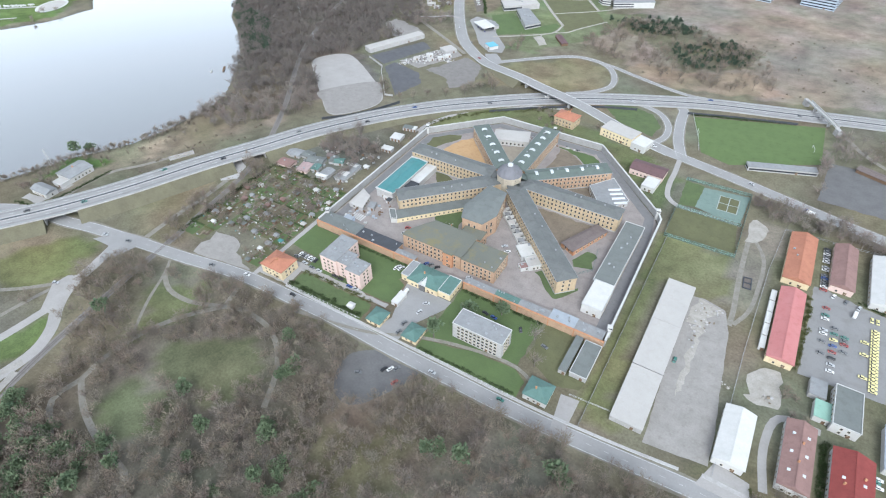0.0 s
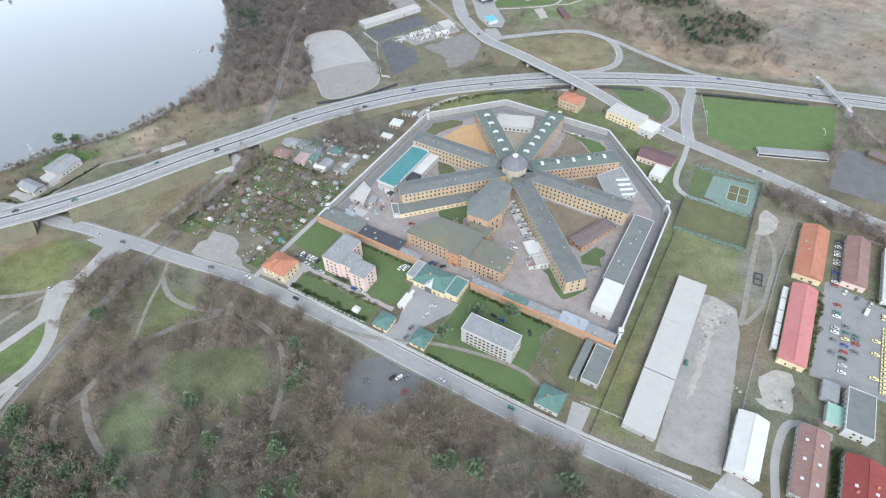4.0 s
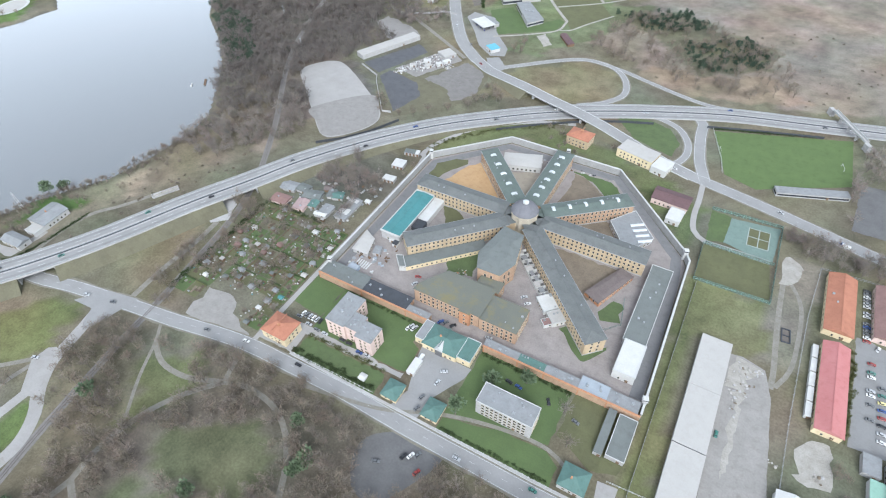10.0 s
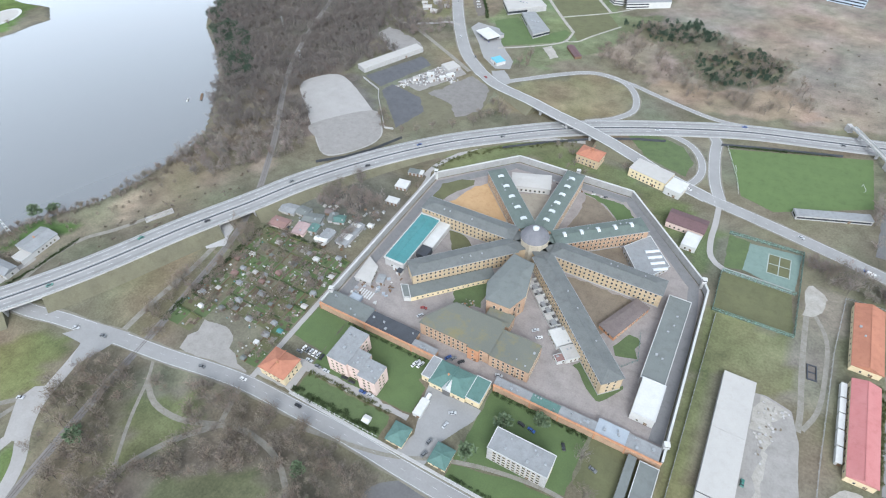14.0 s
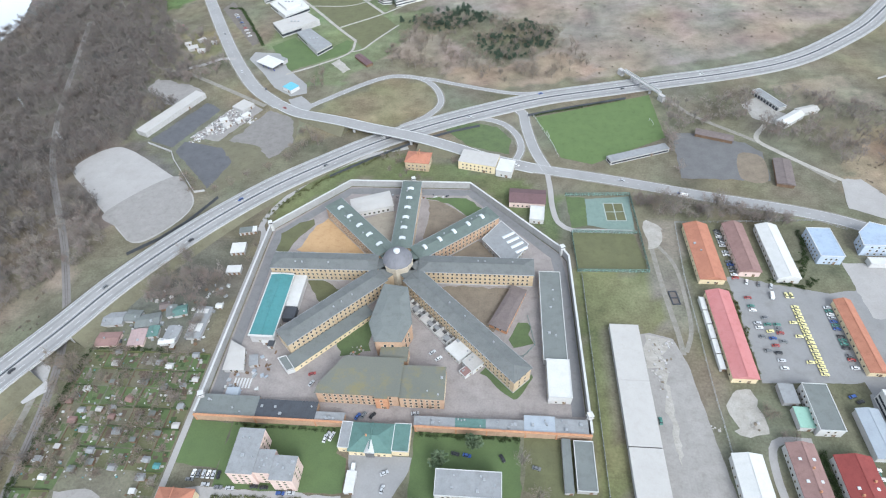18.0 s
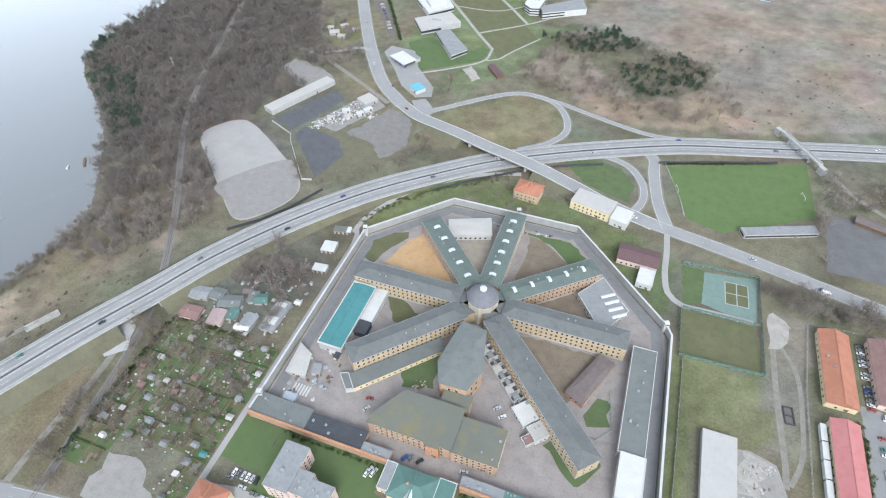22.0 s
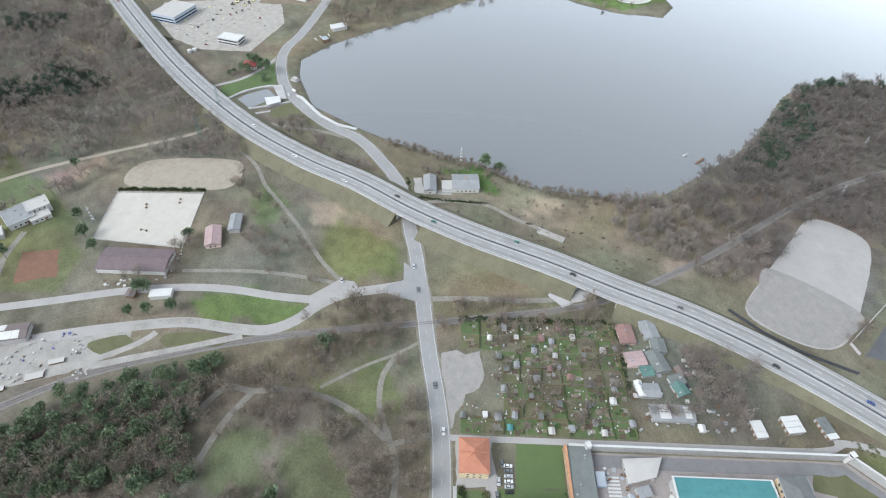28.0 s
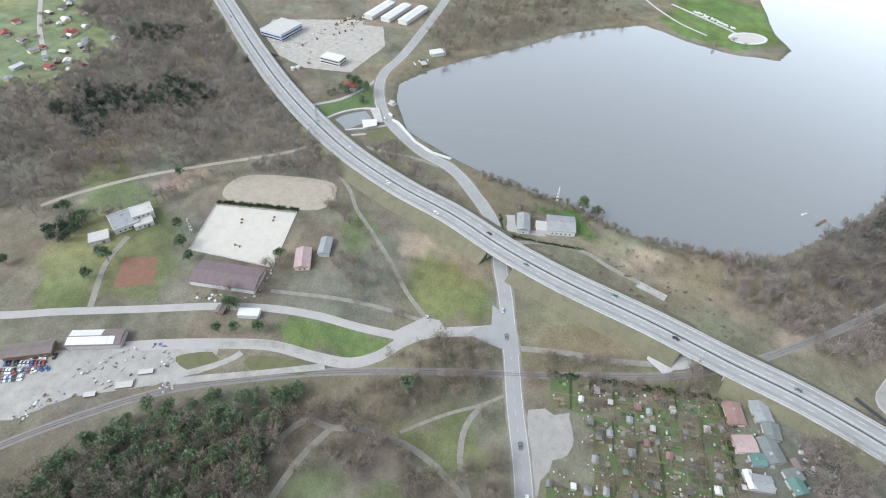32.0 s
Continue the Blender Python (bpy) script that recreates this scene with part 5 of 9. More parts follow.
# low range along the front wall, in lengths
for x0, x1, y1, wall, roof, label in ((-236.8, -204, 226, "orange_wall", "felt", "grey-roofed workshop range on the prison's front wall"), (-203.8, -171, 224.5, "orange_wall", "felt_dark", "black-roofed workshop range on the wall"), (-170.8, -155.2, 219, "orange_wall", "grey_roof", "low store beside the gatehouse"),
                                      (-117.5, -96, 219.5, "orange_wall", "grey_roof", "low range with a grey roof"), (-95.8, -80, 219.5, "orange_wall", "green_roof", "low range with a green roof"), (-79.8, -60, 220, "orange_wall", "grey_roof", "low range with a plain grey roof"), (-59.8, -44, 223, "orange_wall", "blue_roof", "low range with a pale metal roof"), (-43.8, -27, 222, "orange_wall", "grey_roof", "low range with roof vents")):
    house("front_range", label, "building", (x0 + x1) / 2, (214 + y1) / 2, x1 - x0, y1 - 214, 4.6, wall, roof, "flat", rows=0, vents=4, trim=False, door=False)
fw = thing("front_wall", "orange plastered front wall of the prison", "wall", kind="structure")
for x0, x1 in ((-237.3, -204), (-204, -171), (-171, -155.4), (-117.3, -96), (-96, -80), (-80, -60), (-60, -44), (-44, -25.3)):
    part("wall_panel", box(x0 + 0.05, x1 - 0.05, 213.0, 213.8, -0.4, 5.4), M["orange_wall"], fw)
    part("coping", box(x0, x1, 212.8, 214.0, 5.4, 5.65), M["brick"], fw)
    part("pilaster", box(x0 + 0.3, x0 + 1.1, 212.7, 213.1, -0.4, 5.3), M["brick"], fw)

# gatehouse
gate = house("gatehouse", "cream gatehouse with a teal hipped roof and dormer", "gatehouse", -138.5, 206, 22, 15, 5.4, "cream_wall", "green_roof", "hip", 2.6, rows=1, pitch=3.0, chimneys=1)
part("archway", box(-2.2, 2.2, -8.3, -7.3, 0, 4.4), M["asphalt_dark"], gate, "dark gateway")
bm = bmesh.new()
for vv in ((-3, -8.4, 5.2), (3, -8.4, 5.2), (0, -8.4, 7.8), (-3, -2, 5.4), (3, -2, 5.4), (0, -2, 7.8)):
    bm.verts.new(vv)
bm.verts.ensure_lookup_table()
for ff in ((0, 1, 2), (5, 4, 3), (0, 3, 4, 1), (1, 4, 5, 2), (2, 5, 3, 0)):
    bm.faces.new([bm.verts[i] for i in ff])
part("dormer", bm, M["trim"], gate, "white gabled dormer")
house("gate_wing", "flat-roofed wing of the gatehouse", "building", -152.5, 207, 5.5, 14, 5.0, "cream_wall", "grey_roof", "flat", rows=1, door=False)
house("gate_wing", "pale green flat wing of the gatehouse", "building", -123, 207, 8.5, 15, 5.0, "cream_wall", "green_roof", "flat", rows=1, door=False)

# halls inside the wall
house("long_hall", "long low hall with a grey flat roof and pale rim", "hall", -41.3, 290, 13.2, 66, 6.0, "grey_wall", "felt", "flat", rows=1, pitch=4.0, vents=6)
house("white_hall", "white end hall with a bright membrane roof", "hall", -40.3, 245, 12.4, 23.5, 7.0, "white_wall", "white_roof", "flat", rows=1, pitch=4.0)
teal_shop = house("workshop", "long workshop with a teal metal roof and white rims", "workshop", -214.6, 288, 14.6, 48, 7.2, "grey_wall", "teal_roof", "gable", 1.0, rows=1, pitch=4.0)
for s in (-1, 1):
    part("verge_strip", box(-7.6, 7.6, s * 24.4 - 0.35, s * 24.4 + 0.35, 7.3, 8.5), M["trim"], teal_shop, "white verge strip")
    part("eave_strip", box(s * 7.75 - 0.3, s * 7.75 + 0.3, -24.4, 24.4, 7.1, 7.5), M["trim"], teal_shop, "white eave strip")
house("lean_to", "white-roofed lean-to against the workshop", "shed", -203.5, 302, 8, 26, 4.6, "white_wall", "white_roof", "flat", trim=False)
house("lean_to", "black open shed beside the workshop", "shed", -203.2, 284, 7.6, 9, 4.2, "felt_dark", "felt_dark", "flat", trim=False)
poly_building("sports_hall", "pale-roofed hall between two wings", "hall", [(-184.6, 389), (-157, 400), (-151.5, 384), (-179.3, 374.5)], 5.4, "white_wall", "pale_roof", 0.8, 1, 3, 3.4, 1.4, 1.6)
lowhall = poly_building("kitchen_hall", "low grey hall with four white roof strips", "hall", [(-85, 351.5), (-72, 370), (-54, 348.5), (-67, 327)], 5.0, "grey_wall", "grey_roof", 0, 1, 3, 3.4)
for i in range(4):
    bm = bmesh.new()
    bmesh.ops.create_cone(bm, cap_ends=True, segments=12, radius1=1.2, radius2=1.2, depth=9.5, matrix=Matrix.Rotation(radians(90), 4, "Y"))
    bmesh.ops.scale(bm, vec=(1, 1, 0.7), verts=bm.verts)
    t = i / 3
    bmesh.ops.transform(bm, matrix=pose(7.5 - 8.8 * (1 - t) + 3.4, 5 - 13.5 * t + 2.0, 5.3, 0, 0, 35) , verts=bm.verts)
    part("roof_light", bm, M["skylight"], lowhall, "white barrel roof light")
poly_building("dark_hall", "low hall with a brown sheet roof", "hall", [(-79.2, 282.4), (-65.5, 312.5), (-56.2, 308.5), (-68.6, 277.2)], 3.8, "brick", "brown_roof", 0.8, 1, 3, 3.4)
poly_building("annex", "low annex with a grey flat roof along the wing", "annex", [(-196.5, 252.5), (-190, 245), (-151, 285.5), (-157, 292)], 3.8, "cream_wall", "felt", 0, 1, 3, 3.4, 1.0, 1.2, 1.9, trim=None)
poly_building("annex_end", "flat end block with a white rim", "annex", [(-201, 250.5), (-194, 243), (-190, 245), (-196.5, 252.6)], 4.4, "white_wall", "felt", 0)
poly_building("boiler_house", "pale sheet-roofed boiler house", "building", [(-233, 262), (-223.5, 257), (-219.5, 243), (-231.5, 242.5)], 3.6, "grey_wall", "pale_roof", 0.5, 1)
house("shed", "small grey shed beside the boiler house", "shed", -216, 250, 5, 7, 2.8, "grey_wall", "grey_roof", "flat", rz=15, trim=False)
house("container", "blue storage container in a yard", "container", -221.5, 229.5, 7, 4.5, 2.8, "blue_wall", "blue_roof", "flat", trim=False, door=False)
# exercise pens beside the long wing
for i in range(9):
    s = 26 + i * 4.9
    m = pose(CX, CY, 0, 0, 0, 315) @ pose(s, -10.6, 0)
    ob = thing("exercise_pen", "small walled exercise pen with a pale mesh roof", "pen", m, "exercise pens")
    part("wall", box(-2.2, -2.0, -3.4, 3.4, 0, 2.8), M["white_wall"], ob)
    part("wall", box(2.0, 2.2, -3.4, 3.4, 0, 2.8), M["white_wall"], ob)
    part("wall", box(-2.0, 2.0, -3.4, -3.2, 0, 2.8), M["white_wall"], ob)
    part("floor", box(-2.0, 2.0, -3.2, 3.4, 0, 0.16), M["asphalt_dark"], ob)
    part("roof", box(-2.0, 2.0, -3.2 + (i % 3), 0.4 + (i % 2), 2.8, 2.92), M["grey_roof" if i % 3 else "pale_roof"], ob)
for x, y, lx, ly, hh, rf, label in ((-95, 264.5, 12, 15, 3.2, "white_roof", "white flat-roofed service block beside the long wing"), (-86.8, 256, 9, 12, 3.6, "pale_roof", "white service block with a pale roof"), (-91, 250, 5, 8, 2.6, "dusky_roof", "low shed with a reddish roof at a wing")):
    house("service_block", label, "building", x, y, lx, ly, hh, "white_wall", rf, "flat", rz=-45, rows=1, pitch=2.6, vents=2, door=False)
for x, y, c in ((-213, 264.5, "white_roof"), (-209, 262, "felt_dark")):
    house("shed", "small shed at the workshop's gable end", "shed", x, y, 3.6, 4.2, 2.6, "white_wall", c, "flat", trim=False)
house("shed", "dark shed beside the domed hall", "shed", -148.6, 345.8, 4.5, 3.2, 2.8, "grey_wall", "felt_dark", "flat", trim=False)


# ---- houses in front of the prison ----
house("apartment_block", "grey panel block of flats with rows of windows", "apartment block", -87.6, 183, 31.5, 12.4, 12, "grey_wall", "grey_roof", "flat", rows=4, row_h=2.8, pitch=2.6, vents=6, w=1.6, wh=1.5)
for x, y, lx, ly, hh in ((-198.5, 192.0, 13, 23, 13.5), (-188.0, 187.5, 9, 11.5, 13.0), (-177.5, 184.8, 11.5, 12, 12.8)):
    house("apartment_block", "pale pink block of flats with a flat grey roof", "apartment block", x, y, lx, ly, hh, "pink_wall", "grey_roof", "flat", rows=4, row_h=3.0, pitch=3.2, vents=4, trim=False, group="pink flats", w=1.4)
house("villa", "old house with an orange hipped tile roof", "house", -229, 166.5, 17.5, 14.5, 7.2, "cream_wall", "orange_tile", "hip", 3.6, rows=2, row_h=3.0, chimneys=2)
house("gate_lodge", "small lodge with a green hipped roof", "lodge", -148.3, 165, 9.5, 10.5, 3.4, "cream_wall", "green_roof", "hip", 2.2, rows=1)
house("gate_lodge", "small lodge with a green hipped roof by the drive", "lodge", -123, 165.5, 9.5, 11, 3.4, "cream_wall", "green_roof", "hip", 2.2, rows=1)
house("corner_house", "white house with a green hipped roof behind a fence", "house", -44.3, 166.5, 13, 12, 4.6, "white_wall", "green_roof", "hip", 2.8, rows=1, chimneys=1)
house("shed", "long grey shed with a flat roof", "shed", -38.8, 198.5, 4.2, 27, 3.2, "grey_wall", "felt", "flat", trim=False)
house("shed", "grey store with a flat roof", "shed", -30.2, 198.5, 9.5, 25, 3.6, "grey_wall", "felt", "flat")
house("site_cabin", "white flat-roofed cabin by the forecourt", "cabin", -146, 184, 4.6, 10.5, 2.8, "white_wall", "white_roof", "flat", trim=False)
house("garden_shed", "small white garden shed on a lawn", "shed", -168, 164, 3.4, 3.4, 2.4, "white_wall", "white_roof", "gable", 0.7, door=False)

# ---- along the road north and east of the prison ----
house("villa", "ochre house with an orange tile roof", "house", -138.5, 438.5, 19, 14, 8.2, "yellow_wall", "orange_tile", "hip", 3.2, rows=2, row_h=3.2, rz=-6, chimneys=2)
house("terrace", "cream two-storey row with a pale roof", "house", -90, 440, 30, 16, 7.4, "cream_wall", "pale_roof", "flat", rows=2, row_h=3.2, rz=-13, trim=False)
house("terrace", "white flat-roofed extension of a row", "house", -69, 433, 12.5, 15, 6.0, "white_wall", "white_roof", "flat", rows=1, rz=-13, trim=False)
house("roadside_house", "pink house with a dark plum roof", "house", -53, 398, 26, 15, 5.2, "pink_wall", "plum_roof", "gable", 2.4, rows=1, rz=-3)
house("roadside_house", "white flat-roofed annex of a house", "house", -46.5, 381, 10, 14, 4.2, "white_wall", "white_roof", "flat", rows=1, rz=-5)
house("grandstand", "long grey stand beside the football field", "stand", 37, 456, 52, 7.5, 3.6, "grey_wall", "grey_roof", "flat", rows=1, rz=21, trim=False, bands=True)
house("stable_shed", "dark open timber shed in a yard", "shed", 142.5, 435.5, 12, 31, 3.2, "timber", "brown_roof", "gable", 1.2, rz=-12)
house("wagon_shed", "dark timber shed by the path", "shed", 103, 483, 29, 8, 3.0, "timber", "brown_roof", "gable", 1.0, rz=-20)

# ---- the barracks quarter ----
RED = "barracks halls"
house("barracks_hall", "long hall with an orange-red tile roof", "hall", 61.5, 347.5, 15.5, 50, 5.0, "cream_wall", "orange_tile", "gable", 3.0, rows=1, group=RED, vents=2, pitch=4.4)
house("barracks_hall", "long hall with a brown tile roof", "hall", 86.7, 352, 13, 44, 5.0, "pink_wall", "dusky_roof", "gable", 3.0, rows=1, group=RED, pitch=4.4)
house("barracks_hall", "long white arched storage hall", "hall", 109, 349.5, 13.5, 48, 5.0, "white_wall", "white_roof", "gable", 2.4, rows=1, group=RED, pitch=4.4)
house("barracks_hall", "long hall with a pinkish red roof", "hall", 61.2, 282, 13.5, 61, 5.2, "cream_wall", "pink_roof", "gable", 2.4, rows=1, group=RED, pitch=4.4)
for i in range(5):
    house("store_container", "white container store in a row", "container", 51.6, 263 + i * 10.4, 2.8, 9.4, 2.7, "white_wall", "white_roof", "flat", trim=False, group="container stores")
house("barracks_hall", "narrow hall with an orange tile roof", "hall", 134, 284.5, 9.5, 50, 4.4, "cream_wall", "orange_tile", "gable", 2.2, rows=1, group=RED, pitch=4.4)
house("barracks_hall", "white hall with a low gable roof", "hall", 48.8, 191.5, 14, 33, 5.4, "white_wall", "white_roof", "gable", 2.2, rows=1, group=RED, pitch=4.4)
house("barracks_block", "white barracks block with a reddish roof and skylights", "hall", 76, 196, 13, 38, 5.6, "white_wall", "dusky_roof", "gable", 2.6, rows=1, group=RED, panels=6, chimneys=2)
house("barracks_block", "white barracks block with a bright red roof", "hall", 99, 194, 17, 32, 5.6, "white_wall", "red_tile", "gable", 3.0, rows=1, group=RED, panels=2, chimneys=2)
house("office_block", "white office block with a grey-green roof", "office", 94.6, 235.8, 12.5, 26.5, 6.6, "white_wall", "felt", "flat", rows=2)
house("office_wing", "low annex with a pale mint-green roof", "office", 84.4, 230.6, 7.4, 11.5, 4.0, "white_wall", "mint_roof", "flat", trim=False)
house("office_wing", "low grey annex of an office", "office", 81.5, 244.5, 8, 11.5, 3.4, "grey_wall", "grey_roof", "flat", trim=False)
house("workshop", "grey-blue metal workshop with low gable", "workshop", 117.3, 223.5, 10.8, 26, 4.8, "white_wall", "blue_roof", "gable", 1.4)
house("canteen", "large white hall with a pale flat roof", "hall", 137.5, 230.5, 21, 31, 8.6, "white_wall", "white_roof", "flat", rows=2, bands=True)
house("canteen", "white front building with blue-white walls", "hall", 139, 205.5, 29, 15.5, 7.2, "blue_wall", "white_roof", "flat", rows=2, bands=True)
house("canteen_porch", "flat white entrance canopy on posts", "canopy", 139, 195.5, 16, 4, 3.2, "grey_wall", "pale_roof", "flat", trim=False, door=False)
house("white_hall", "white hall with a membrane roof", "hall", 176.5, 277, 21.5, 34.5, 6, "white_wall", "white_roof", "gable", 1.6)
house("long_shed", "long shed with a pale roof", "shed", 194, 305.5, 36, 6.5, 3.6, "grey_wall", "pale_roof", "flat", trim=False)
house("long_shed", "narrow grey shed beside a hall", "shed", 193, 280, 5, 40, 3.6, "grey_wall", "grey_roof", "flat", trim=False)
house("long_shed", "narrow shed with a pale roof", "shed", 202, 282, 5, 40, 3.6, "grey_wall", "pale_roof", "flat", trim=False)
house("red_roof_block", "blue-white block with a wine-red roof", "house", 177, 232, 15, 34, 8, "blue_wall", "wine_roof", "gable", 3, rows=2, panels=6)
house("yellow_house", "cream house with an orange roof", "house", 140, 175, 20, 16, 7, "cream_wall", "orange_tile", "hip", 3.2, rows=2)
poly_building("office_wing", "long pale-blue office wing with a bent plan", "office", [(163, 352), (165, 364), (176, 374), (201, 364), (213, 363), (239, 317), (225, 308), (211, 326), (194, 351.5)], 9.0, "blue_wall", "sky_roof", 0, 3, 3, 4.2, 1.3, 1.3, 1.8)
house("office_wing", "pale-blue office block with flat roof", "office", 140.5, 356, 15, 26, 7.6, "blue_wall", "sky_roof", "flat", rows=2)
house("long_shed", "white canopy in the office yard", "canopy", 181, 344, 32, 5.5, 3.8, "white_wall", "white_roof", "flat", trim=False)
house("far_block", "white block with blue trim", "house", 222, 285, 22, 14, 8, "white_wall", "blue_roof", "flat", rows=2, rz=-40, bands=True)
for i, y in enumerate((190.5, 228.8, 266.6)):
    house("flat_hall", "long low storage hall with a pale concrete roof", "hall", 0.8, y, 16.6, 37.4, 3.6, "grey_wall", "pale_roof", "flat", trim=False, group="flat storage halls")

# ---- works and offices in the north-east ----
house("factory_hall", "long factory hall with a dark blue-grey roof and a white end", "hall", 355, 545, 118, 24, 7, "white_wall", "steel_roof", "gable", 1.6, rows=1, rz=32.5, bands=True, vents=3)
house("factory_hall", "large white factory hall with vents", "hall", 374, 502, 96, 40, 8, "white_wall", "white_roof", "flat", rz=33, vents=6, bands=True)
house("factory_hall", "white factory hall with roof steps", "hall", 330, 438, 56, 58, 7, "white_wall", "white_roof", "flat", rz=-57, vents=6, bands=True)
house("workshop", "white workshop on a grassy lot", "workshop", 281, 547.5, 20, 16, 5, "white_wall", "white_roof", "gable", 1.6, rz=45)
gr = house("garage_row", "grey garages with dark doors in a row", "garage", 164, 539, 32, 8, 3.4, "white_wall", "grey_roof", "flat", rz=-64, door=False)
for k in range(9):
    part("garage_door", box(-15.2 + 3.45 * k, -12.8 + 3.45 * k, -4.12, -3.9, 0, 2.6), M["felt_dark"], gr, "dark garage door")
house("white_hall", "white tent hall beside garages", "hall", 171.5, 508, 26, 9, 4.0, "white_wall", "white_roof", "gable", 1.8, rz=38)
house("white_hall", "pale tarpaulin tent behind garages", "hall", 190, 522, 18, 8, 3.4, "white_wall", "pale_roof", "gable", 1.5, rz=20)

# ---- campus and petrol station in the north ----
fuel = thing("petrol_station", "petrol station with a white canopy on slim posts", "petrol station", pose(-308, 597.5, 0, 0, 0, -32))
part("canopy", box(-12, 12, -8, 8, 4.6, 5.6, 0.1), M["white_roof"], fuel, "white flat canopy")
part("fascia", box(-12.1, 12.1, -8.1, 8.1, 4.75, 5.15), M["trim"], fuel)
for px in (-8, 0, 8):
    for py in (-5, 4):
        part("post", box(px - 0.2, px + 0.2, py - 0.2, py + 0.2, 0, 4.6), M["metal"], fuel)
    part("pump", box(px + 1.4, px + 2.2, -5.4, -4.6, 0, 1.6, 0.05), M["deep_blue"], fuel)
part("shop", box(-11, 9, 8.6, 15, -0.2, 4.0), M["grey_wall"], fuel)
part("shop_front", box(-10, 8, 8.5, 8.62, 0.6, 3.0), M["pane"], fuel)
part("shop_roof", box(-11.3, 9.3, 8.3, 15.3, 4.0, 4.3), M["grey_roof"], fuel)
house("kiosk", "kiosk with a bright light blue roof", "kiosk", -274.5, 552.5, 12, 10.5, 3.6, "white_wall", "cyan_roof", "flat", rz=-35, trim=False)
def slab_block(name, label, category, poly, h, wall, roof, storeys, step=None):
    """A block over a four-sided plan with dark ribbon windows on each storey, and a set-back upper floor if asked."""
    c = np.mean(poly, axis=0)
    FOOTPRINTS.append([tuple(c + (np.array(q) - c) * 1.1) for q in poly])
    ob = thing(name, label, category, pose(c[0], c[1], 0))
    grow = lambda k, d: [tuple((np.array(q) - c) * k + d * np.sign(np.array(q) - c)) for q in poly]
    v, f = prism(grow(1, 0), -0.4, h)
    link_mesh("wall", v, f, M[wall], ob)
    v, f = prism(grow(1, 0.25), h, h + 0.3)
    link_mesh("roof", v, f, M[roof], ob)
    for k in range(storeys):
        z = 1.3 + k * (h - 0.6) / storeys
        v, f = prism(grow(1, 0.08), z, z + 0.45 * (h - 0.6) / storeys)
        link_mesh("window_band", v, f, M["pane"], ob)
    if step:
        v, f = prism(grow(step, 0), h + 0.3, h + 3.0)
        link_mesh("upper_wall", v, f, M[wall], ob)
        v, f = prism(grow(step, 0.2), h + 3.0, h + 3.25)
        link_mesh("upper_roof", v, f, M[roof], ob)
    for k in range(3):
        part("roof_vent", box(-1.2 + 4 * k - 4, 0.8 + 4 * k - 4, -0.8, 0.8, h + 0.2, h + 1.2 + (3 if step else 0)), M["metal"], ob)
    return ob


slab_block("campus_hall", "white stepped campus hall with a set-back upper floor", "building", [(-349, 737), (-326, 766), (-299, 728), (-321, 703)], 5.5, "white_wall", "white_roof", 1, 0.6)
slab_block("campus_hall", "white campus hall with a green glazed front", "building", [(-383, 788), (-361, 802), (-341, 765), (-359, 749)], 6, "white_wall", "white_roof", 2)
slab_block("campus_hall", "dark-glazed campus hall with a grey roof", "building", [(-330, 684), (-298, 712), (-278, 691), (-313, 660)], 6, "grey_wall", "pale_roof", 1)
slab_block("campus_hall", "low campus pavilion with a grey roof", "building", [(-297, 663), (-284, 672), (-252, 636), (-264, 618)], 5, "grey_wall", "grey_roof", 1)
for poly, h0, n, label in (([(-263, 784), (-292, 896), (-276, 894), (-247, 798)], 16, 5, "white slab block with dark ribbon windows"), ([(-268, 872), (-240, 905), (-222, 860), (-246, 826)], 19, 6, "tall white terraced block with ribbon windows")):
    slab_block("campus_block", label, "building", poly, h0, "white_wall", "white_roof", n)
# terraces that step down towards the meadow
c0, c1 = np.array([(-247, 823), (-231, 838)], float), np.array([(-235, 780), (-221, 790)], float)
terrace = thing("terrace_block", "white stepped terrace block with a pale sloping stair roof", "building", pose(-234, 808, 0))
for k in range(6):
    a, b2 = c0 + (c1 - c0) * k / 6, c0 + (c1 - c0) * (k + 1) / 6
    ring = [tuple(q - (-234, 808)) for q in (a[0], a[1], b2[1], b2[0])]
    top = 17 - 2.4 * k
    v, f = prism(ring, -0.4, top)
    link_mesh("step", v, f, M["white_wall"], terrace)
    v, f = prism([(x * 1.03, y * 1.03) for x, y in ring], top - 2.0, top - 1.0)
    link_mesh("window_band", v, f, M["pane"], terrace)
slab_block("campus_block", "white rounded end block of the campus", "building", [(-221, 752), (-221, 784), (-210, 790), (-201, 776), (-203, 746), (-213, 744)], 9, "white_wall", "white_roof", 3)
slab_block("campus_block", "long white campus wing with a dark grey roof", "building", [(-203, 756), (-162, 792), (-152, 766), (-197, 739)], 7, "white_wall", "grey_roof", 2)
slab_block("campus_block", "white campus wing behind the terraces", "building", [(-219, 848), (-170, 880), (-160, 850), (-210, 822)], 12, "white_wall", "pale_roof", 4)
slab_block("sports_centre", "pale blue hall with a deep blue front", "hall", [(-383, 861), (-353, 901), (-334, 861), (-363, 836)], 7, "deep_blue", "sky_roof", 1)
for x, y, lx, ly in ((-60, 880, 70, 30), (-40, 930, 70, 26), (30, 900, 40, 60)):
    house("campus_block", "large glazed block of the campus", "building", x, y, lx, ly, 18, "blue_wall", "grey_roof", "flat", rows=5, row_h=3.3, pitch=2.8, w=2.3, rz=-8, bands=True)

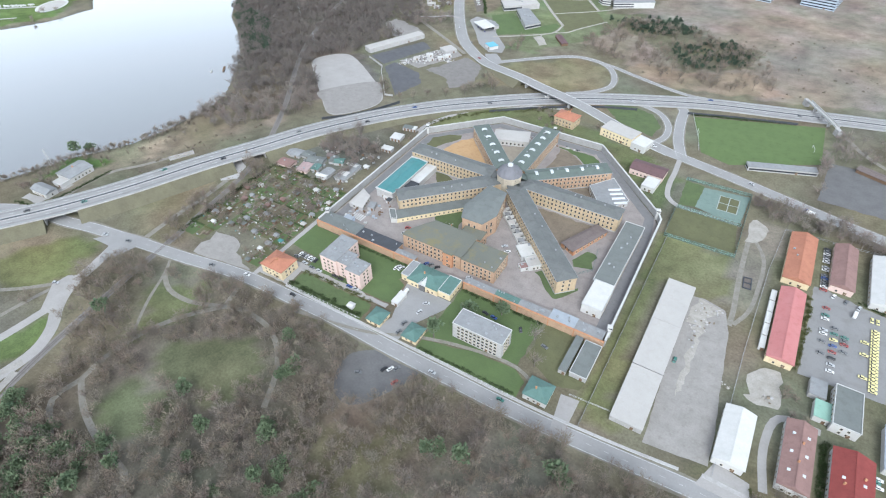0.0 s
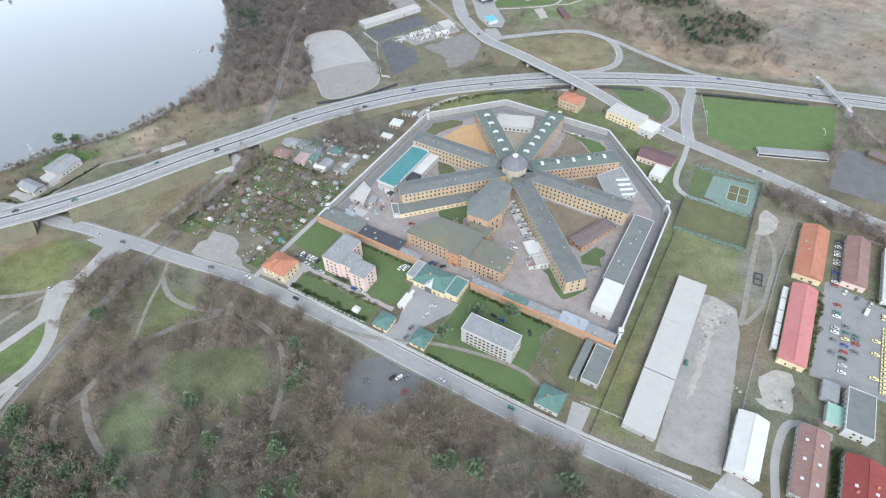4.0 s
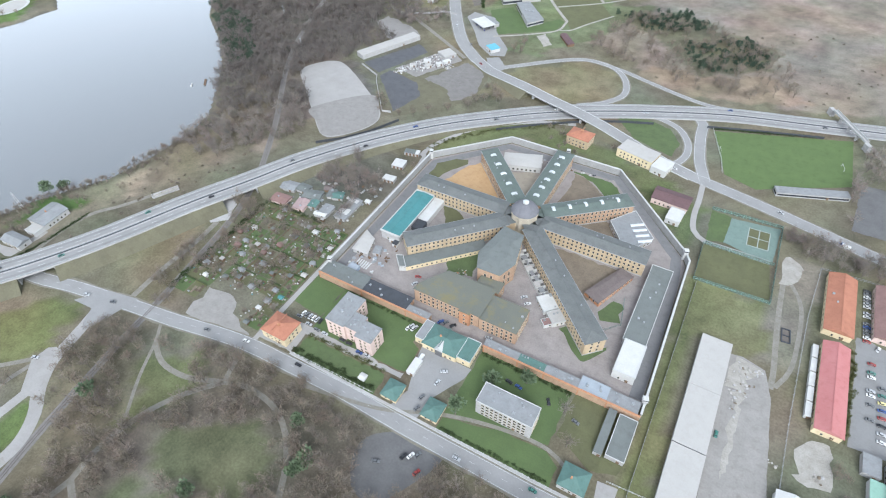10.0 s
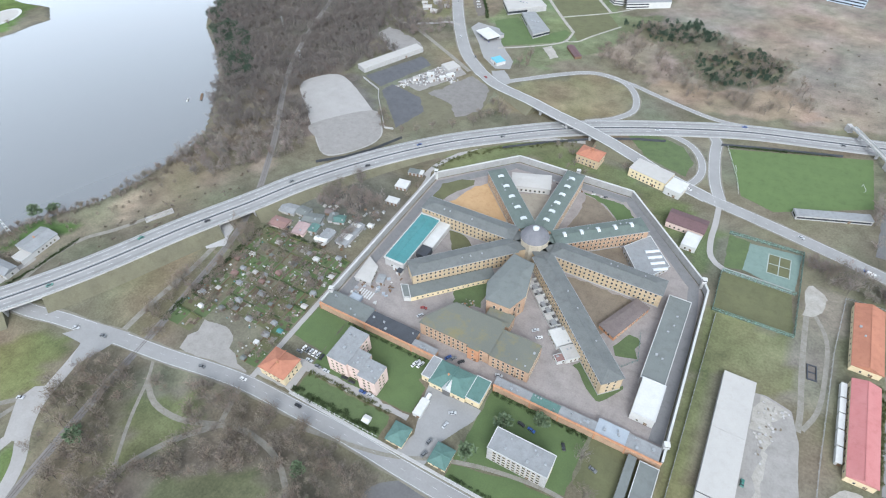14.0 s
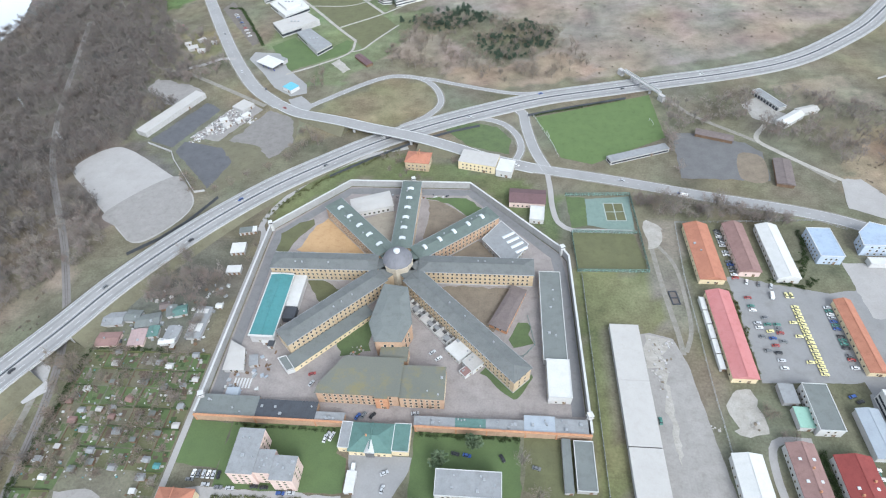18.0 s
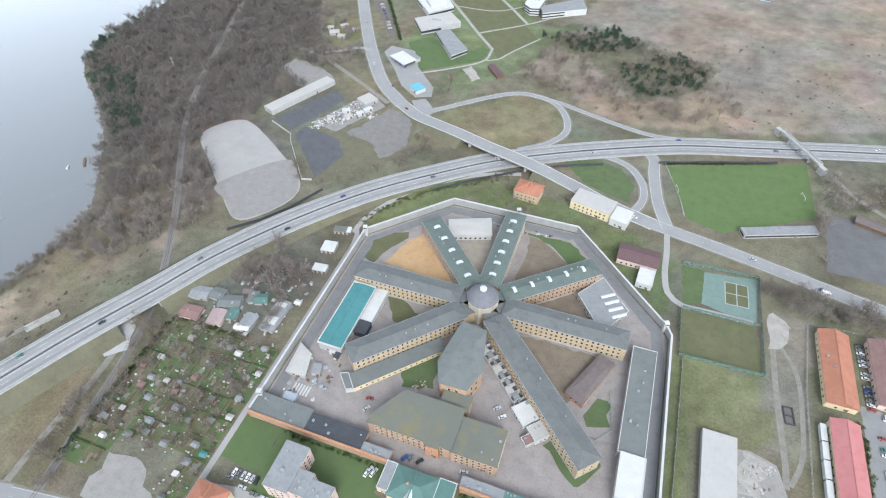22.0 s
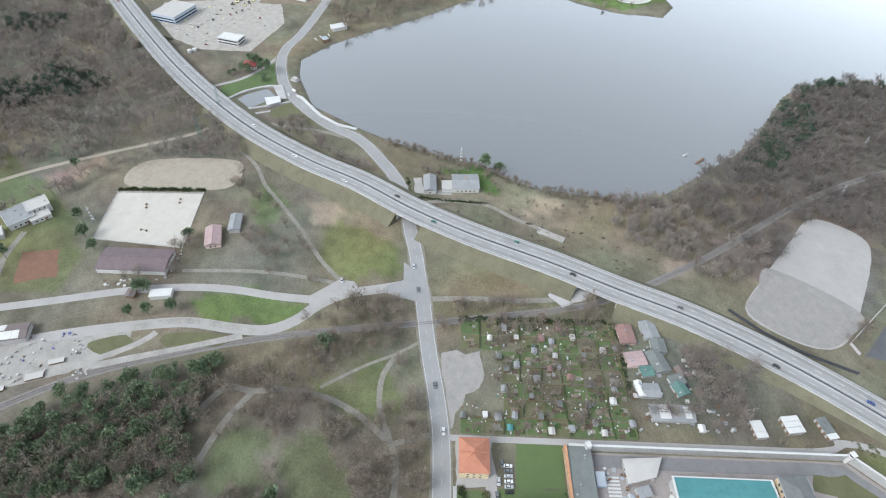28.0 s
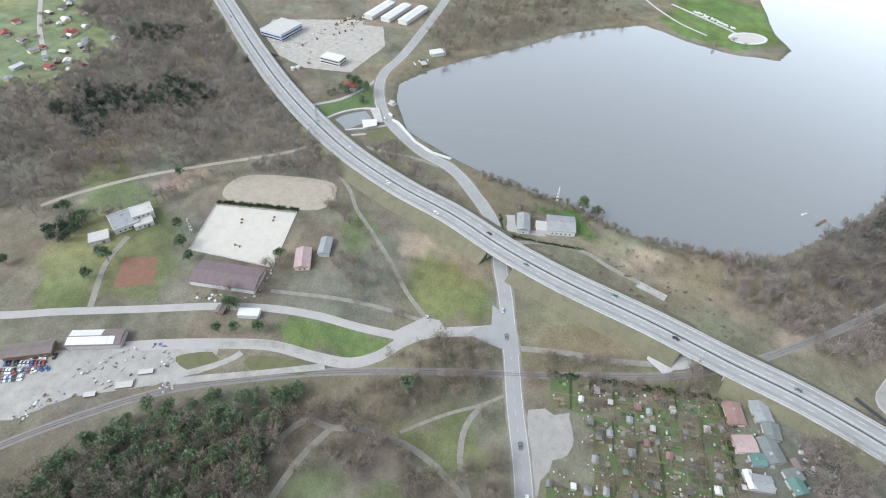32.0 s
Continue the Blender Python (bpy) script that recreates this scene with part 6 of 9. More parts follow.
# ---- yard hall and depots beside the pitch ----
house("long_shed", "long pale shed with a corrugated roof", "shed", -374, 506, 72, 12, 4.5, "grey_wall", "pale_roof", "flat", rz=66, trim=False)
house("shed", "pale flat shed in the rubble yard", "shed", -311, 519, 14, 14, 3.4, "grey_wall", "pale_roof", "flat", rz=60, trim=False)

# ---- riding stables and lakeside houses ----
house("stable", "long stable with a brown-purple roof", "stable", -352.5, -54, 19, 44, 4.2, "white_wall", "dusk_roof", "gable", 2.0, rz=0.5)
house("stable_house", "small house with a pinkish roof", "house", -378, -11.5, 18, 10, 3.6, "pink_wall", "rose_roof", "gable", 1.8, rz=15, rows=1)
house("stable_house", "grey shed beside the stables", "shed", -392.5, -0.5, 16, 7.5, 3.4, "grey_wall", "grey_roof", "gable", 1.4, rz=8)
house("villa", "flat grey-roofed house at a wood's edge", "house", -389.5, -152, 17, 19, 4.4, "white_wall", "grey_roof", "flat", rz=137, rows=1, vents=3)
house("villa", "two-storey wing with a pale roof and white fascia", "house", -399.8, -143.2, 14.5, 12.5, 6.0, "white_wall", "pale_roof", "flat", rz=133, rows=2, vents=1)
house("villa", "low pale wing of a house with a terrace", "house", -391, -137.5, 13, 8, 3.4, "white_wall", "pale_roof", "flat", rz=133, rows=1, trim=False)
house("shed", "pale-roofed outbuilding at a wood's edge", "shed", -370.5, -159, 13, 10.5, 3.4, "grey_wall", "pale_roof", "flat", rz=125, trim=False)
house("shed", "white shed standing beside the lane", "shed", -326.5, -28, 6, 13, 3, "white_wall", "white_roof", "flat", rz=8, trim=False)
depot = house("depot_hall", "depot hall with a patched white and brown roof", "hall", -290.5, -107.5, 11, 31, 4.2, "grey_wall", "brown_roof", "gable", 1.2, rz=13)
for x0, x1, y0, y1 in ((-5.4, -0.3, -15, 3.5), (0.3, 5.4, -15.2, 8.0), (0.3, 5.4, 8.2, 12)):
    bm = box(x0, x1, y0, y1, 4.2, 4.32)
    for v in bm.verts:
        v.co.z += 1.2 * (1 - abs(v.co.x) / 6.0)
    part("roof_sheet", bm, M["white_roof"], depot, "bright white roof sheet")
house("depot_hall", "brown-roofed shed of a depot", "hall", -276, -140, 9, 26, 4, "timber", "brown_roof", "gable", 1.2, rz=20)
house("lake_house", "white lakeside house with a grey roof", "house", -445, 135, 18, 9, 4.2, "white_wall", "grey_roof", "gable", 1.8, rz=4, rows=1)
house("lake_house", "grey-roofed house on the lake shore", "house", -448, 162.5, 17, 20, 4.6, "white_wall", "grey_roof", "gable", 2.2, rz=4, rows=1, chimneys=1)
house("lake_house", "white annex of a lakeside house", "house", -444, 149, 10, 9, 3.2, "white_wall", "pale_roof", "flat", rz=4)
house("red_house", "small house with a red roof", "house", -618, -50, 11, 13, 4, "white_wall", "red_tile", "hip", 2.2, rows=1)
house("industrial_hall", "white and blue industrial building", "hall", -726, -164, 38, 30, 8, "blue_wall", "pale_roof", "flat", rows=2, rz=-18, bands=True)
house("industrial_hall", "white office with window bands", "office", -669, -84, 14, 24, 6, "white_wall", "white_roof", "flat", rows=2, rz=-15, bands=True)
for i in range(3):
    house("industrial_shed", "white sheet-metal shed in a row", "shed", -812 + i * 3, -70 + i * 22, 52, 12, 5, "white_wall", "white_roof", "gable", 1.4, rz=-18, group="sheet-metal sheds")
house("boat_house", "white boat house by the shore", "house", -712, 22, 10, 16, 4, "white_wall", "white_roof", "gable", 1.4, rz=30)
house("boat_house", "small boat hut on the shore", "hut", -682, 12, 8, 6, 3, "timber", "blue_roof", "flat", rz=30, trim=False)
ruin = thing("foundation", "open concrete foundation walls of a demolished shed", "ruin", pose(-396, 224, 0, 0, 0, 62))
part("floor", box(-10, 10, -2.2, 2.2, 0, 0.2), M["gravel"], ruin)
for a in ((-10, 10, -2.4, -2.1), (-10, 10, 2.1, 2.4), (-10, -9.7, -2.1, 2.1), (9.7, 10, -2.1, 2.1)):
    part("wall", box(*a, 0, 1.3), M["concrete"], ruin)
weir = thing("weir", "concrete weir and sluice at the lake's outflow", "weir", kind="structure")
for line, hh in ((smooth_line([(-551, -60), (-556, -55.5), (-569, -45.5), (-577, -35), (-582, -24), (-583, -16)], 3), 1.4), (smooth_line([(-536, -44), (-540, -37), (-544, -27), (-551, -9), (-557, 2)], 3), 1.2), (smooth_line([(-530, -41), (-533, -30), (-540, -12)], 3), 0.8)):
    ribbon("sluice_wall", line, 1.1, -1.1, hh, M["concrete"], weir, hh + 0.5)
for poly, z0, z1, mat, nm in (([(-557, -20), (-561, -9), (-553, -6), (-546, -16)], -0.3, 3.0, "white_wall", "sluice_house"), ([(-558, -21), (-562, -8), (-552, -5), (-545, -16)], 3.0, 3.3, "white_roof", "house_roof"), ([(-583, -20), (-586, -12), (-562, -2), (-560, -8)], 0.3, 1.0, "concrete", "footbridge")):
    v, f = prism(poly, z0, z1)
    link_mesh(nm, v, f, M[mat], weir)
v, f = prism([(-553, -50), (-567, -41), (-579, -24), (-566, -13), (-556, -21), (-546, -30), (-541, -38)], -0.3, 0.08)
link_mesh("basin_water", v, f, water, weir)
tagged(link_mesh("shore_wall", *prism([(-569, 6), (-566, 12), (-538, 34), (-525, 51), (-519, 69), (-517, 68), (-522.5, 50), (-536, 32.5), (-564, 10), (-567, 5)], -2.5, 1.1), M["kerb"]), "low white wall between road and lake", "wall", kind="structure")
dock = thing("dock", "small concrete dock on the lake shore", "dock", pose(-597, -2, 0, 0, 0, 60))
part("deck", box(-4, 4, -3, 3, -0.2, 0.5), M["concrete"], dock)
part("shelter", box(-2.5, 2.5, -2, 2, 0.5, 2.6), M["grey_wall"], dock)
road("road", [(-646, -27), (-618, -38), (-595, -53), (-582, -71), (-570, -90)], 4, "narrow pale lane below the motorway", "asphalt_pale", 0.09, False, False)
road("path", [(-530, -40), (-521, -9), (-517, 14), (-514, 36), (-506, 60)], 3.4, "pale path between motorway and lake road", "path", 0.09, False, False)
patch("weir_lawn", [(-583, -66), (-596, -50), (-616, -37), (-640, -27), (-612, -24), (-590, -20), (-578, -30), (-568, -44), (-556, -54), (-566, -70)], 0.06, M["lawn"], "green lawn beside the weir", "lawn", rough=1.2, seed=91)
patch("weir_lawn", [(-552, -4), (-562, 2), (-548, 14), (-530, 32), (-524, 30), (-527, 10), (-533, -10), (-541, -14)], 0.06, M["grass_dull"], "grass bank beside the weir", "lawn", rough=1.2, seed=92)
for x, y in ((-642, -119), (-645, -115)):
    tank = thing("tank", "round white storage tank", "tank", pose(x, y, 0), "storage tanks")
    bm = bmesh.new()
    bmesh.ops.create_cone(bm, cap_ends=True, segments=16, radius1=2.2, radius2=2.2, depth=3.2, matrix=Matrix.Translation((0, 0, 1.5)))
    part("shell", bm, M["trim"], tank)
    bm = bmesh.new()
    bmesh.ops.create_cone(bm, cap_ends=True, segments=16, radius1=2.3, radius2=0.3, depth=0.7, matrix=Matrix.Translation((0, 0, 3.45)))
    part("lid", bm, M["white_roof"], tank)
# walls and small houses in the north and east
for name, pts, hh, mat, label in (("works_wall", [(274, 579), (316, 600), (395, 614), (408, 598)], 1.6, "concrete", "pale boundary wall of a works"), ("roadside_wall", [(211, 407), (227, 392), (259, 346)], 1.4, "concrete", "pale wall beside the main road"), ("yard_wall", [(-378, 462), (-352, 450), (-346, 440), (-312, 399), (-304, 401)], 1.8, "grey_wall", "grey wall round a cinder yard")):
    ob = thing(name, label, "wall", kind="structure")
    for a, b2 in zip(pts[:-1], pts[1:]):
        d = np.subtract(b2, a) / np.linalg.norm(np.subtract(b2, a))
        q = np.array([-d[1], d[0]]) * 0.28
        v, f = prism([tuple(a - q), tuple(b2 - q), tuple(b2 + q), tuple(a + q)], -0.3, hh)
        link_mesh("wall_length", v, f, M[mat], ob)
for x, y, lx, ly, rz in ((-405, 633, 10, 8, 30), (-393, 627, 7, 6, 10), (-402, 651, 8, 5, 50), (-386, 646, 5, 4, 0), (-414, 642, 6, 5, 20)):
    house("hut", "small pale hut in a clearing of bare trees", "hut", x, y, lx, ly, 2.8, "grey_wall", "pale_roof", "gable", 0.9, rz=rz, trim=False)
for x, y, lx, ly, rz, rf in ((-322, 497, 7, 5, 30, "white_roof"), (-316, 489, 6, 5, 60, "pale_roof"), (-308, 497, 6, 4, 60, "white_roof"), (-304, 505, 8, 4, 60, "white_roof"), (-330, 483, 6, 4, 20, "pale_roof")):
    house("site_hut", "pale site hut among building rubble", "hut", x, y, lx, ly, 2.6, "white_wall", rf, "flat", rz=rz, trim=False)
house("shed", "long shed with a dark reddish roof below the campus", "shed", -213, 607, 7, 24, 3.0, "timber", "plum_roof", "gable", 1.2, rz=40, trim=False)
house("shed", "rusty brown shed beside the lane", "shed", -326, -46.5, 5.5, 5, 2.4, "timber", "brown_roof", "gable", 0.8, trim=False)



# ---- trees ----
def tube(p, q, r0, r1, seg=5):
    p, q = np.array(p, float), np.array(q, float)
    d = (q - p) / np.linalg.norm(q - p)
    u = np.cross(d, (0.3, 0.9, 0.2))
    u /= np.linalg.norm(u)
    w = np.cross(d, u)
    a = np.linspace(0, 2 * np.pi, seg, endpoint=False)
    ring = np.cos(a)[:, None] * u + np.sin(a)[:, None] * w
    v = np.vstack([p + ring * r0, q + ring * r1])
    return v, [(i, (i + 1) % seg, seg + (i + 1) % seg, seg + i) for i in range(seg)]


def bare_tree_arrays(seed, height=11.0, spread=4.2, twigs=260, thick=0.11, seg=5, limbs=8):
    """Trunk with limbs, and the twigs of a leafless crown as slivers."""
    r = np.random.RandomState(seed)
    tv, tf = [], []
    def add(p, q, a, b):
        v, f = tube(p, q, a, b, seg)
        k = sum(len(x) for x in tv)
        tv.append(v)
        tf.extend([tuple(i + k for i in g) for g in f])
    fork = height * 0.34
    add((0, 0, -0.3), (r.normal(0, 0.15), r.normal(0, 0.15), fork), 0.26, 0.2)
    tips = []
    for i in range(limbs):
        a = i * 2.4 + r.uniform(-0.4, 0.4)
        rad = spread * r.uniform(0.35, 0.95)
        tip = np.array([math.cos(a) * rad, math.sin(a) * rad, height * r.uniform(0.62, 1.0) - 0.25 * rad])
        mid = np.array([tip[0] * 0.35, tip[1] * 0.35, fork + (tip[2] - fork) * 0.45])
        add((0, 0, fork * r.uniform(0.7, 1)), mid, 0.13, 0.09)
        add(mid, tip, 0.09, 0.03)
        tips += [mid, tip, (mid + tip) / 2]
    cv, cf = [], []
    for i in range(twigs):
        base = tips[r.randint(len(tips))] + r.normal(0, 0.85, 3)
        d = base - np.array([0, 0, fork * 0.8])
        d = d / (np.linalg.norm(d) + 1e-6) + r.normal(0, 0.55, 3)
        d /= np.linalg.norm(d)
        ln = r.uniform(0.8, 2.1)
        side = np.cross(d, r.normal(0, 1, 3))
        side *= thick / (np.linalg.norm(side) + 1e-6)
        k = len(cv)
        cv += [base - side, base + side, base + d * ln]
        cf.append((k, k + 1, k + 2))
    return (np.vstack(tv), tf), (np.array(cv), cf)


def conifer_arrays(seed, height=10.0, spread=3.2, tufts=240):
    """A broad pine: a trunk and an uneven crown of needle tufts in a few clumps."""
    r = np.random.RandomState(seed)
    trunk = tube((0, 0, -0.3), (0, 0, height * 0.85), 0.24, 0.06, 4)
    clumps = [(np.array([r.normal(0, spread * 0.3), r.normal(0, spread * 0.3), height * r.uniform(0.45, 0.88)]), spread * r.uniform(0.45, 0.7)) for _ in range(8)]
    cv, cf = [], []
    for i in range(tufts):
        c, rad = clumps[r.randint(len(clumps))]
        d = r.normal(0, 1, 3)
        d /= np.linalg.norm(d)
        base = c + d * rad * np.array([1, 1, 0.7]) * r.uniform(0.55, 1.05)
        side = np.cross(d, r.normal(0, 1, 3))
        side *= r.uniform(0.36, 0.66) / (np.linalg.norm(side) + 1e-6)
        tip = base + d * r.uniform(0.5, 1.0) + np.array([0, 0, 0.15])
        k = len(cv)
        cv += [base - side, base + side, tip]
        cf.append((k, k + 1, k + 2))
    return (trunk[0], trunk[1]), (np.array(cv), cf)


def bush_arrays(seed, size=1.6, n=90):
    r = np.random.RandomState(seed)
    cv, cf = [], []
    for i in range(n):
        d = r.normal(0, 1, 3)
        d[2] = abs(d[2]) * 0.8
        d /= np.linalg.norm(d)
        base = d * size * r.uniform(0.2, 0.8)
        side = np.cross(d, r.normal(0, 1, 3))
        side *= 0.12 / (np.linalg.norm(side) + 1e-6)
        k = len(cv)
        cv += [base - side, base + side, base + d * size * 0.6]
        cf.append((k, k + 1, k + 2))
    return np.array(cv), cf


def mesh_of(name, v, f, mat):
    me = bpy.data.meshes.new(name)
    me.from_pydata(np.asarray(v).tolist(), [], f)
    me.materials.append(mat)
    return me


def joined(name, spots, kinds, mats, label, category):
    """Many plants as one mesh: spots are rows of x, y, z, scale, turn."""
    vs, fs, ms, k = [], [], [], 0
    r = np.random.RandomState(len(spots))
    packs = []
    for (tv, tf), (cv, cf) in kinds:
        tri = [(g[0], g[1], g[2]) for g in tf] + [(g[0], g[2], g[3]) for g in tf]
        packs.append((np.vstack([tv, cv]), np.array(tri + [tuple(i + len(tv) for i in g) for g in cf]), np.r_[np.zeros(len(tri), int), np.ones(len(cf), int)]))
    for x, y, z, s, a in spots:
        v, f, m = packs[r.randint(len(packs))]
        c, q = math.cos(a), math.sin(a)
        vs.append(np.c_[(v[:, 0] * c - v[:, 1] * q) * s + x, (v[:, 0] * q + v[:, 1] * c) * s + y, v[:, 2] * s * r.uniform(0.85, 1.15) + z])
        fs.append(f + k)
        ms.append(m)
        k += len(v)
    v, f, m = np.vstack(vs), np.vstack(fs), np.concatenate(ms)
    me = bpy.data.meshes.new(name)
    me.vertices.add(len(v))
    me.vertices.foreach_set("co", v.ravel())
    me.loops.add(f.size)
    me.loops.foreach_set("vertex_index", f.ravel().astype(np.int32))
    me.polygons.add(len(f))
    me.polygons.foreach_set("loop_start", np.arange(0, f.size, 3, dtype=np.int32))
    me.polygons.foreach_set("material_index", m.astype(np.int32))
    for mat in mats:
        me.materials.append(M[mat])
    me.update()
    me.validate()
    return tagged(new(name, me), label, category, kind="stuff")


ROADS_CLEAR = [np.array(c) for c in (HWY[:, :2], rail[:, :2])]
KEEP_OUT = [a[1] for a in AREAS] + [[(-318, 256), (-266, 256), (-262, 290), (-320, 286)], [(-284, 326), (-246, 308), (-243, 364), (-286, 350)], [(-366, 119), (-351, 139), (-326, 143), (-331, 122), (-334, 98), (-348, 100), (-352, 118)]]


def scatter(poly, spacing, seed, scale=(0.7, 1.25), holes=(), clear=7.0, path_clear=True):
    """Spots in a polygon, kept off roads, yards and water."""
    r = np.random.RandomState(seed)
    p = np.array(poly, float)
    (x0, y0), (x1, y1) = p.min(0), p.max(0)
    n = int((x1 - x0) * (y1 - y0) / spacing**2)
    x, y = r.uniform(x0, x1, n), r.uniform(y0, y1, n)
    ok = inside(x, y, poly) & ~inside(x, y, LAKE)
    for h in list(holes) + KEEP_OUT + FOOTPRINTS:
        ok &= ~inside(x, y, h)
    for line, c in [(HWY, 15)] + [(rail, 5)] + ROADLINES:
        d = np.full(n, 1e9)
        for q in line[::2]:
            d = np.minimum(d, np.hypot(x - q[0], y - q[1]))
        ok &= d > c
    x, y = x[ok], y[ok]
    z = ground_height(x, y)
    return [(a, b, c, r.uniform(*scale), r.uniform(0, 6.3)) for a, b, c in zip(x, y, z)]


CLEARINGS = [COVER[i][0] for i in range(15, 20)] + [[(-262, 130), (-246, 108), (-262, 78), (-284, 96), (-286, 120)]]
BARE = [bare_tree_arrays(i, h, s, n, t, 3, 5) for i, (h, s, n, t) in enumerate(((9, 3.8, 230, 0.12), (11, 4.4, 250, 0.13), (8, 3.4, 210, 0.12), (12, 4.2, 240, 0.13)))]
FAR_BARE = [bare_tree_arrays(20 + i, h, s, n, t, 3, 3) for i, (h, s, n, t) in enumerate(((10, 4.2, 130, 0.19), (12, 4.6, 140, 0.2), (9, 3.8, 120, 0.19), (13, 4.4, 135, 0.2)))]
CONIF = [conifer_arrays(i, h, s, 300) for i, (h, s) in enumerate(((10, 3.8), (8, 3.3), (11, 4.0), (9, 3.6)))]
GARDENS = [(-800, -520), (-540, -500), (-556, -335), (-600, -330), (-665, -325), (-700, -395)]
VALLEY_STRIP = [(-392, -228), (-414, -212), (-443, -176), (-469, -132), (-502, -70), (-490, -58), (-450, -122), (-424, -138), (-392, -172)]
WOODS = [
    ("lakeside_wood", [(-436, 318), (-404, 345), (-378, 380), (-405, 405), (-426, 432), (-400, 460), (-396, 478), (-372, 545), (-400, 600), (-440, 660), (-512, 800), (-620, 860), (-640, 700), (-640, 540), (-630, 505), (-552, 436), (-480, 360)], 5.6, "twigs_dark", "dense leafless wood on the lake shore", ()),
    ("shore_thicket", [(-500, 88), (-486, 120), (-462, 180), (-444, 210), (-432, 250), (-428, 290), (-446, 320), (-450, 290), (-452, 240), (-470, 190), (-486, 160), (-504, 110)], 3.2, "twigs_brown", "low bare thicket along the shore", ()),
    ("shore_thicket", [(-440, 276), (-398, 270), (-376, 305), (-352, 333), (-378, 378), (-404, 345), (-436, 318)], 5.6, "twigs", "leafless wood between track and lake", ()),
    ("shore_thicket", [(-440, 120), (-430, 200), (-405, 260), (-385, 330), (-440, 330), (-446, 250), (-470, 190), (-486, 150)], 9, "twigs_brown", "thin bare thicket along the shore", ([(-470, 125), (-425, 125), (-425, 180), (-460, 180)],)),
    ("valley_wood", [(-500, -40), (-560, -90), (-660, -140), (-760, -250), (-900, -420), (-400, -420), (-380, -180), (-440, -110), (-470, -20), (-490, 0)], 6.7, "twigs", "leafless wood filling the valley", (GARDENS, VALLEY_STRIP)),
    ("park_wood", [(-296, 60), (-298, 120), (-250, 140), (-200, 146), (-150, 146), (-96, 144), (-30, 146), (40, 146), (60, 60), (20, -60), (-120, -60), (-230, -20), (-262, 20)], 5.6, "twigs_brown", "leafless park wood", CLEARINGS),
    ("rail_scrub", [(-350, 128), (-318, 136), (-300, 120), (-296, 60), (-318, 62), (-330, 80)], 5.5, "twigs_brown", "bare scrub beside the railway", ()),
    ("rail_scrub", [(-324, 142), (-306, 150), (-318, 250), (-334, 240), (-330, 170)], 6, "twigs_brown", "bare scrub by the allotments", ()),
    ("roadside_trees", [(-296, 262), (-256, 262), (-250, 300), (-252, 330), (-272, 362), (-300, 325)], 6.0, "twigs", "bare trees below the motorway", ()),
    ("scrub", [(-250, 585), (-240, 540), (-300, 470), (-345, 420), (-300, 385), (-262, 420), (-215, 460), (-262, 500)], 11, "twigs_brown", "bare scrub between the roads", ()),
    ("scrub", [(28, 400), (28, 388), (50, 380), (125, 378), (140, 388), (80, 402)], 5.5, "twigs", "bare shrubs beside the main road", ()),
    ("scrub", [(60, 440), (70, 540), (100, 530), (180, 560), (260, 520), (280, 460), (200, 440), (150, 470), (140, 500), (84, 495), (66, 430)], 8, "twigs", "bare wood round the works", ()),
    ("scrub", [(-200, 600), (-60, 565), (20, 590), (-20, 690), (-160, 720)], 11, "twigs_brown", "bushes on the dry meadow", ()),
    ("scrub", [(-380, 545), (-345, 600), (-372, 650), (-430, 690), (-460, 660), (-410, 600)], 9, "twigs", "bare trees along the road", ()),
    ("scrub", [(-270, 30), (-262, -10), (-240, -50), (-190, -130), (-150, -100), (-220, 10)], 7, "twigs_brown", "bare trees above the railway", ()),
    ("scrub", [(-470, -30), (-430, 10), (-395, 45), (-360, 62), (-340, 70), (-345, 30), (-365, 10), (-405, 8), (-430, -10)], 10, "twigs_brown", "bare bushes by the stables", ()),
    ("scrub", [(-500, 40), (-460, 85), (-440, 100), (-460, 30), (-505, -20), (-530, 20)], 7, "twigs", "bare scrub between the roads", ()),
    ("scrub", [(-700, 30), (-780, 120), (-860, 240), (-950, 200), (-900, 30), (-760, 0)], 9, "twigs_brown", "bare trees on the north shore", ()),
]
for i, (nm, poly, sp, tw, label, holes) in enumerate(WOODS):
    spots = scatter(poly, sp, 100 + i, (0.3, 0.62) if "shore" in label and "thicket" in nm else (0.7, 1.25), holes=holes)
    if spots:
        joined(nm, spots, FAR_BARE if nm in ("lakeside_wood", "valley_wood") or "works" in label or "north shore" in label else BARE, ("bark", tw), label, "wood")
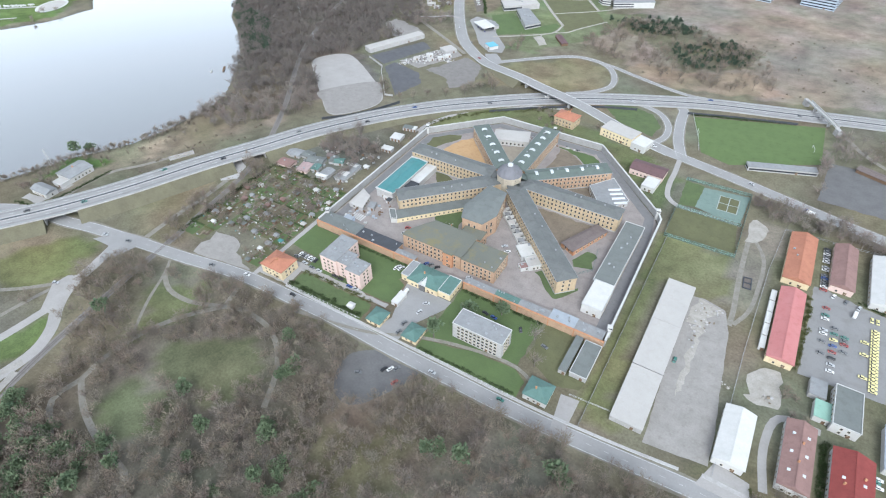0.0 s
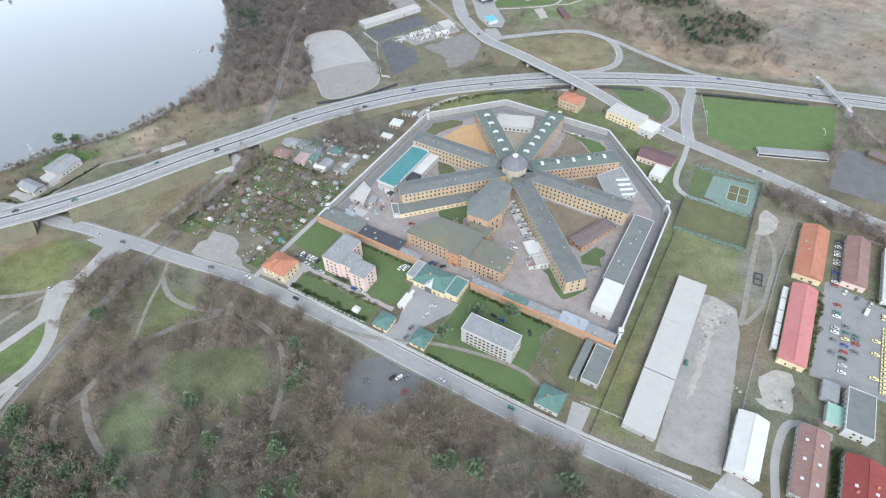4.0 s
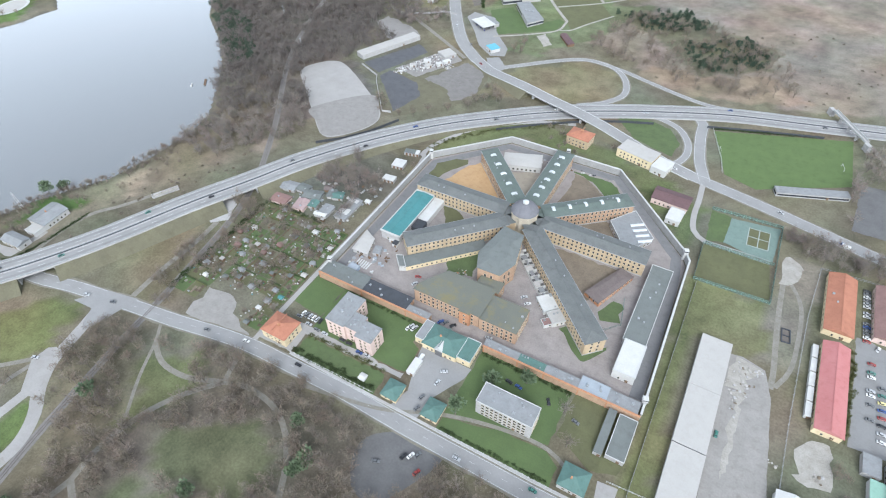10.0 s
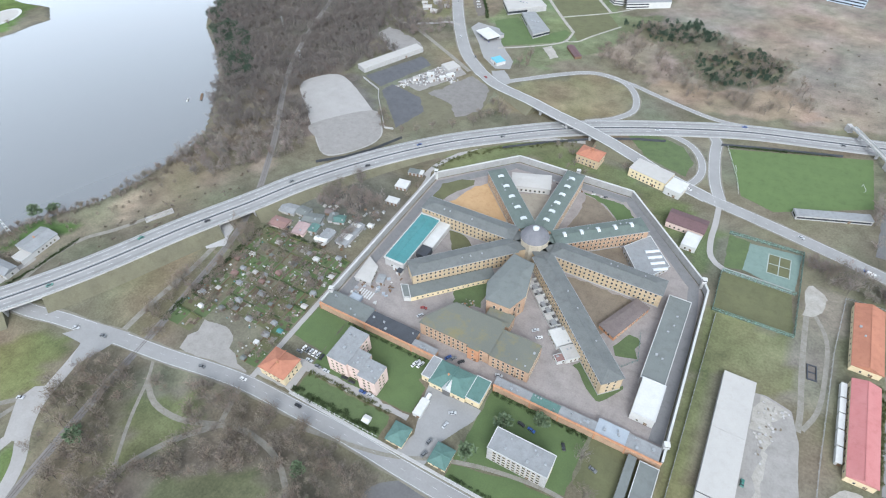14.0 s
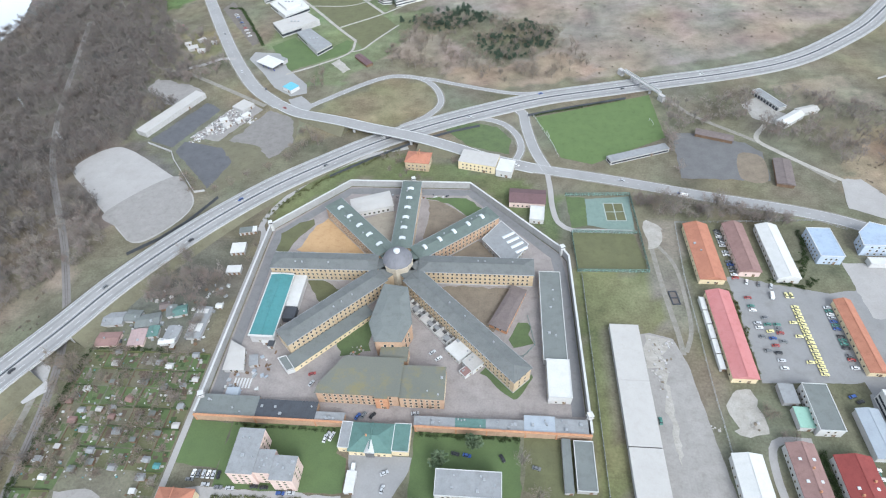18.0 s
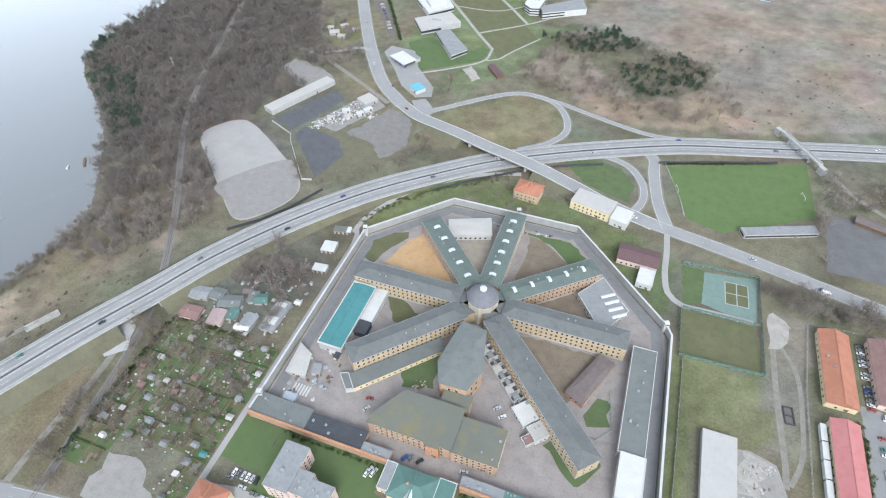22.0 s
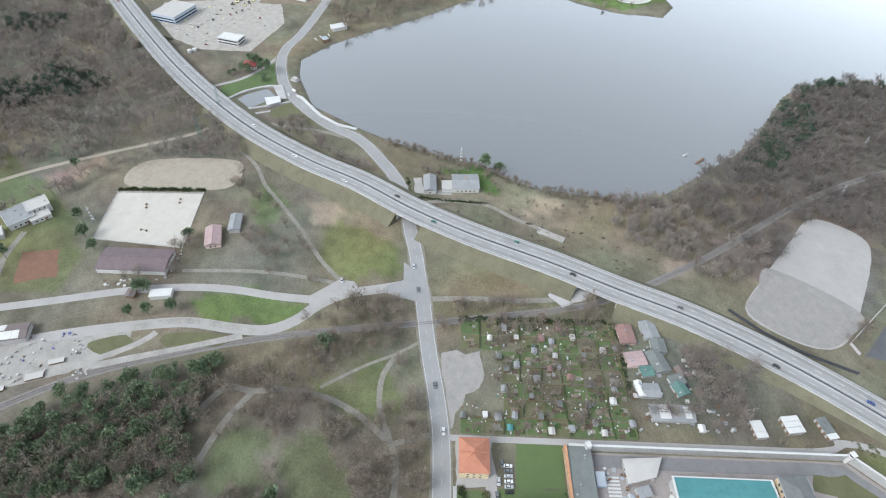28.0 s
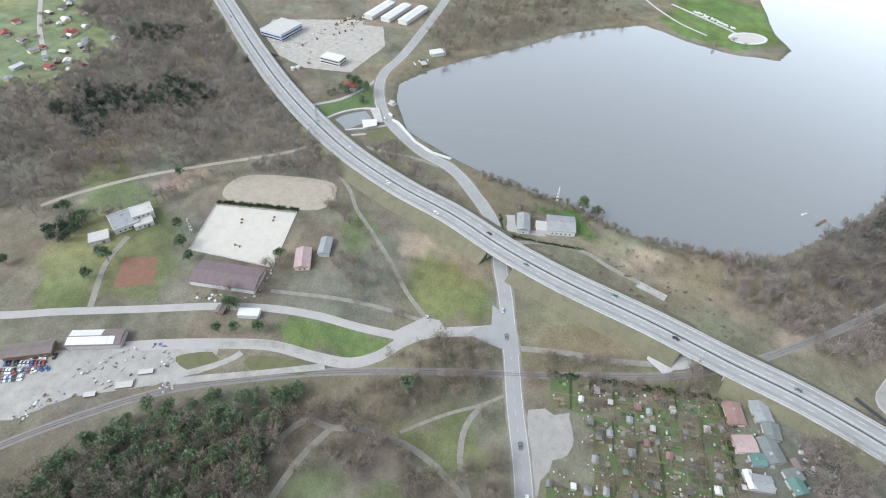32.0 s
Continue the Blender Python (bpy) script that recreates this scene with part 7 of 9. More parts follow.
PINES = [
    ("pine_grove", [(-195, -84), (-218, -79), (-238, -72), (-253, -38), (-268, 18), (-250, 22), (-232, 24), (-212, 16), (-205, -20), (-195, -60)], 4.7, "dark green pine grove above the railway"),
    ("pine_grove", [(-515, -302), (-480, -240), (-517, -238), (-542, -215), (-540, -184), (-572, -166), (-598, -221), (-572, -240), (-560, -305)], 5.4, "dark conifer stand in the valley"),
    ("pine_grove", [(-660, -312), (-682, -324), (-708, -304), (-696, -268), (-662, -276)], 6.0, "second dark conifer stand in the valley"),
    ("pine_grove", [(-352, -170), (-366, -196), (-380, -196), (-372, -172)], 6.0, "dark conifers beside a house in the valley"),
    ("pine_grove", [(-486, 388), (-520, 418), (-552, 440), (-590, 470), (-575, 490), (-530, 470), (-480, 412)], 4.3, "dark conifers on the lake shore"),
    ("pine_grove", [(-190, 695), (-115, 738), (-74, 701), (-138, 672)], 5.0, "conifers and scrub on the dry meadow"),
    ("pine_grove", [(-104, 652), (-47, 702), (-18, 671), (-19, 636), (-73, 601)], 5.6, "conifers on the dry meadow"),
    ("pine_grove", [(-150, 60), (-120, 80), (-100, 60), (-120, 40)], 11, "a few conifers in the park"),
    ("pine_grove", [(-237, -78), (-256, -57), (-272, -20), (-284, 26), (-272, 26), (-256, -24), (-242, -50)], 6.5, "band of pines above the railway"),
    ("pine_grove", [(-610, 475), (-634, 510), (-638, 600), (-622, 600), (-615, 530), (-596, 490)], 7, "conifers along the wooded shore"),
    ("pine_grove", [(-214, 20), (-206, 32), (-222, 30), (-228, 14), (-240, 6), (-236, -6), (-222, 2)], 5, "broad dark pines in the park"),
    ("pine_grove", [(-640, -50), (-600, -35), (-585, -20), (-600, -70)], 8, "young conifers by the weir"),
]
for i, (nm, poly, sp, label) in enumerate(PINES):
    joined(nm, scatter(poly, sp, 300 + i, (0.4, 0.75) if "meadow" in label else (0.6, 1.15)), CONIF, ("bark", "needles_dark" if "shore" in label or "valley" in label or "meadow" in label else "needles"), label, "conifers")


# ---- single trees ----
def tree_thing(seed, h, s, n, twig, label, conifer=False):
    (tv, tf), (cv, cf) = conifer_arrays(seed, h, s, n) if conifer else bare_tree_arrays(seed, h, s, n, 0.09)
    ob = thing("conifer" if conifer else "bare_tree", label, "tree", pose(0, 0, -500))
    for nm, v, f, mt in (("trunk", tv, tf, "bark"), ("crown", cv, cf, twig)):
        o = new(nm, mesh_of(nm, v, f, M[mt]))
        o.parent = ob
    return ob


FRUIT = [tree_thing(40 + i, 4.6 + i * 0.6, 2.3, 170, "twigs_brown", "small leafless fruit tree on a garden plot") for i in range(3)]
STREET = [tree_thing(50 + i, 8.5 + i, 3.3 + 0.3 * i, 330, ("twigs", "twigs_brown")[i % 2], "tall leafless tree with fine grey twigs") for i in range(4)]
YEW = [tree_thing(60 + i, 8 + 2 * i, 3.0, 420, "needles", "dark green conifer standing alone", True) for i in range(2)]
rt = random.Random(11)


def plant(kinds, x, y, lo=0.8, hi=1.25):
    k = rt.choice(kinds)
    z = float(ground_height(np.array([x]), np.array([y]))[0])
    copy_thing(k, pose(x, y, z, 0, 0, rt.uniform(0, 360)) @ Matrix.Scale(rt.uniform(lo, hi), 4))


for poly, sp, kinds, seed in (([(-318, 176), (-318, 254), (-244, 254), (-244, 160), (-262, 160), (-262, 176)], 8.5, FRUIT, 1), ([(-262, 298), (-244, 298), (-243, 350), (-262, 318)], 7, FRUIT, 2), ([(-300, 292), (-272, 292), (-262, 340), (-292, 330)], 7, STREET, 3),
                              ([(-66, 180), (-66, 212), (-42, 212), (-42, 178)], 8, STREET, 4), ([(-112, 178), (-104, 212), (-118, 212), (-118, 170)], 9, STREET, 5), ([(-214, 159), (-214, 171), (-160, 171), (-160, 159)], 8, FRUIT, 6),
                              ([(-170, 418), (-110, 418), (-110, 445), (-170, 448)], 12, FRUIT, 7), ([(-480, 125), (-455, 190), (-440, 200), (-430, 125)], 11, FRUIT, 8), ([(66, 214), (84, 214), (84, 250), (66, 246)], 7, FRUIT, 9), ([(150, 215), (168, 215), (168, 300), (150, 300)], 9, STREET, 10),
                              ([(58, 160), (120, 158), (120, 174), (58, 174)], 8, FRUIT, 12), ([(24, 385), (50, 385), (50, 405), (28, 405)], 7, STREET, 13), ([(-200, 20), (-120, 30), (-60, 80), (-60, 140), (-140, 110), (-190, 60)], 18, STREET, 14),
                              ([(-380, -80), (-330, -60), (-335, -20), (-372, -20)], 12, STREET, 15), ([(-845, 255), (-800, 330), (-790, 395), (-825, 400), (-870, 290)], 25, FRUIT, 16), ([(-760, -490), (-560, -420), (-540, -330), (-680, -330)], 30, FRUIT, 17)):
    for x, y, z, s, a in scatter(poly, sp, 500 + seed):
        plant(kinds, x, y)
for x, y in ((-112, 170), (-103, 196), (-86, 206), (-378, -28), (-330, -43), (-330, -38), (-390, -108), (-374, -98), (-352, -140), (-469, 178), (-470, 190), (-622, -46), (-612, -38), (-606, -30), (-205, 70), (-180, 60), (-150, 76), (-147, 72), (-164, 109), (-166, 104), (-181, 124), (-76, 106), (-72, 110), (-61, 111), (-138, 54), (-20, 129), (-14, 126), (-290, 81), (-206, 8), (-228, 14), (-199, 24)):
    plant(YEW, x, y, 1.2, 1.7)

# ---- allotment gardens ----
PLOT = [M[k] for k in ("lawn", "grass", "grass_dull", "grass", "grass_dull", "slope", "lawn")]
rg = random.Random(5)
for ix in range(7):
    for iy in range(8):
        x0, y0 = -317 + ix * 10.6, 160 + iy * 11.8
        if x0 > -300 and y0 < 172 and x0 < -262:
            continue
        w, l = rg.uniform(9.0, 10.0), rg.uniform(10.2, 11.2)
        plot = thing("garden_plot", "allotment plot with beds, grass and low edging", "garden plot", pose(x0 + w / 2, y0 + l / 2, 0, 0, 0, rg.uniform(-2, 2)), "allotment plots")
        part("lawn", box(-w / 2, w / 2, -l / 2, l / 2, -0.2, 0.07), rg.choice(PLOT), plot)
        for k in range(rg.randint(3, 6)):
            bx, by = rg.uniform(-0.35, 0.25) * w, rg.uniform(-0.38, 0.3) * l
            part("bed", box(bx, bx + rg.uniform(1.2, 3.0), by, by + rg.uniform(1.5, 4.5), 0, 0.13 + 0.034 * k), M[rg.choice(("soil", "soil", "dirt", "path", "hedge"))], plot)
        if rg.random() < 0.75:
            part("hedge", box(-w / 2, w / 2, l / 2 - 0.4, l / 2 + 0.35, 0, rg.uniform(0.7, 1.4), 0.12), M["hedge" if rg.random() < 0.5 else "bush"], plot)
        if rg.random() < 0.6:
            part("edging", box(-w / 2 - 0.1, -w / 2 + 0.15, -l / 2, l / 2, 0, 0.5), M["timber"], plot)
        for k in range(rg.randint(1, 3)):
            bx, by = rg.uniform(-0.4, 0.4) * w, rg.uniform(-0.4, 0.4) * l
            s = rg.uniform(0.3, 0.8)
            part(rg.choice(("cold_frame", "bench", "barrel")), box(bx - s, bx + s, by - s * 0.8, by + s * 0.8, 0.05, rg.uniform(0.4, 1.0), 0.05), M[rg.choice(("trim", "metal", "pale_roof", "timber", "timber", "grey_wall", "soil"))], plot)
HUT = {"w": ("white_wall", "white_roof", "white garden hut with a pale roof"), "p": ("timber", "pale_roof", "timber garden hut with a pale roof"), "r": ("timber", "dusky_roof", "timber garden hut with a red roof"), "g": ("grey_wall", "grey_roof", "grey garden hut with a felt roof"), "t": ("timber", "felt", "garden hut with a grey-green felt roof"), "m": ("white_wall", "teal_roof", "garden hut with a mint green roof")}
for i, (x, y, c) in enumerate(((-304, 177, "w"), (-305, 193, "w"), (-305, 208, "r"), (-303, 214, "g"), (-307, 227, "w"), (-293, 215, "w"), (-286, 192, "g"), (-283, 186, "w"), (-284, 211, "r"), (-279, 222, "r"), (-286, 216.5, "w"), (-291, 182, "w"), (-277, 203, "g"), (-266, 199, "t"), (-270, 184, "g"), (-253, 161, "w"), (-254, 173, "w"), (-253, 180, "g"),
                               (-254, 189, "g"), (-254, 203, "w"), (-247, 186, "m"), (-246, 208, "w"), (-248, 219, "w"), (-262, 230, "w"), (-265, 244, "w"), (-269, 257, "w"), (-252, 252, "w"), (-275, 233, "w"), (-294, 232, "t"), (-298, 244, "w"), (-300, 252, "w"), (-252, 232, "g"), (-251, 289, "w"), (-246, 236, "w"), (-312, 186, "g"), (-313, 219, "r"), (-296, 203, "g"), (-262, 214, "t"), (-272, 246, "g"))):
    wl, rf, lb = HUT[("w", "p", "g", "t")[i % 4] if c == "w" else c]
    s = 2.5 + (i * 7 % 5) * 0.24
    house("garden_hut", lb, "hut", x, y, s, s * 0.85, 2.2, wl, rf, ("gable", "flat", "gable")[i % 3], 0.7, rz=(i * 11 % 9) - 4, group="garden huts", trim=False)
for x, y, lx, ly, wl, rf, rz in ((-310.5, 260, 13, 9, "pink_wall", "dusky_roof", 5), (-314.5, 275, 12, 9, "grey_wall", "grey_roof", 8), (-293, 262, 9, 11, "pink_wall", "rose_roof", 10), (-292, 275, 14, 9, "grey_wall", "felt", 15), (-303, 278, 9, 8, "grey_wall", "felt", 0), (-285, 267, 6, 7, "grey_wall", "green_roof", 10), (-272.5, 266, 8, 10, "grey_wall", "grey_roof", 0), (-273.5, 260.5, 9, 3.6, "white_wall", "white_roof", 8),
                                 (-274.5, 283.5, 8, 7, "grey_wall", "green_roof", 20), (-280, 283, 6, 8, "grey_wall", "felt", 20), (-259, 275, 9, 23, "grey_wall", "grey_roof", 0), (-286, 287, 6, 5, "timber", "brown_roof", 20)):
    house("cottage", "allotment cottage with a patched sheet roof", "cottage", x, y, lx, ly, 2.8, wl, rf, "gable", 0.9, rz=rz, group="allotment cottages", vents=1, trim=False)
for x, y, lx, ly in ((-259, 270.5, 8, 6), (-259, 283, 7, 3.5)):
    ob = thing("roof_sheet", "white metal sheet lying on a cottage roof", "roof sheet", pose(x, y, 3.75))
    part("sheet", box(-lx / 2, lx / 2, -ly / 2, ly / 2, -0.1, 0.08), M["white_roof"], ob)
for x0, y0, x1, y1, wd, rf, n in ((-260, 338.5, -250.5, 339.8, 9.5, "white_roof", 3), (-260, 356, -248, 358.5, 5.4, "felt", 4), (-256.5, 319, -247, 320, 6.2, "white_roof", 3)):
    d = math.degrees(math.atan2(y1 - y0, x1 - x0))
    ln = math.hypot(x1 - x0, y1 - y0)
    for i in range(n):
        t = (i + 0.5) / n
        house("garage", "lock-up garage with a flat roof in a row", "garage", x0 + (x1 - x0) * t, y0 + (y1 - y0) * t, ln / n - 0.1, wd, 2.7, "grey_wall", "white_roof" if i == n - 1 else rf, "flat", rz=d, group="garage rows", trim=False)

# ---- cars ----
def car(colour, label, van=False, wheels=True):
    ob = thing("van" if van else "car", label, "van" if van else "car", pose(0, 0, -500))
    ln, w, h = (5.4, 2.0, 2.1) if van else (4.4, 1.8, 0.85)
    bm = box(-ln / 2, ln / 2, -w / 2, w / 2, 0.28, h, 0.16)
    part("body", bm, M[colour], ob)
    if van:
        part("windscreen", box(ln / 2 - 0.5, ln / 2 + 0.02, -w / 2 + 0.2, w / 2 - 0.2, 1.3, 1.9, 0.05), M["pane"], ob)
    else:
        bm = box(-1.5, 0.9, -0.78, 0.78, 0.8, 1.38)
        for v in bm.verts:
            if v.co.z > 1.2:
                v.co.x = v.co.x * 0.72 - 0.1
                v.co.y *= 0.84
        part("cabin", bm, M["pane"], ob)
        part("car_roof", box(-1.12, 0.5, -0.6, 0.6, 1.36, 1.44, 0.03), M[colour], ob)
    for sx in (-1, 1) if wheels else ():
        for sy in (-1, 1):
            bm = bmesh.new()
            bmesh.ops.create_cone(bm, cap_ends=True, segments=10, radius1=0.32, radius2=0.32, depth=0.22, matrix=pose(sx * ln * 0.31, sy * (w / 2 - 0.06), 0.32, 90, 0, 0))
            part("wheel", bm, M["tyre"], ob)
    return ob


CARS = {k: car("car_" + k, f"{k} parked passenger car with dark windows") for k in ("white", "silver", "black", "red", "blue", "yellow", "green", "grey")}
FAR_CARS = {k: car("car_" + k, f"{k} car parked far off in a row", False, False) for k in ("white", "silver", "black", "blue", "grey", "red")}
VAN = car("car_white", "white delivery van with a dark windscreen", True)
MIX = ["white", "silver", "silver", "black", "grey", "blue", "white", "silver", "grey", "green", "grey", "white", "red", "black"]
rc = random.Random(9)


def put_car(x, y, rz, c=None, z=0.13):
    if y > 640 or x < -640 or x < -240 and y < -100:
        copy_thing(FAR_CARS[c or rc.choice(list(FAR_CARS))], pose(x, y, z - 0.2, 0, 0, rz))
        return
    copy_thing(CARS[c or rc.choice(MIX)], pose(x, y, z, 0, 0, rz))


def row(x0, y0, x1, y1, n, rz, c=None, gap=0.0):
    for i in range(n):
        if rc.random() < gap:
            continue
        t = i / max(1, n - 1)
        put_car(x0 + (x1 - x0) * t, y0 + (y1 - y0) * t, rz + rc.uniform(-3, 3), c)


row(107, 306, 107, 259, 19, 0, "yellow")
row(102, 304, 102, 259, 19, 0, "yellow", 0.75)
row(105, 315, 108, 315, 2, 90, "yellow")
row(126, 309, 125, 264, 18, 0, None, 0.25)
row(77, 371, 78, 328, 16, 0, None, 0.1)
row(81, 312, 81, 270, 14, 5, None, 0.4)
row(92, 292, 92, 274, 7, 0, None, 0.3)
row(98, 322, 84, 325, 3, 70, None)
for x, y, rz in ((116, 246, 20), (119, 243, 20), (128, 233, 90), (160, 196, 15), (163, 197, 15), (137, 192, 80), (150, 190, 80), (12, 226, 90), (110, 204, 0)):
    put_car(x, y, rz)
row(111, 206, 112, 184, 6, 0, "white", 0.1)
row(-227, 184, -214, 184, 6, 90)
for x, y, rz in ((-163, 208, 70), (-160.5, 208, 70), (-149, 219.5, 60), (-146, 220.5, 60), (-141, 220.5, 50), (-118, 223, 10), (-180, 244, 20), (-179, 238, 60), (-194, 179.5, 5), (-189, 179.3, 5), (-130, 182, 80), (-112, 262, 40), (-108, 258, 40), (-66, 322, 10)):
    put_car(x, y, rz)
for x, y, rz in ((-219, 179, 0), (-212, 178, 0), (-206, 178, 0), (-180, 177, 0), (-175, 177.5, 0), (-164, 206, 80), (-161, 207, 80), (-145, 211, 0), (-132, 163, 75), (-133, 170, 75), (-95, 202, -10), (-89, 201.5, -10), (-71, 201, -60), (-54, 197, -15), (-130, 190, 30), (-124, 137, 70), (-121, 139, 70), (-118, 141, 70), (-114, 133, 70), (-135, 128, 20), (-228, 181, 0)):
    put_car(x, y, rz)
for k in range(4):
    row(-272 + k * 5.4, -150 + k, -276 + k * 5.4, -125 - k * 3, 11, 10 + 4 * k, None, 0.15)
row(-262, -140, -268, -124, 6, 60, None, 0.2)
for x, y, rz in ((-345, 82, 20), (-569, -2, 40), (-271, 145.5, 10), (-244, 151, 5), (-206, 153, 0), (-340, 132, 10), (-360, 128, 10), (-100, 149, 0), (-60, 153, 0), (20, 424, -14), (61, 410, -14), (100, 400, -14), (-300, 552, 120), (-272, 519, 150), (-245, 506, 160), (-240, 508, 160), (-335, 585, 120), (-382, 668, 120), (-60, 440, -15), (-440, 690, 120), (-420, 735, 120)):
    put_car(x, y, rz, z=0.35 if -285 < x < -50 and y > 430 else 0.2)
for x, y, rz in ((88, 402, -14), (63, 408, -14), (-575, 2, 45), (-146, 191, 90)):
    copy_thing(VAN, pose(x, y, 0.2, 0, 0, rz))
hn = normals(HWY)
hs = np.r_[0, np.cumsum(np.linalg.norm(np.diff(HWY[:, :2], axis=0), axis=1))]
for q, lane in ((180, 3.5), (330, -3.6), (520, 7.2), (600, -7), (650, 3.5), (705, -3.5), (760, -7), (800, 3.6), (840, -3.6), (900, 7), (940, -3.5), (1010, 3.6), (1070, -7), (1120, 3.6), (1190, -3.6), (1250, 3.6), (1330, -3.6), (1400, 7), (1480, -3.5), (1560, 3.5)):
    i = int(np.searchsorted(hs, q))
    if i < len(HWY) - 1:
        p = HWY[i, :2] + hn[i] * lane
        rz = math.degrees(math.atan2(-hn[i, 0], hn[i, 1])) + (180 if lane > 0 else 0)
        put_car(p[0], p[1], rz, z=HWY[i, 2] + 0.06)
for k in range(3):
    row(-541 + k * 12, 822 - k * 16, -498 + k * 9, 848 - k * 13, 15, 122, None, 0.12)
for k in range(3):
    row(-440 + k * 16, 800 + k * 8, -500 + k * 16, 895 + k * 10, 14, 35, None, 0.65)
row(-398, 738, -352, 664, 12, 30, None, 0.4)

# ---- fences ----
POST_M = {}


def fence(label, pts, h, mat, step=4.0, rails=2, infill=None, group="", thick=0.09):
    ob = thing("fence", label, "fence", group=group)
    v, f = prism([(-thick, -thick), (thick, -thick), (thick, thick), (-thick, thick)], -0.1, h)
    key = (h, mat, thick)
    if key not in POST_M:
        POST_M[key] = mesh_of("post", v, f, M[mat])
    for a, b2 in zip(pts[:-1], pts[1:]):
        a, b2 = np.array(a, float), np.array(b2, float)
        ln = np.linalg.norm(b2 - a)
        k = max(1, int(ln / step))
        for i in range(k):
            p = a + (b2 - a) * i / k
            shared("post", POST_M[key], ob, Matrix.Translation((p[0], p[1], 0)))
        q = np.array([-(b2 - a)[1], (b2 - a)[0]]) / ln * 0.05
        for r in range(rails):
            z = h * (r + 1) / rails - 0.1
            v, f = prism([tuple(a - q), tuple(b2 - q), tuple(b2 + q), tuple(a + q)], z - 0.07, z + 0.07)
            link_mesh("rail", v, f, M[mat], ob)
        if infill:
            v, f = prism([tuple(a - q * 0.3), tuple(b2 - q * 0.3), tuple(b2 + q * 0.3), tuple(a + q * 0.3)], 0.05, h - 0.15)
            link_mesh("panel", v, f, M[infill], ob)
    return ob


fence("green wire fence round the sports lawn", [(-24.5, 405), (23, 407), (24.4, 330.6), (-22, 329.4), (-23, 366)], 3.2, "green_roof", 4, 2, "wire_mesh")
fence("green fence between lawn and lane", [(-22, 366), (22.5, 366.3)], 3.2, "green_roof", 4, 2, "wire_mesh")
fence("white posts of a street fence before the prison", [(-216, 158), (-158, 159)], 1.3, "trim", 3.0, 1, None, thick=0.22)
fence("white posts of a street fence along the lawn", [(-117, 157.6), (-52, 157.8)], 1.3, "trim", 3.0, 1, None, thick=0.25)
fence("dark hedge-lined boundary fence", [(-19.5, 160), (-19.5, 327)], 2.2, "metal", 5, 2, "wire_mesh")
fence("white fence round the riding arena", [(-422, -97), (-425, -34), (-368, -30), (-373, -93), (-422, -97)], 1.3, "trim", 4, 2)
fence("tall dark noise barrier beside the motorway", [(-334, 331), (-317, 347), (-303, 366), (-290, 393)], 2.6, "felt_dark", 4, 1, "felt_dark")
fence("dark noise barrier along the motorway", [(-208, 421), (-180, 444), (-149, 466)], 2.4, "felt_dark", 4, 1, "felt_dark")
fence("dark noise barrier below the road", [(-134, 475), (-112, 486), (-91, 494)], 2.4, "felt_dark", 4, 1, "felt_dark")
fence("wire fence round the patch of grass", [(-74, 271), (-66, 261.5), (-59, 261.5), (-52, 270), (-56, 291)], 2.4, "green_roof", 3, 2)
fence("boundary fence of the barracks yard", [(44, 168), (44, 250), (46, 330), (50, 378), (150, 384), (165, 375)], 2.0, "metal", 5, 2)
fence("low fence beside the lane", [(-30, 174.5), (-8, 176)], 1.6, "trim", 3, 2)
fence("fence beside the football field", [(-44, 511), (-30, 470), (-26, 452)], 2.0, "trim", 4, 2)

# ---- arena jumps, goals, digger ----
for x, y, rz in ((-408, -70, 20), (-383, -62, 80), (-415, -48, 10)):
    ob = thing("jump", "dark timber jump in the riding arena", "jump", pose(x, y, 0.08, 0, 0, rz))
    for s in (-2, 2):
        part("stand", box(s - 0.15, s + 0.15, -0.8, 0.8, 0, 1.3), M["timber"], ob)
    part("pole", box(-2, 2, -0.12, 0.12, 0.7, 0.95), M["timber"], ob)
for x, y, rz in ((-33, 482, 15), (56, 503, 15)):
    ob = thing("goal", "white football goal at the field's end", "goal", pose(x, y, 0.06, 0, 0, rz))
    for s in (-3.7, 3.7):
        part("post", box(-0.1, 0.1, s - 0.1, s + 0.1, 0, 2.4), M["trim"], ob)
    part("crossbar", box(-0.1, 0.1, -3.7, 3.7, 2.4, 2.6), M["trim"], ob)
dig = thing("excavator", "yellow excavator on bare building ground", "excavator", pose(268, 395, 0, 0, 0, 40))
for s in (-1.3, 1.3):
    part("crawler", box(-2.2, 2.2, s - 0.35, s + 0.35, 0, 0.9, 0.15), M["tyre"], dig)
part("body", box(-2.2, 1.2, -1.3, 1.3, 0.9, 2.3, 0.15), M["car_yellow"], dig)
part("cab", box(0.0, 1.3, 0.1, 1.2, 2.3, 3.3, 0.1), M["pane"], dig)
v, f = tube((1.0, -0.4, 1.8), (4.5, -0.4, 4.4), 0.35, 0.3, 4)
link_mesh("boom", v, f, M["car_yellow"], dig)
v, f = tube((4.5, -0.4, 4.4), (7.0, -0.4, 1.0), 0.28, 0.25, 4)
link_mesh("arm", v, f, M["car_yellow"], dig)

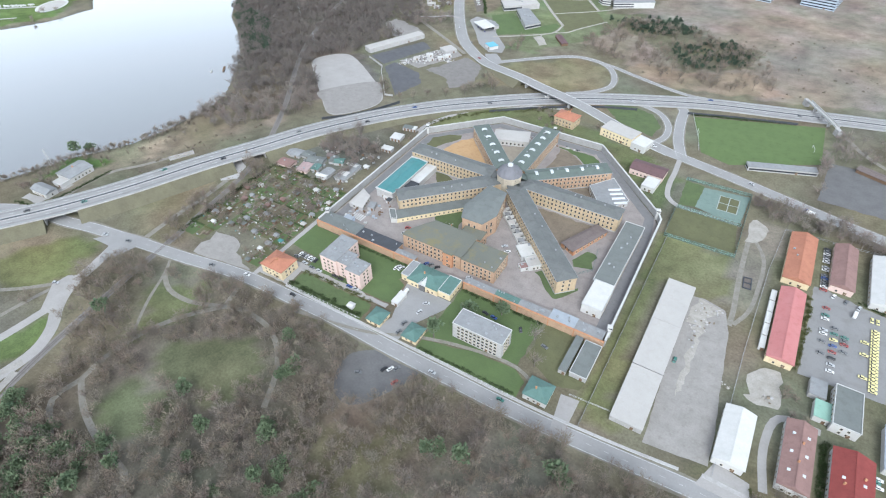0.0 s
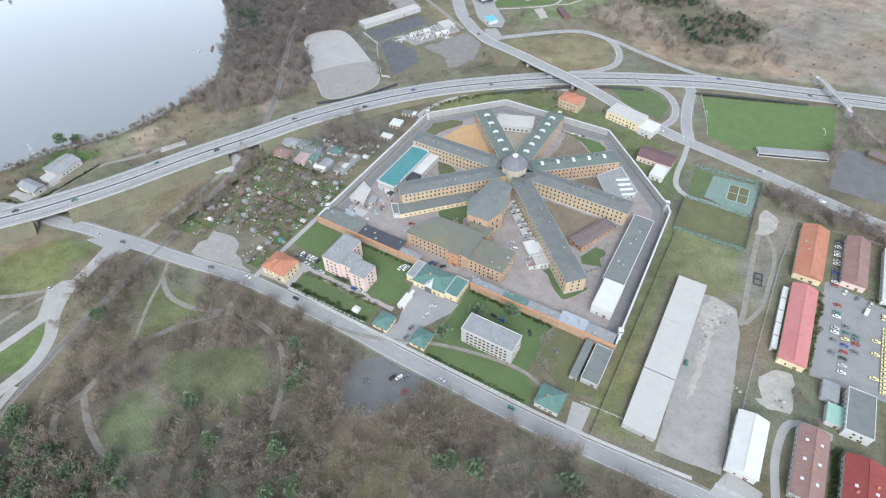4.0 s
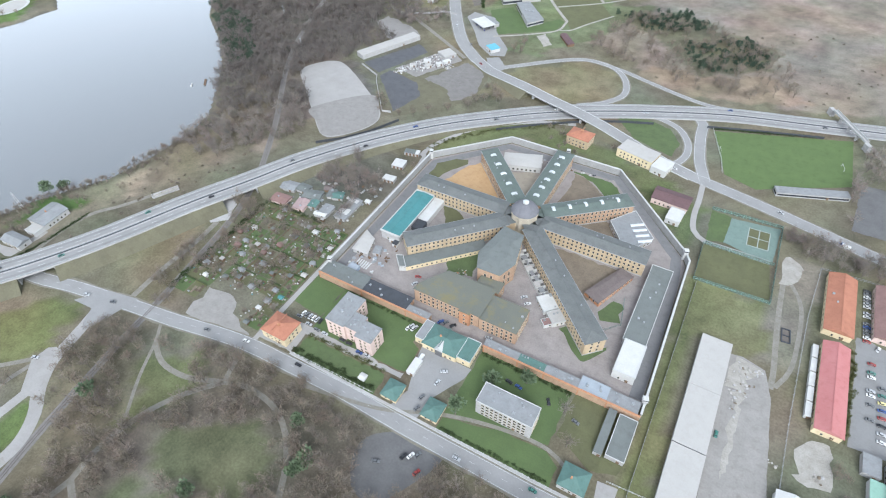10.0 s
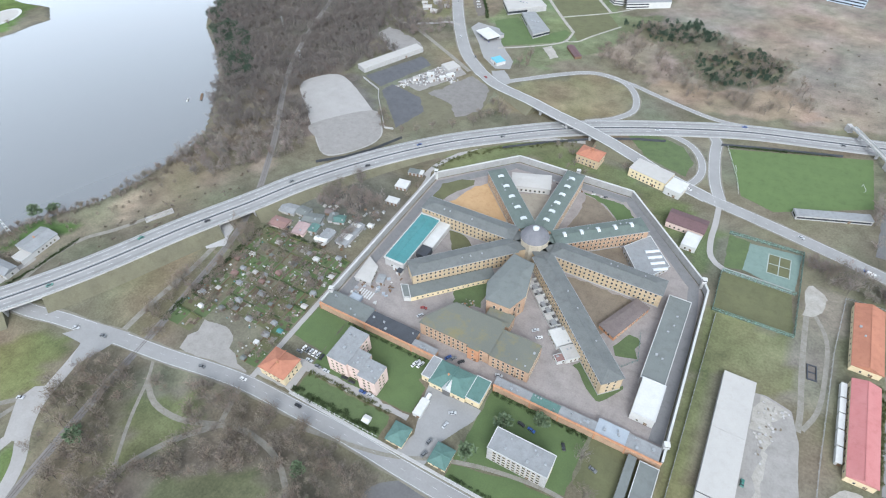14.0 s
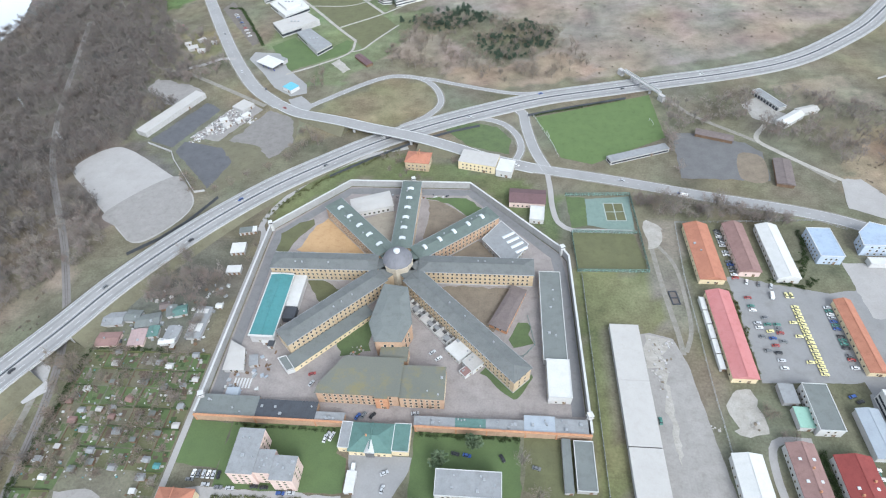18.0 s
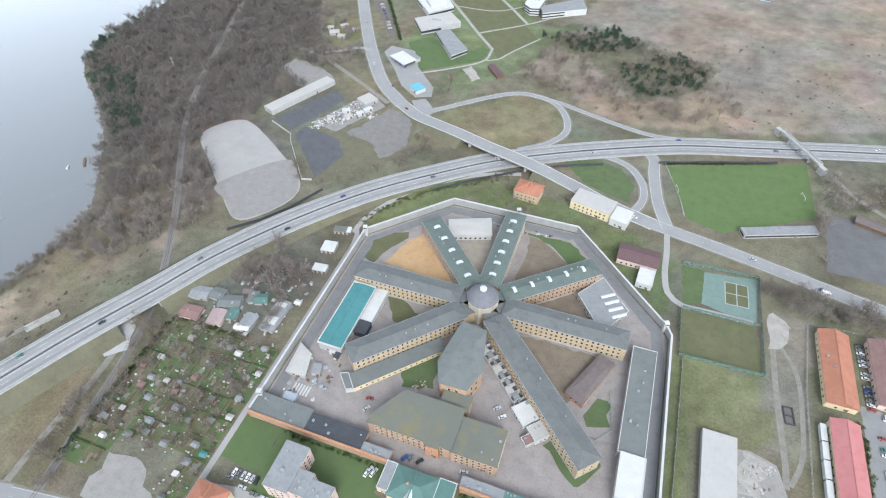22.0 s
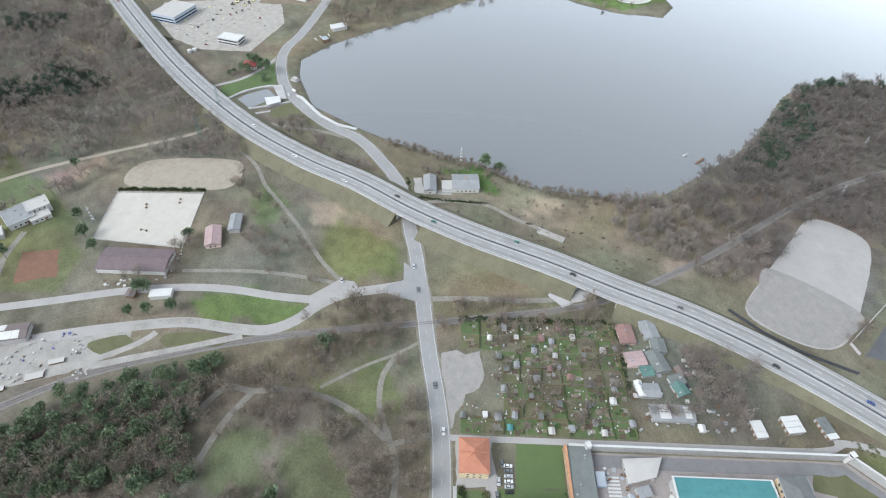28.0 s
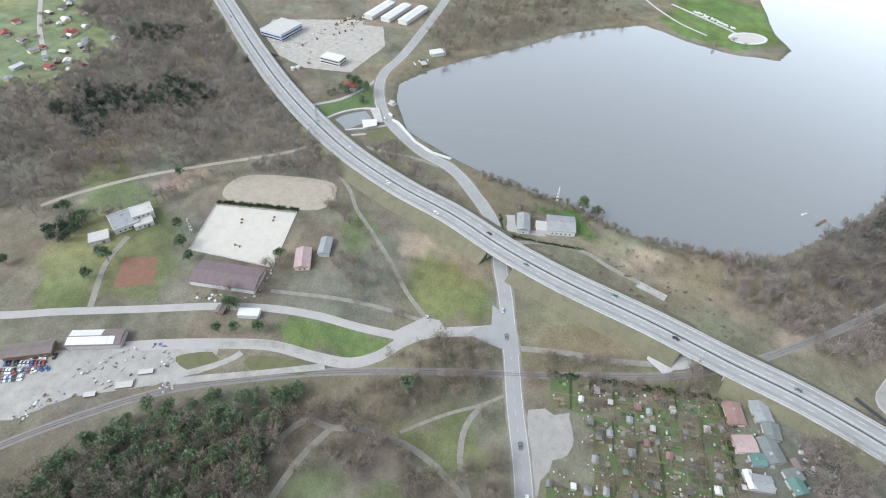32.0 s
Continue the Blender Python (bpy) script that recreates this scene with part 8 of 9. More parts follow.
# ---- footbridge, barriers, masts, pavements ----
fb = thing("footbridge", "pale footbridge crossing the motorway", "bridge", pose(56.5, 561.5, 0, 0, 0, -57.5))
part("deck", box(-24, 24, -1.8, 1.8, 5.6, 6.1), M["concrete"], fb)
for s in (-1, 1):
    part("railing", box(-24, 24, s * 1.75 - 0.08, s * 1.75 + 0.08, 6.1, 7.3), M["trim"], fb)
    part("stair_block", box(s * 24 - 3 + (3 if s > 0 else -3), s * 24 + 3 + (3 if s > 0 else -3), -1.8, 1.8, -0.2, 5.6), M["concrete"], fb)
for x in (-12.5, 0, 12.5):
    part("pier", box(x - 0.5, x + 0.5, -1.2, 1.2, -0.2, 5.6), M["concrete"], fb)
bridge = thing("bridge_supports", "concrete piers of the road bridge", "bridge", kind="structure")
for x, y in ((-200, 487), (-172, 477.5), (-148, 470)):
    v, f = prism([(x - 1, y - 4), (x + 1, y - 4.5), (x + 1, y + 4), (x - 1, y + 4.5)], -0.3, 4.9)
    link_mesh("pier", v, f, M["concrete"], bridge)
walkline = smooth_line([(-216, 157), (-130, 157), (-93, 157), (-59, 157), (-28, 158), (1, 160), (30, 163)], 6)
pv = thing("pavement", "pale concrete pavement beside the road", "pavement", kind="structure")
ribbon("slabs", walkline, 1.2, -0.2, 0.2, M["concrete"], pv, 0.4)
ribbon("kerb", walkline, -0.2, -0.45, 0.24, M["kerb"], pv, 0.4)
for poly, mat, z, label in (([(-364, 121), (-351, 137), (-328, 141.5), (-333, 122), (-338, 108), (-343, 112), (-348, 122)], "asphalt", 0.16, "flared junction of two roads"), ([(-34, 173), (-31, 151), (-24, 151), (-24, 174)], "asphalt_pale", 0.17, "paved gateway to a yard"), ([(-345, 90), (-336, 96), (-322, 66), (-330, 62), (-346, 80)], "asphalt_pale", 0.13, "flared fork of a side road"),
                            ([(38, 160), (44, 176), (60, 173), (62, 160)], "asphalt_pale", 0.17, "paved gateway to the parade ground"), ([(112, 158), (130, 196), (140, 190), (130, 156)], "asphalt", 0.15, "paved barracks entrance")):
    patch("junction", poly, z, M[mat], label, "road")
# drawn marks on courts and pitch
marks = thing("court_marking", "pale frame lines round four squares of turf on a court", "marking", pose(10, 388.5, 0.12, 0, 0, 2))
for a in ((-7.2, 7.2, -9.6, -9), (-7.2, 7.2, 9, 9.6), (-7.2, -6.6, -9, 9), (6.6, 7.2, -9, 9), (-0.3, 0.3, -9, 9), (-6.6, -0.3, -0.3, 0.3), (0.3, 6.6, -0.3, 0.3)):
    part("line", box(*a, 0, 0.04), M["court_line"], marks)
for x in (-3.45, 3.45):
    for y in (-4.65, 4.65):
        part("turf_square", box(x - 3.15, x + 3.15, y - 4.35, y + 4.35, -0.02, 0.02), M["grass_dull"], marks)
road("road", [(-36, 430), (-34.8, 410), (-34.6, 393), (-31.4, 376), (-22, 368.4), (-11, 368.4), (20, 368.2)], 4, "narrow paved lane looping to the court", "asphalt_pale", 0.15, False, False)
bays = thing("bay_marking", "six white bars painted on a yard", "marking", pose(-219, 236.3, 0.1))
for i in range(6):
    part("bar", box(-5 + i * 1.8, -4 + i * 1.8, -3.2, 3.2, 0, 0.05), M["trim"], bays)
pit = thing("pit_frame", "dark open timber frame lying on grass", "frame", pose(36.2, 310, 0, 0, 0, 5))
for a in ((-2.6, 2.6, -5.4, -4.8), (-2.6, 2.6, 4.8, 5.4), (-2.6, -2.0, -4.8, 4.8), (2.0, 2.6, -4.8, 4.8), (-2.0, 2.0, -0.3, 0.3)):
    part("beam", box(*a, 0, 0.7), M["felt_dark"], pit)
part("floor", box(-2.0, 2.0, -4.8, 4.8, 0, 0.1), M["ballast"], pit)
pen = thing("peninsula_pool", "white-edged round pool on the peninsula", "pool", pose(-838, 378, 0, 0, 0, 20))
bm = bmesh.new()
bmesh.ops.create_cone(bm, cap_ends=True, segments=28, radius1=24, radius2=24, depth=0.5, matrix=Matrix.Diagonal((0.7, 1, 1, 1)))
part("rim", bm, M["trim"], pen)
bm = bmesh.new()
bmesh.ops.create_cone(bm, cap_ends=True, segments=28, radius1=20, radius2=20, depth=0.3, matrix=Matrix.Translation((0, 0, 0.16)) @ Matrix.Diagonal((0.7, 1, 1, 1)))
part("basin", bm, M["pale_roof"], pen)
for x, y, s in ((-895, 338, 7), (-888, 346, 5), (-880, 352, 6), (-872, 358, 5), (-905, 330, 6), (-865, 366, 4)):
    ob = thing("play_element", "white play structure on the peninsula", "playground", pose(x, y, 0, 0, 0, x % 60))
    part("frame", box(-s, s, -0.8, 0.8, -0.1, 1.4, 0.1), M["trim"], ob)
    part("side", box(-0.8, 0.8, -s * 0.7, s * 0.7, -0.1, 1.0, 0.1), M["trim"], ob)
road("path", [(-930, 300), (-890, 335), (-860, 360), (-842, 372)], 4, "white path across the peninsula", "concrete", 0.1, False, False)
road("path", [(-1000, 250), (-930, 270), (-870, 300), (-835, 330)], 3, "pale path along the shore", "concrete", 0.08, False, False)
for pts, wd in (([(-389, 839), (-334, 781), (-296, 736), (-254, 682), (-230, 653)], 3.4), ([(-363, 917), (-303, 831), (-248, 770), (-209, 721)], 3.4), ([(-321, 762), (-302, 787), (-313, 802), (-307, 836)], 2.2), ([(-300, 742), (-251, 744), (-216, 774)], 2.0), ([(-254, 685), (-209, 721), (-177, 757)], 2.2), ([(-288, 581), (-259, 601), (-232, 626), (-230, 653)], 2.6), ([(-232, 628), (-219, 634), (-208, 656), (-188, 691)], 2.0), ([(-367, 820), (-317, 849), (-294, 862)], 3.0)):
    road("path", pts, wd, "pale campus footpath over the lawn", "gravel", 0.12, False, False)
road("path", [(-565, 786), (-541, 746), (-493, 690), (-450, 627), (-424, 593), (-391, 582), (-339, 552), (-292, 523)], 4.4, "worn track through bare trees", "path", 0.07, False, False)
road("road", [(-247, 359), (-245, 376), (-233, 402), (-216, 424), (-181, 450), (-150, 462)], 4, "narrow service road behind the wall", "asphalt_pale", 0.09, False, False)
road("road", [(-241, 152), (-241, 185), (-241.2, 240), (-241.4, 300), (-242, 350), (-247, 365)], 3.4, "lane along the prison wall", "asphalt_pale", 0.1, False, False)
road("road", [(-751, -492), (-680, -440), (-616, -386)], 5, "lane through the far gardens", "asphalt_pale", 0.08, False, False)
for i, (x, y) in enumerate(((-682, -470), (-621, -402), (-584, -392), (-731, -447), (-669, -389), (-646, -359), (-606, -351), (-547, -342), (-652, -460), (-666, -335), (-700, -420), (-640, -430), (-590, -360), (-560, -380))):
    house("garden_house", "small garden house among the far gardens", "house", x, y, 8 + i % 3 * 2, 7, 3.2, ("white_wall", "cream_wall", "grey_wall")[i % 3], ("red_tile", "grey_roof", "white_roof", "brown_roof")[i % 4], "gable", 1.6, rz=-30 + i * 9, group="far garden houses")


def mast(x, y, h, label, colour="metal"):
    ob = thing("mast", label, "mast", pose(x, y, 0))
    for sx, sy in ((-1, -1), (1, -1), (1, 1), (-1, 1)):
        v, f = tube((sx * h * 0.07, sy * h * 0.07, -0.3), (sx * 0.2, sy * 0.2, h), 0.13, 0.07, 4)
        link_mesh("leg", v, f, M[colour], ob)
    for k in range(1, 5):
        s = h * 0.07 * (1 - k / 5)
        part("brace", box(-s - 0.05, s + 0.05, -s - 0.05, s + 0.05, h * k / 5, h * k / 5 + 0.12), M[colour], ob)
    part("arm", box(-h * 0.12, h * 0.12, -0.12, 0.12, h * 0.86, h * 0.86 + 0.25), M[colour], ob)


mast(-477, 159, 16, "slim lattice radio mast by the lake", "trim")
mast(-497, -60, 22, "green-grey lattice power pylon", "green_roof")
mast(-451, 456, 16, "lattice power pylon in the wood")
mast(-519, 508, 16, "lattice power pylon in the wood")
mast(-390, -100, 14, "slim floodlight mast at the arena", "trim")
jetty = thing("jetty", "small wooden jetty on the lake", "jetty", pose(-497, 362, -2, 0, 0, 130))
part("deck", box(-6, 6, -1, 1, 0.5, 0.7), M["timber"], jetty)
for x in (-5, 0, 5):
    part("pile", box(x - 0.15, x + 0.15, -0.15, 0.15, -3, 0.5), M["timber"], jetty)
# rubble heaps
rr = random.Random(3)
def heap(x, y, n, spread, label, mats=("rubble", "white_roof", "grey_roof", "brown_roof", "concrete", "trim", "asphalt_dark")):
    """Loose chunks as one heap."""
    vs, fs, ms = [], [], []
    for i in range(n):
        a, d = rr.uniform(0, 6.3), spread * math.sqrt(rr.random())
        s = rr.uniform(0.3, 1.15)
        bm = bmesh.new()
        bmesh.ops.create_icosphere(bm, subdivisions=1, radius=s)
        k = len(vs)
        for v in bm.verts:
            v.co *= rr.uniform(0.7, 1.2)
            vs.append((x + math.cos(a) * d + v.co.x, y + math.sin(a) * d + v.co.y, 0.1 + max(-0.2, v.co.z * 0.7)))
        m = rr.randrange(len(mats))
        for f in bm.faces:
            fs.append([k + v.index for v in f.verts])
            ms.append(m)
        bm.free()
    me = bpy.data.meshes.new("rubble_heap")
    me.from_pydata(vs, [], fs)
    for m in mats:
        me.materials.append(M[m])
    me.polygons.foreach_set("material_index", ms)
    tagged(new("rubble_heap", me), label, "rubble", kind="stuff")


for x, y in ((-335, 475), (-330, 488), (-325, 500), (-318, 512), (-312, 520), (-322, 482), (-312, 496), (-306, 508), (-324, 494), (-300, 500), (-338, 470)):
    heap(x, y, 54, 6.5, "heap of pale building rubble in a yard")
for x, y in ((-245, -115), (-238, -118), (-270, -52), (-284, -60)):
    heap(x, y, 12, 4, "heap of mixed scrap and stone")
for x, y, sx, sy in ((-266, -75, 4, 9), (-276, -68, 3, 8), (-257, -90, 3, 6)):
    ob = thing("stack", "low stack of stored building material", "stack", pose(x, y, 0, 0, 0, 20))
    part("pile", box(-sx / 2, sx / 2, -sy / 2, sy / 2, 0, 1.2, 0.1), M["timber"], ob)
    part("cover", box(-sx / 2 - 0.1, sx / 2 + 0.1, -sy / 2 - 0.1, sy / 2 + 0.1, 1.2, 1.3), M["pale_roof"], ob)
for x, y, n, sp in ((39, 224, 8, 3), (60, 226, 8, 3), (22, 276, 8, 3)):
    heap(x, y, n, sp, "low heap of pale rubble beside the paving", ("rubble", "gravel", "concrete", "dirt"))
# works yard and shore in the west
for x, y, rz in ((-700, -130, 20), (-704, -140, 20), (-690, -150, 60), (-680, -135, 70), (-720, -120, 30), (-735, -105, 30), (-741, -100, 30), (-747, -95, 30), (-752, -90, 30), (-710, -60, 0), (-730, -70, 10), (-660, -108, 80)):
    put_car(x, y, rz)
for i in range(10):
    ob = thing("machine", "yellow-brown machine parked in a row on a yard", "machine", pose(-762 - i % 5 * 7, -96 - i // 5 * 14 + i % 5 * 3, 0, 0, 0, 25 + i * 13))
    part("body", box(-2.4, 2.4, -1.1, 1.1, 0.3, 1.7, 0.15), M["dirt" if i % 2 else "car_yellow"], ob)
    part("cab", box(-0.6, 0.9, -0.9, 0.9, 1.7, 2.8, 0.1), M["pane"], ob)
    part("crawler", box(-2.0, 2.0, -1.25, 1.25, 0, 0.7, 0.1), M["tyre"], ob)
for x, y, rz in ((-690, 6, 30), (-684, 2, 40), (-695, 14, 25), (-505, 352, 120)):
    ob = thing("boat", "small white boat at the lake shore", "boat", pose(x, y, -1.9 if y > 300 else 0, 0, 0, rz))
    bm = box(-2.6, 2.6, -0.9, 0.9, -0.3, 0.6)
    for v in bm.verts:
        if v.co.x > 0:
            v.co.y *= 0.35
        if v.co.z < 0:
            v.co.y *= 0.6
    part("hull", bm, M["trim"], ob)
    part("seat", box(-0.9, -0.5, -0.7, 0.7, 0.6, 0.68), M["timber"], ob)
road("road", [(-396, 591), (-378, 602), (-366, 612), (-350, 612)], 5, "pale side road to the main road", "asphalt_pale", 0.12, False, False)
road("path", [(150, 502), (137, 482), (150, 463), (172, 441), (186, 429)], 4, "pale dirt lane between works", "gravel", 0.08, False, False)
road("path", [(286, 552), (296, 535), (291, 512), (298, 500), (317, 510)], 5, "paved works lane", "asphalt_pale", 0.09, False, False)
road("path", [(-302, -36), (-308, -7), (-305, 24), (-302, 36)], 4.5, "chalky track along the lane", "chalk", 0.14, False, False)
road("path", [(-274, -56), (-290, -29), (-299, -21)], 4, "chalky track over grass", "chalk", 0.13, False, False)
road("path", [(-272, -55), (-279, -33), (-289, 0), (-299, 30)], 4.5, "chalky track beside the railway", "chalk", 0.12, False, False)
for x, y in ((-363, -87), (-335, -143), (-356, -149), (-386, -188), (-393, -206), (-316, -17), (-310, -40), (-311, -30), (-447, -139), (-336, -205), (-380, -182), (-390, -196), (-384, -178)):
    plant(YEW, x, y, 0.9, 1.4)
heap(-157, 261, 16, 4, "heap of pale rubble beside the chapel", ("rubble", "gravel", "brick"))
# ---- hedges, shrubs and clutter ----
BUSHES = [(tube((0, 0, -0.2), (0, 0, 0.5), 0.08, 0.05, 3), bush_arrays(70 + i, 1.2 + 0.3 * i, 70)) for i in range(3)]


def shrubs(name, label, spots, mat, category="hedge"):
    joined(name, [(x, y, float(ground_height(np.array([x]), np.array([y]))[0]), s, a) for x, y, s, a in spots], BUSHES, ("bark", mat), label, category)


def hedge_line(pts, step=0.85, lo=0.6, hi=1.1, wide=0.4, gap=0.08, seed=1):
    """Spots for bushes set close along a line, with a few gaps."""
    r, out = random.Random(seed), []
    for (x0, y0), (x1, y1) in zip(pts[:-1], pts[1:]):
        k = max(1, int(math.hypot(x1 - x0, y1 - y0) / step))
        for i in range(k):
            if r.random() > gap:
                t = (i + r.random()) / k
                out.append((x0 + (x1 - x0) * t + r.gauss(0, wide), y0 + (y1 - y0) * t + r.gauss(0, wide), r.uniform(lo, hi), r.uniform(0, 6)))
    return out


for i, (pts, mat, lo, hi, wide, label) in enumerate((
    ([(-215, 160.4), (-160, 161)], "hedge", 0.6, 1.3, 0.8, "dark clipped hedge behind the street fence"),
    ([(-116, 159.6), (-56, 160)], "hedge", 0.4, 0.8, 0.4, "low dark hedge behind white fence posts"),
    ([(-214, 173.6), (-160, 173.8)], "bush", 0.5, 1.0, 0.8, "ragged hedge between garden and lane"),
    ([(-214, 211), (-160, 211)], "hedge", 0.4, 0.8, 0.5, "low hedge at the foot of the prison wall"),
    ([(-116, 211.5), (-62, 211.5)], "hedge", 0.5, 1.0, 0.6, "low hedge at the foot of the front wall"),
    ([(88, 176), (88, 214)], "hedge", 0.8, 1.4, 0.5, "dark green hedge between two barracks blocks"),
    ([(60, 170), (66, 168), (118, 167)], "bush", 0.5, 1.1, 0.6, "uneven hedge along the barracks front"),
    ([(70, 254), (72, 300), (70, 318)], "bush", 0.6, 1.2, 0.9, "ragged shrubs beside the parking yard"),
    ([(98, 328), (118, 322), (128, 330)], "hedge", 0.5, 1.1, 1.0, "green shrubs behind a storage hall"),
    ([(120, 330), (128, 348), (132, 372)], "hedge", 0.6, 1.3, 1.4, "broad green shrubs beside an office"),
    ([(152, 216), (164, 236), (166, 252)], "hedge", 0.8, 1.6, 3.5, "dark green shrubbery before a long block"),
    ([(214, 300), (226, 296), (240, 306)], "hedge", 0.8, 1.5, 2.0, "green shrubs beside the office wing"),
    ([(-455, 117), (-433, 121), (-429, 150), (-428, 180)], "hedge", 0.5, 1.0, 0.4, "dark hedge round the lakeside houses"),
    ([(-247, 372), (-226, 405), (-196, 432), (-160, 456)], "bush", 0.5, 1.1, 2.0, "shrubs on the bank beside the service road"),
    ([(-44, 512), (-10, 524), (38, 541)], "hedge", 0.6, 1.1, 0.5, "dark hedge along the field's far side"),
    ([(-319, 160), (-320, 254)], "hedge", 0.6, 1.3, 0.8, "green hedge at the allotments' edge"),
    ([(-318, 255), (-270, 255)], "hedge", 0.6, 1.2, 1.0, "green hedge at the allotments' end"),
    ([(-426, -97), (-429, -34)], "hedge", 0.8, 1.4, 0.7, "dark shrubs along the riding arena"),
    ([(-400, 735), (-385, 735), (-340, 660), (-330, 642)], "hedge", 0.8, 1.3, 0.7, "dark hedge beside the campus road"),
)):
    shrubs("hedge", label, hedge_line(pts, lo=lo, hi=hi, wide=wide, seed=i), mat)
rsc = random.Random(77)
for label, poly, n, mat in (("low tussocks and shrubs on the meadow by the lake", [(-440, 130), (-424, 200), (-396, 262), (-372, 300), (-356, 258), (-380, 200), (-404, 140)], 90, "twigs_brown"), ("low shrubs and tussocks on the dry meadow", [(-200, 600), (-60, 560), (60, 590), (260, 690), (300, 820), (-20, 760)], 150, "twigs_brown"),
                            ("shrubs and saplings on wasteland", [(180, 420), (300, 380), (400, 430), (330, 500), (230, 500)], 150, "twigs_brown")):
    (xa, ya), (xb, yb) = np.min(poly, 0), np.max(poly, 0)
    spots = []
    while len(spots) < n:
        x, y = rsc.uniform(xa, xb), rsc.uniform(ya, yb)
        if inside(np.array([x]), np.array([y]), poly)[0]:
            spots.append((x, y, rsc.uniform(0.4, 1.1), rsc.uniform(0, 6)))
    shrubs("shrubs", label, spots, mat, "shrubs")


def clutter(name, label, poly, n, mats, size=(0.25, 0.9), high=1.2, seed=1):
    """Small odds and ends strewn over a plot, as one mesh."""
    r = random.Random(seed)
    (xa, ya), (xb, yb) = np.min(poly, 0), np.max(poly, 0)
    vs, fs, ms = [], [], []
    while len(ms) < 6 * n:
        x, y = r.uniform(xa, xb), r.uniform(ya, yb)
        if not inside(np.array([x]), np.array([y]), poly)[0]:
            continue
        a, b2, h, t = r.uniform(*size), r.uniform(*size), r.uniform(0.25, high), r.uniform(0, 3.1)
        c, q = math.cos(t), math.sin(t)
        v, f = prism([(x + c * i - q * j, y + q * i + c * j) for i, j in ((-a, -b2), (a, -b2), (a, b2), (-a, b2))], 0.02, 0.1 + h)
        fs += [tuple(i + len(vs) for i in g) for g in f]
        vs += v
        ms += [r.randrange(len(mats))] * 6
    me = bpy.data.meshes.new(name)
    me.from_pydata(vs, [], fs)
    for m in mats:
        me.materials.append(M[m])
    me.polygons.foreach_set("material_index", ms)
    tagged(new(name, me), label, "clutter", kind="stuff")


clutter("garden_clutter", "white frames, barrels, planks and boxes on garden plots", [(-317, 178), (-262, 176), (-260, 160), (-246, 160), (-246, 254), (-316, 254)], 200, ("trim", "trim", "white_roof", "metal", "timber", "soil", "pale_roof", "teal_roof", "grey_roof"), (0.12, 0.5), 0.8, 3)
clutter("garden_clutter", "boxes, sheets and vehicles round the allotment cottages", [(-318, 256), (-248, 256), (-250, 310), (-300, 300)], 80, ("trim", "white_roof", "metal", "timber", "grey_roof", "pale_roof", "felt_dark"), (0.3, 1.3), 1.4, 4)
clutter("yard_clutter", "crates and pallets in the prison's service yard", [(-233, 232), (-205, 232), (-205, 258), (-233, 258)], 36, ("trim", "white_roof", "blue_roof", "timber", "metal"), (0.3, 1.2), 1.6, 5)
clutter("yard_clutter", "pallets and barrels along the patrol lane", [(-176, 400), (-150, 404), (-110, 403), (-110, 400), (-176, 396)], 24, ("trim", "timber", "metal", "felt_dark"), (0.3, 0.9), 1.0, 6)
clutter("yard_clutter", "scrap and building material in the builders' yard", [(-292, -95), (-298, -60), (-280, -50), (-256, -95), (-240, -120), (-262, -112)], 60, ("rubble", "timber", "metal", "white_roof", "deep_blue", "dirt", "chalk", "chalk"), (0.2, 0.8), 0.9, 7)
clutter("yard_clutter", "demolition debris on bare ground", [(255, 372), (290, 390), (312, 412), (290, 424), (262, 400)], 90, ("rubble", "dirt", "concrete", "car_yellow", "dirt", "timber", "dirt"), (0.2, 0.8), 0.8, 8)
clutter("yard_clutter", "rubble and pale debris in the office yard", [(180, 322), (210, 322), (207, 338), (188, 339)], 60, ("rubble", "dirt", "dirt", "gravel", "path"), (0.3, 1.0), 0.4, 9)
clutter("yard_clutter", "loose material on the works yard", [(-750, -180), (-700, -170), (-660, -100), (-700, -60), (-770, -80)], 60, ("trim", "rubble", "timber", "car_yellow", "white_roof", "metal", "gravel"), (0.3, 1.0), 1.4, 10)
clutter("yard_clutter", "stored goods beside the stables", [(-372, -30), (-342, -26), (-330, -60), (-336, -78), (-340, -40)], 30, ("trim", "timber", "metal", "white_roof"), (0.3, 0.9), 1.0, 11)
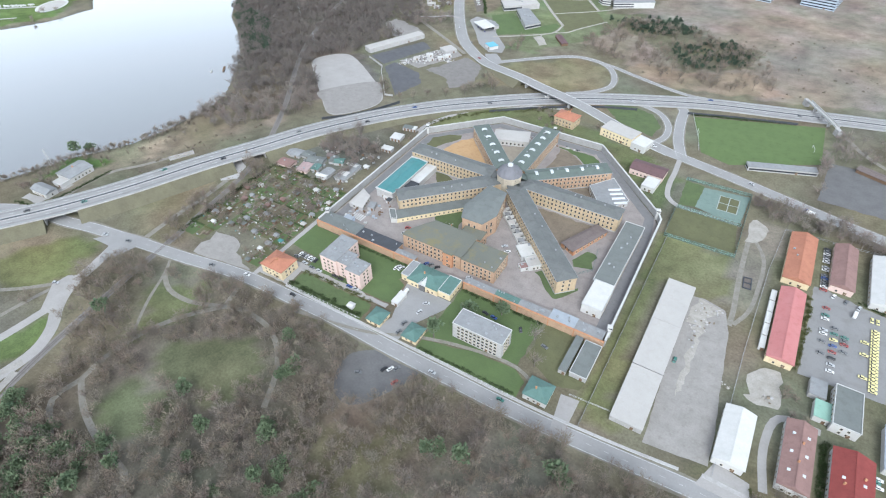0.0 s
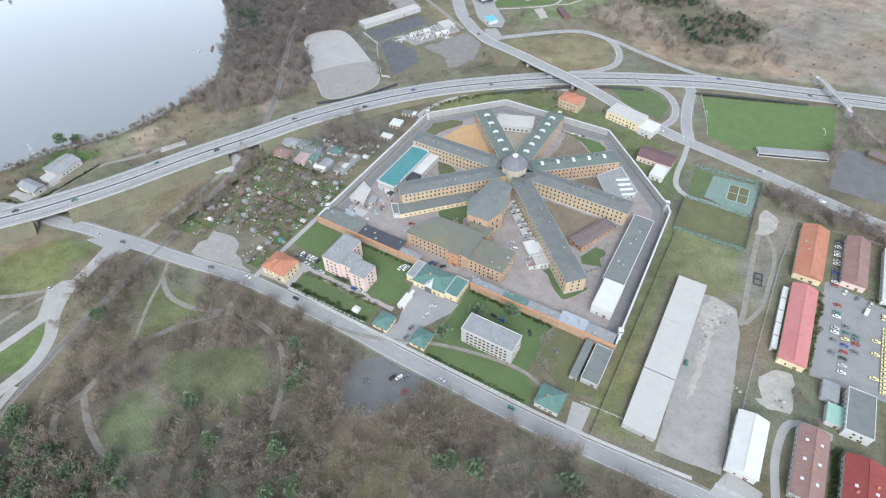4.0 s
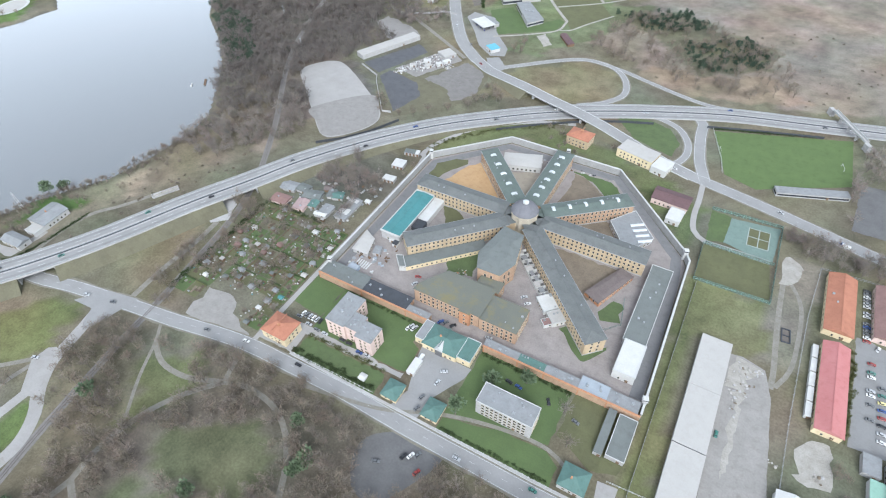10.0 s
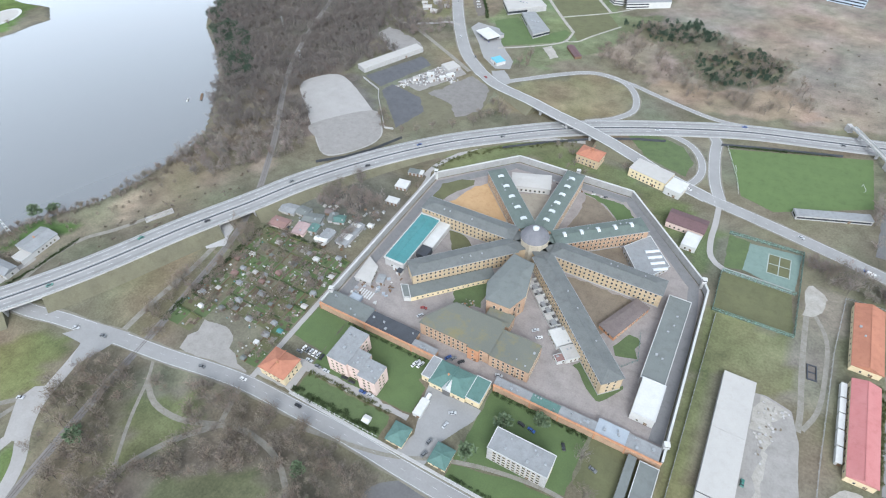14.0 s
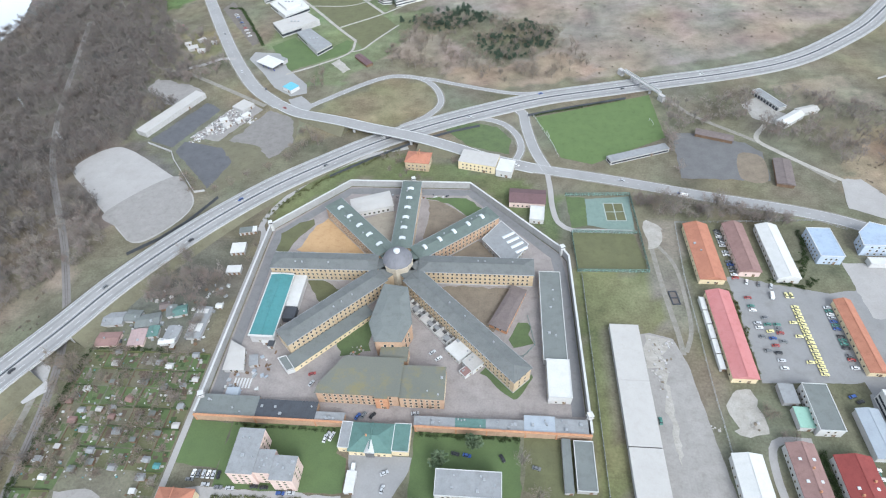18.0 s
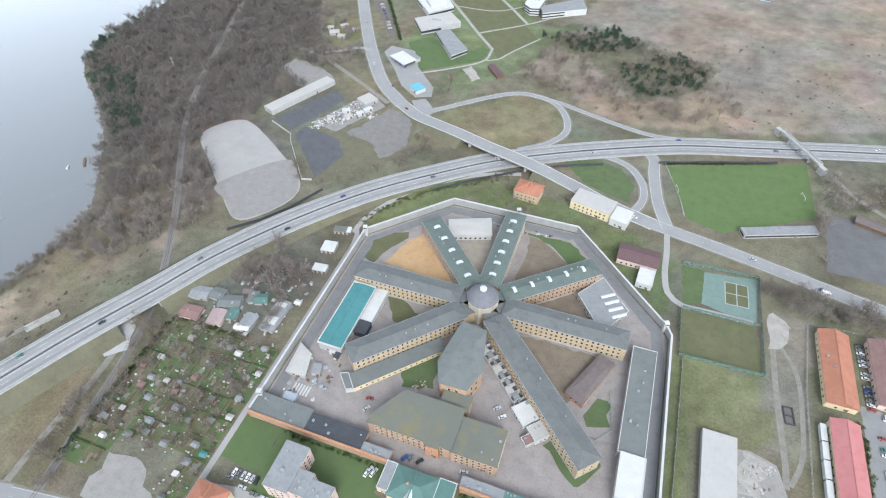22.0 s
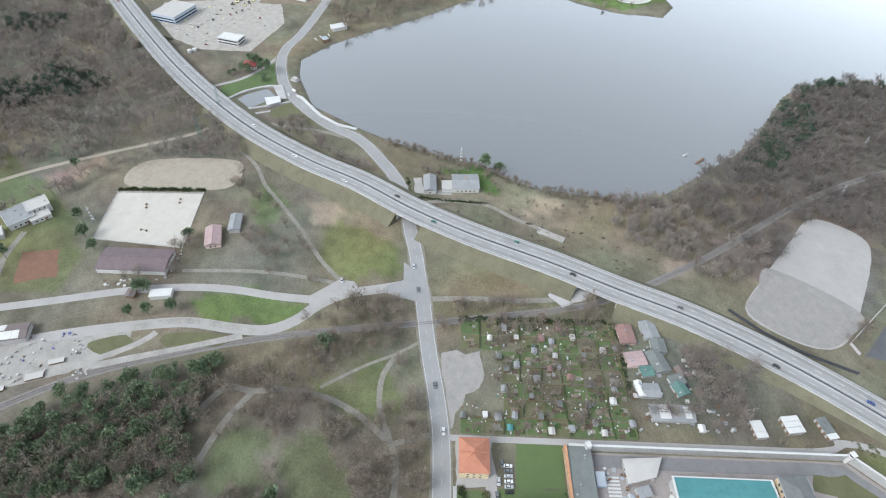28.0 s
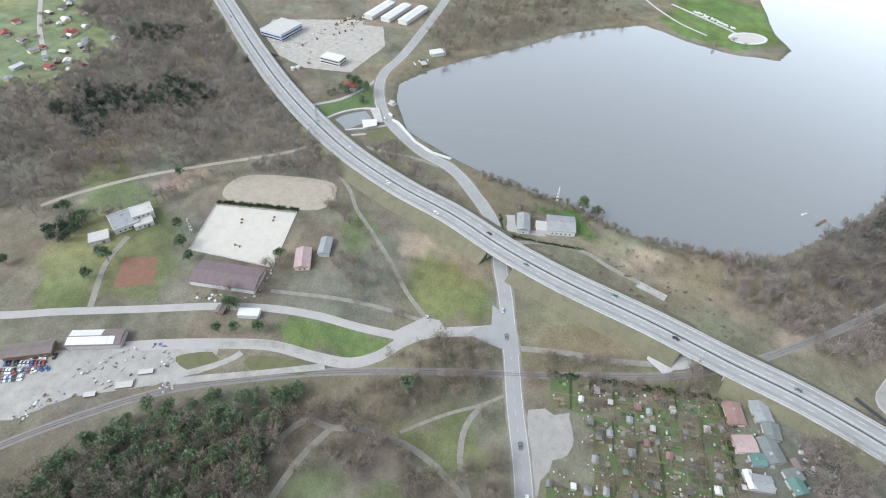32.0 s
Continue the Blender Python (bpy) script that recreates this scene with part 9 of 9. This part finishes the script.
clutter("yard_clutter", "stones and scrap strewn over the parade ground's edge", [(10, 262), (14, 280), (30, 276), (24, 262), (18, 236)], 46, ("rubble", "gravel", "concrete", "dirt"), (0.2, 0.8), 0.4, 12)
# barrier north of the football field
fence("dark barrier with a pale top along the football field", [(-49, 511), (-14, 523.5), (40, 540.5)], 2.4, "felt_dark", 4, 1, "felt_dark")
# trailers by the junction
for x, y in ((213, 402), (223, 393)):
    ob = thing("trailer", "long pale trailer parked beside the road", "trailer", pose(x, y, 0, 0, 0, -41))
    part("box", box(-5.5, 5.5, -1.25, 1.25, 0.9, 3.1, 0.08), M["pale_roof"], ob)
    part("chassis", box(-5.2, 5.4, -0.9, 0.9, 0.5, 0.9), M["felt_dark"], ob)
    for px in (-3.8, -2.6, 3.6):
        part("axle_wheels", box(px - 0.45, px + 0.45, -1.2, 1.2, 0, 0.9, 0.15), M["tyre"], ob)
mast(-536.5, -54.6, 26, "tall pale green lattice pylon beside the motorway", "green_roof")
# far garden colony
for i in range(26):
    gx, gy = -575 - 7.6 * i + 14 * math.sin(i * 2.3), -330 - 5.2 * i + 22 * math.cos(i * 1.7)
    house("garden_house", "small garden house among the far gardens", "house", gx, gy, 5 + i % 3 * 1.5, 5, 2.6, ("white_wall", "grey_wall", "timber")[i % 3], ("white_roof", "grey_roof", "brown_roof", "pale_roof", "red_tile")[i % 5], "gable", 1.2, rz=17 * i % 90, group="far garden houses", door=False)
# the first of each repeated kind takes a place of its own
spare = [(FRUIT[0], -290, 240, 0), (FRUIT[1], -270, 198, 0), (FRUIT[2], -255, 222, 0), (STREET[0], -100, 120, 0), (STREET[1], -80, 112, 0), (STREET[2], -58, 126, 0), (STREET[3], -40, 118, 0), (YEW[0], -150, 40, 0), (YEW[1], -172, 45, 0), (VAN, 96, 314, 80)]
spare += [(k, 86.5, 262 + 5 * i, 2 * i) for i, k in enumerate(CARS.values())]
spare += [(k, -386 + 4.5 * i, 718 - 7 * i, 30) for i, k in enumerate(FAR_CARS.values())]
for ob, x, y, rz in spare:
    ob.matrix_basis = pose(x, y, 0.13 if y < 640 and ob.name.startswith(("car", "van")) else 0, 0, 0, rz)
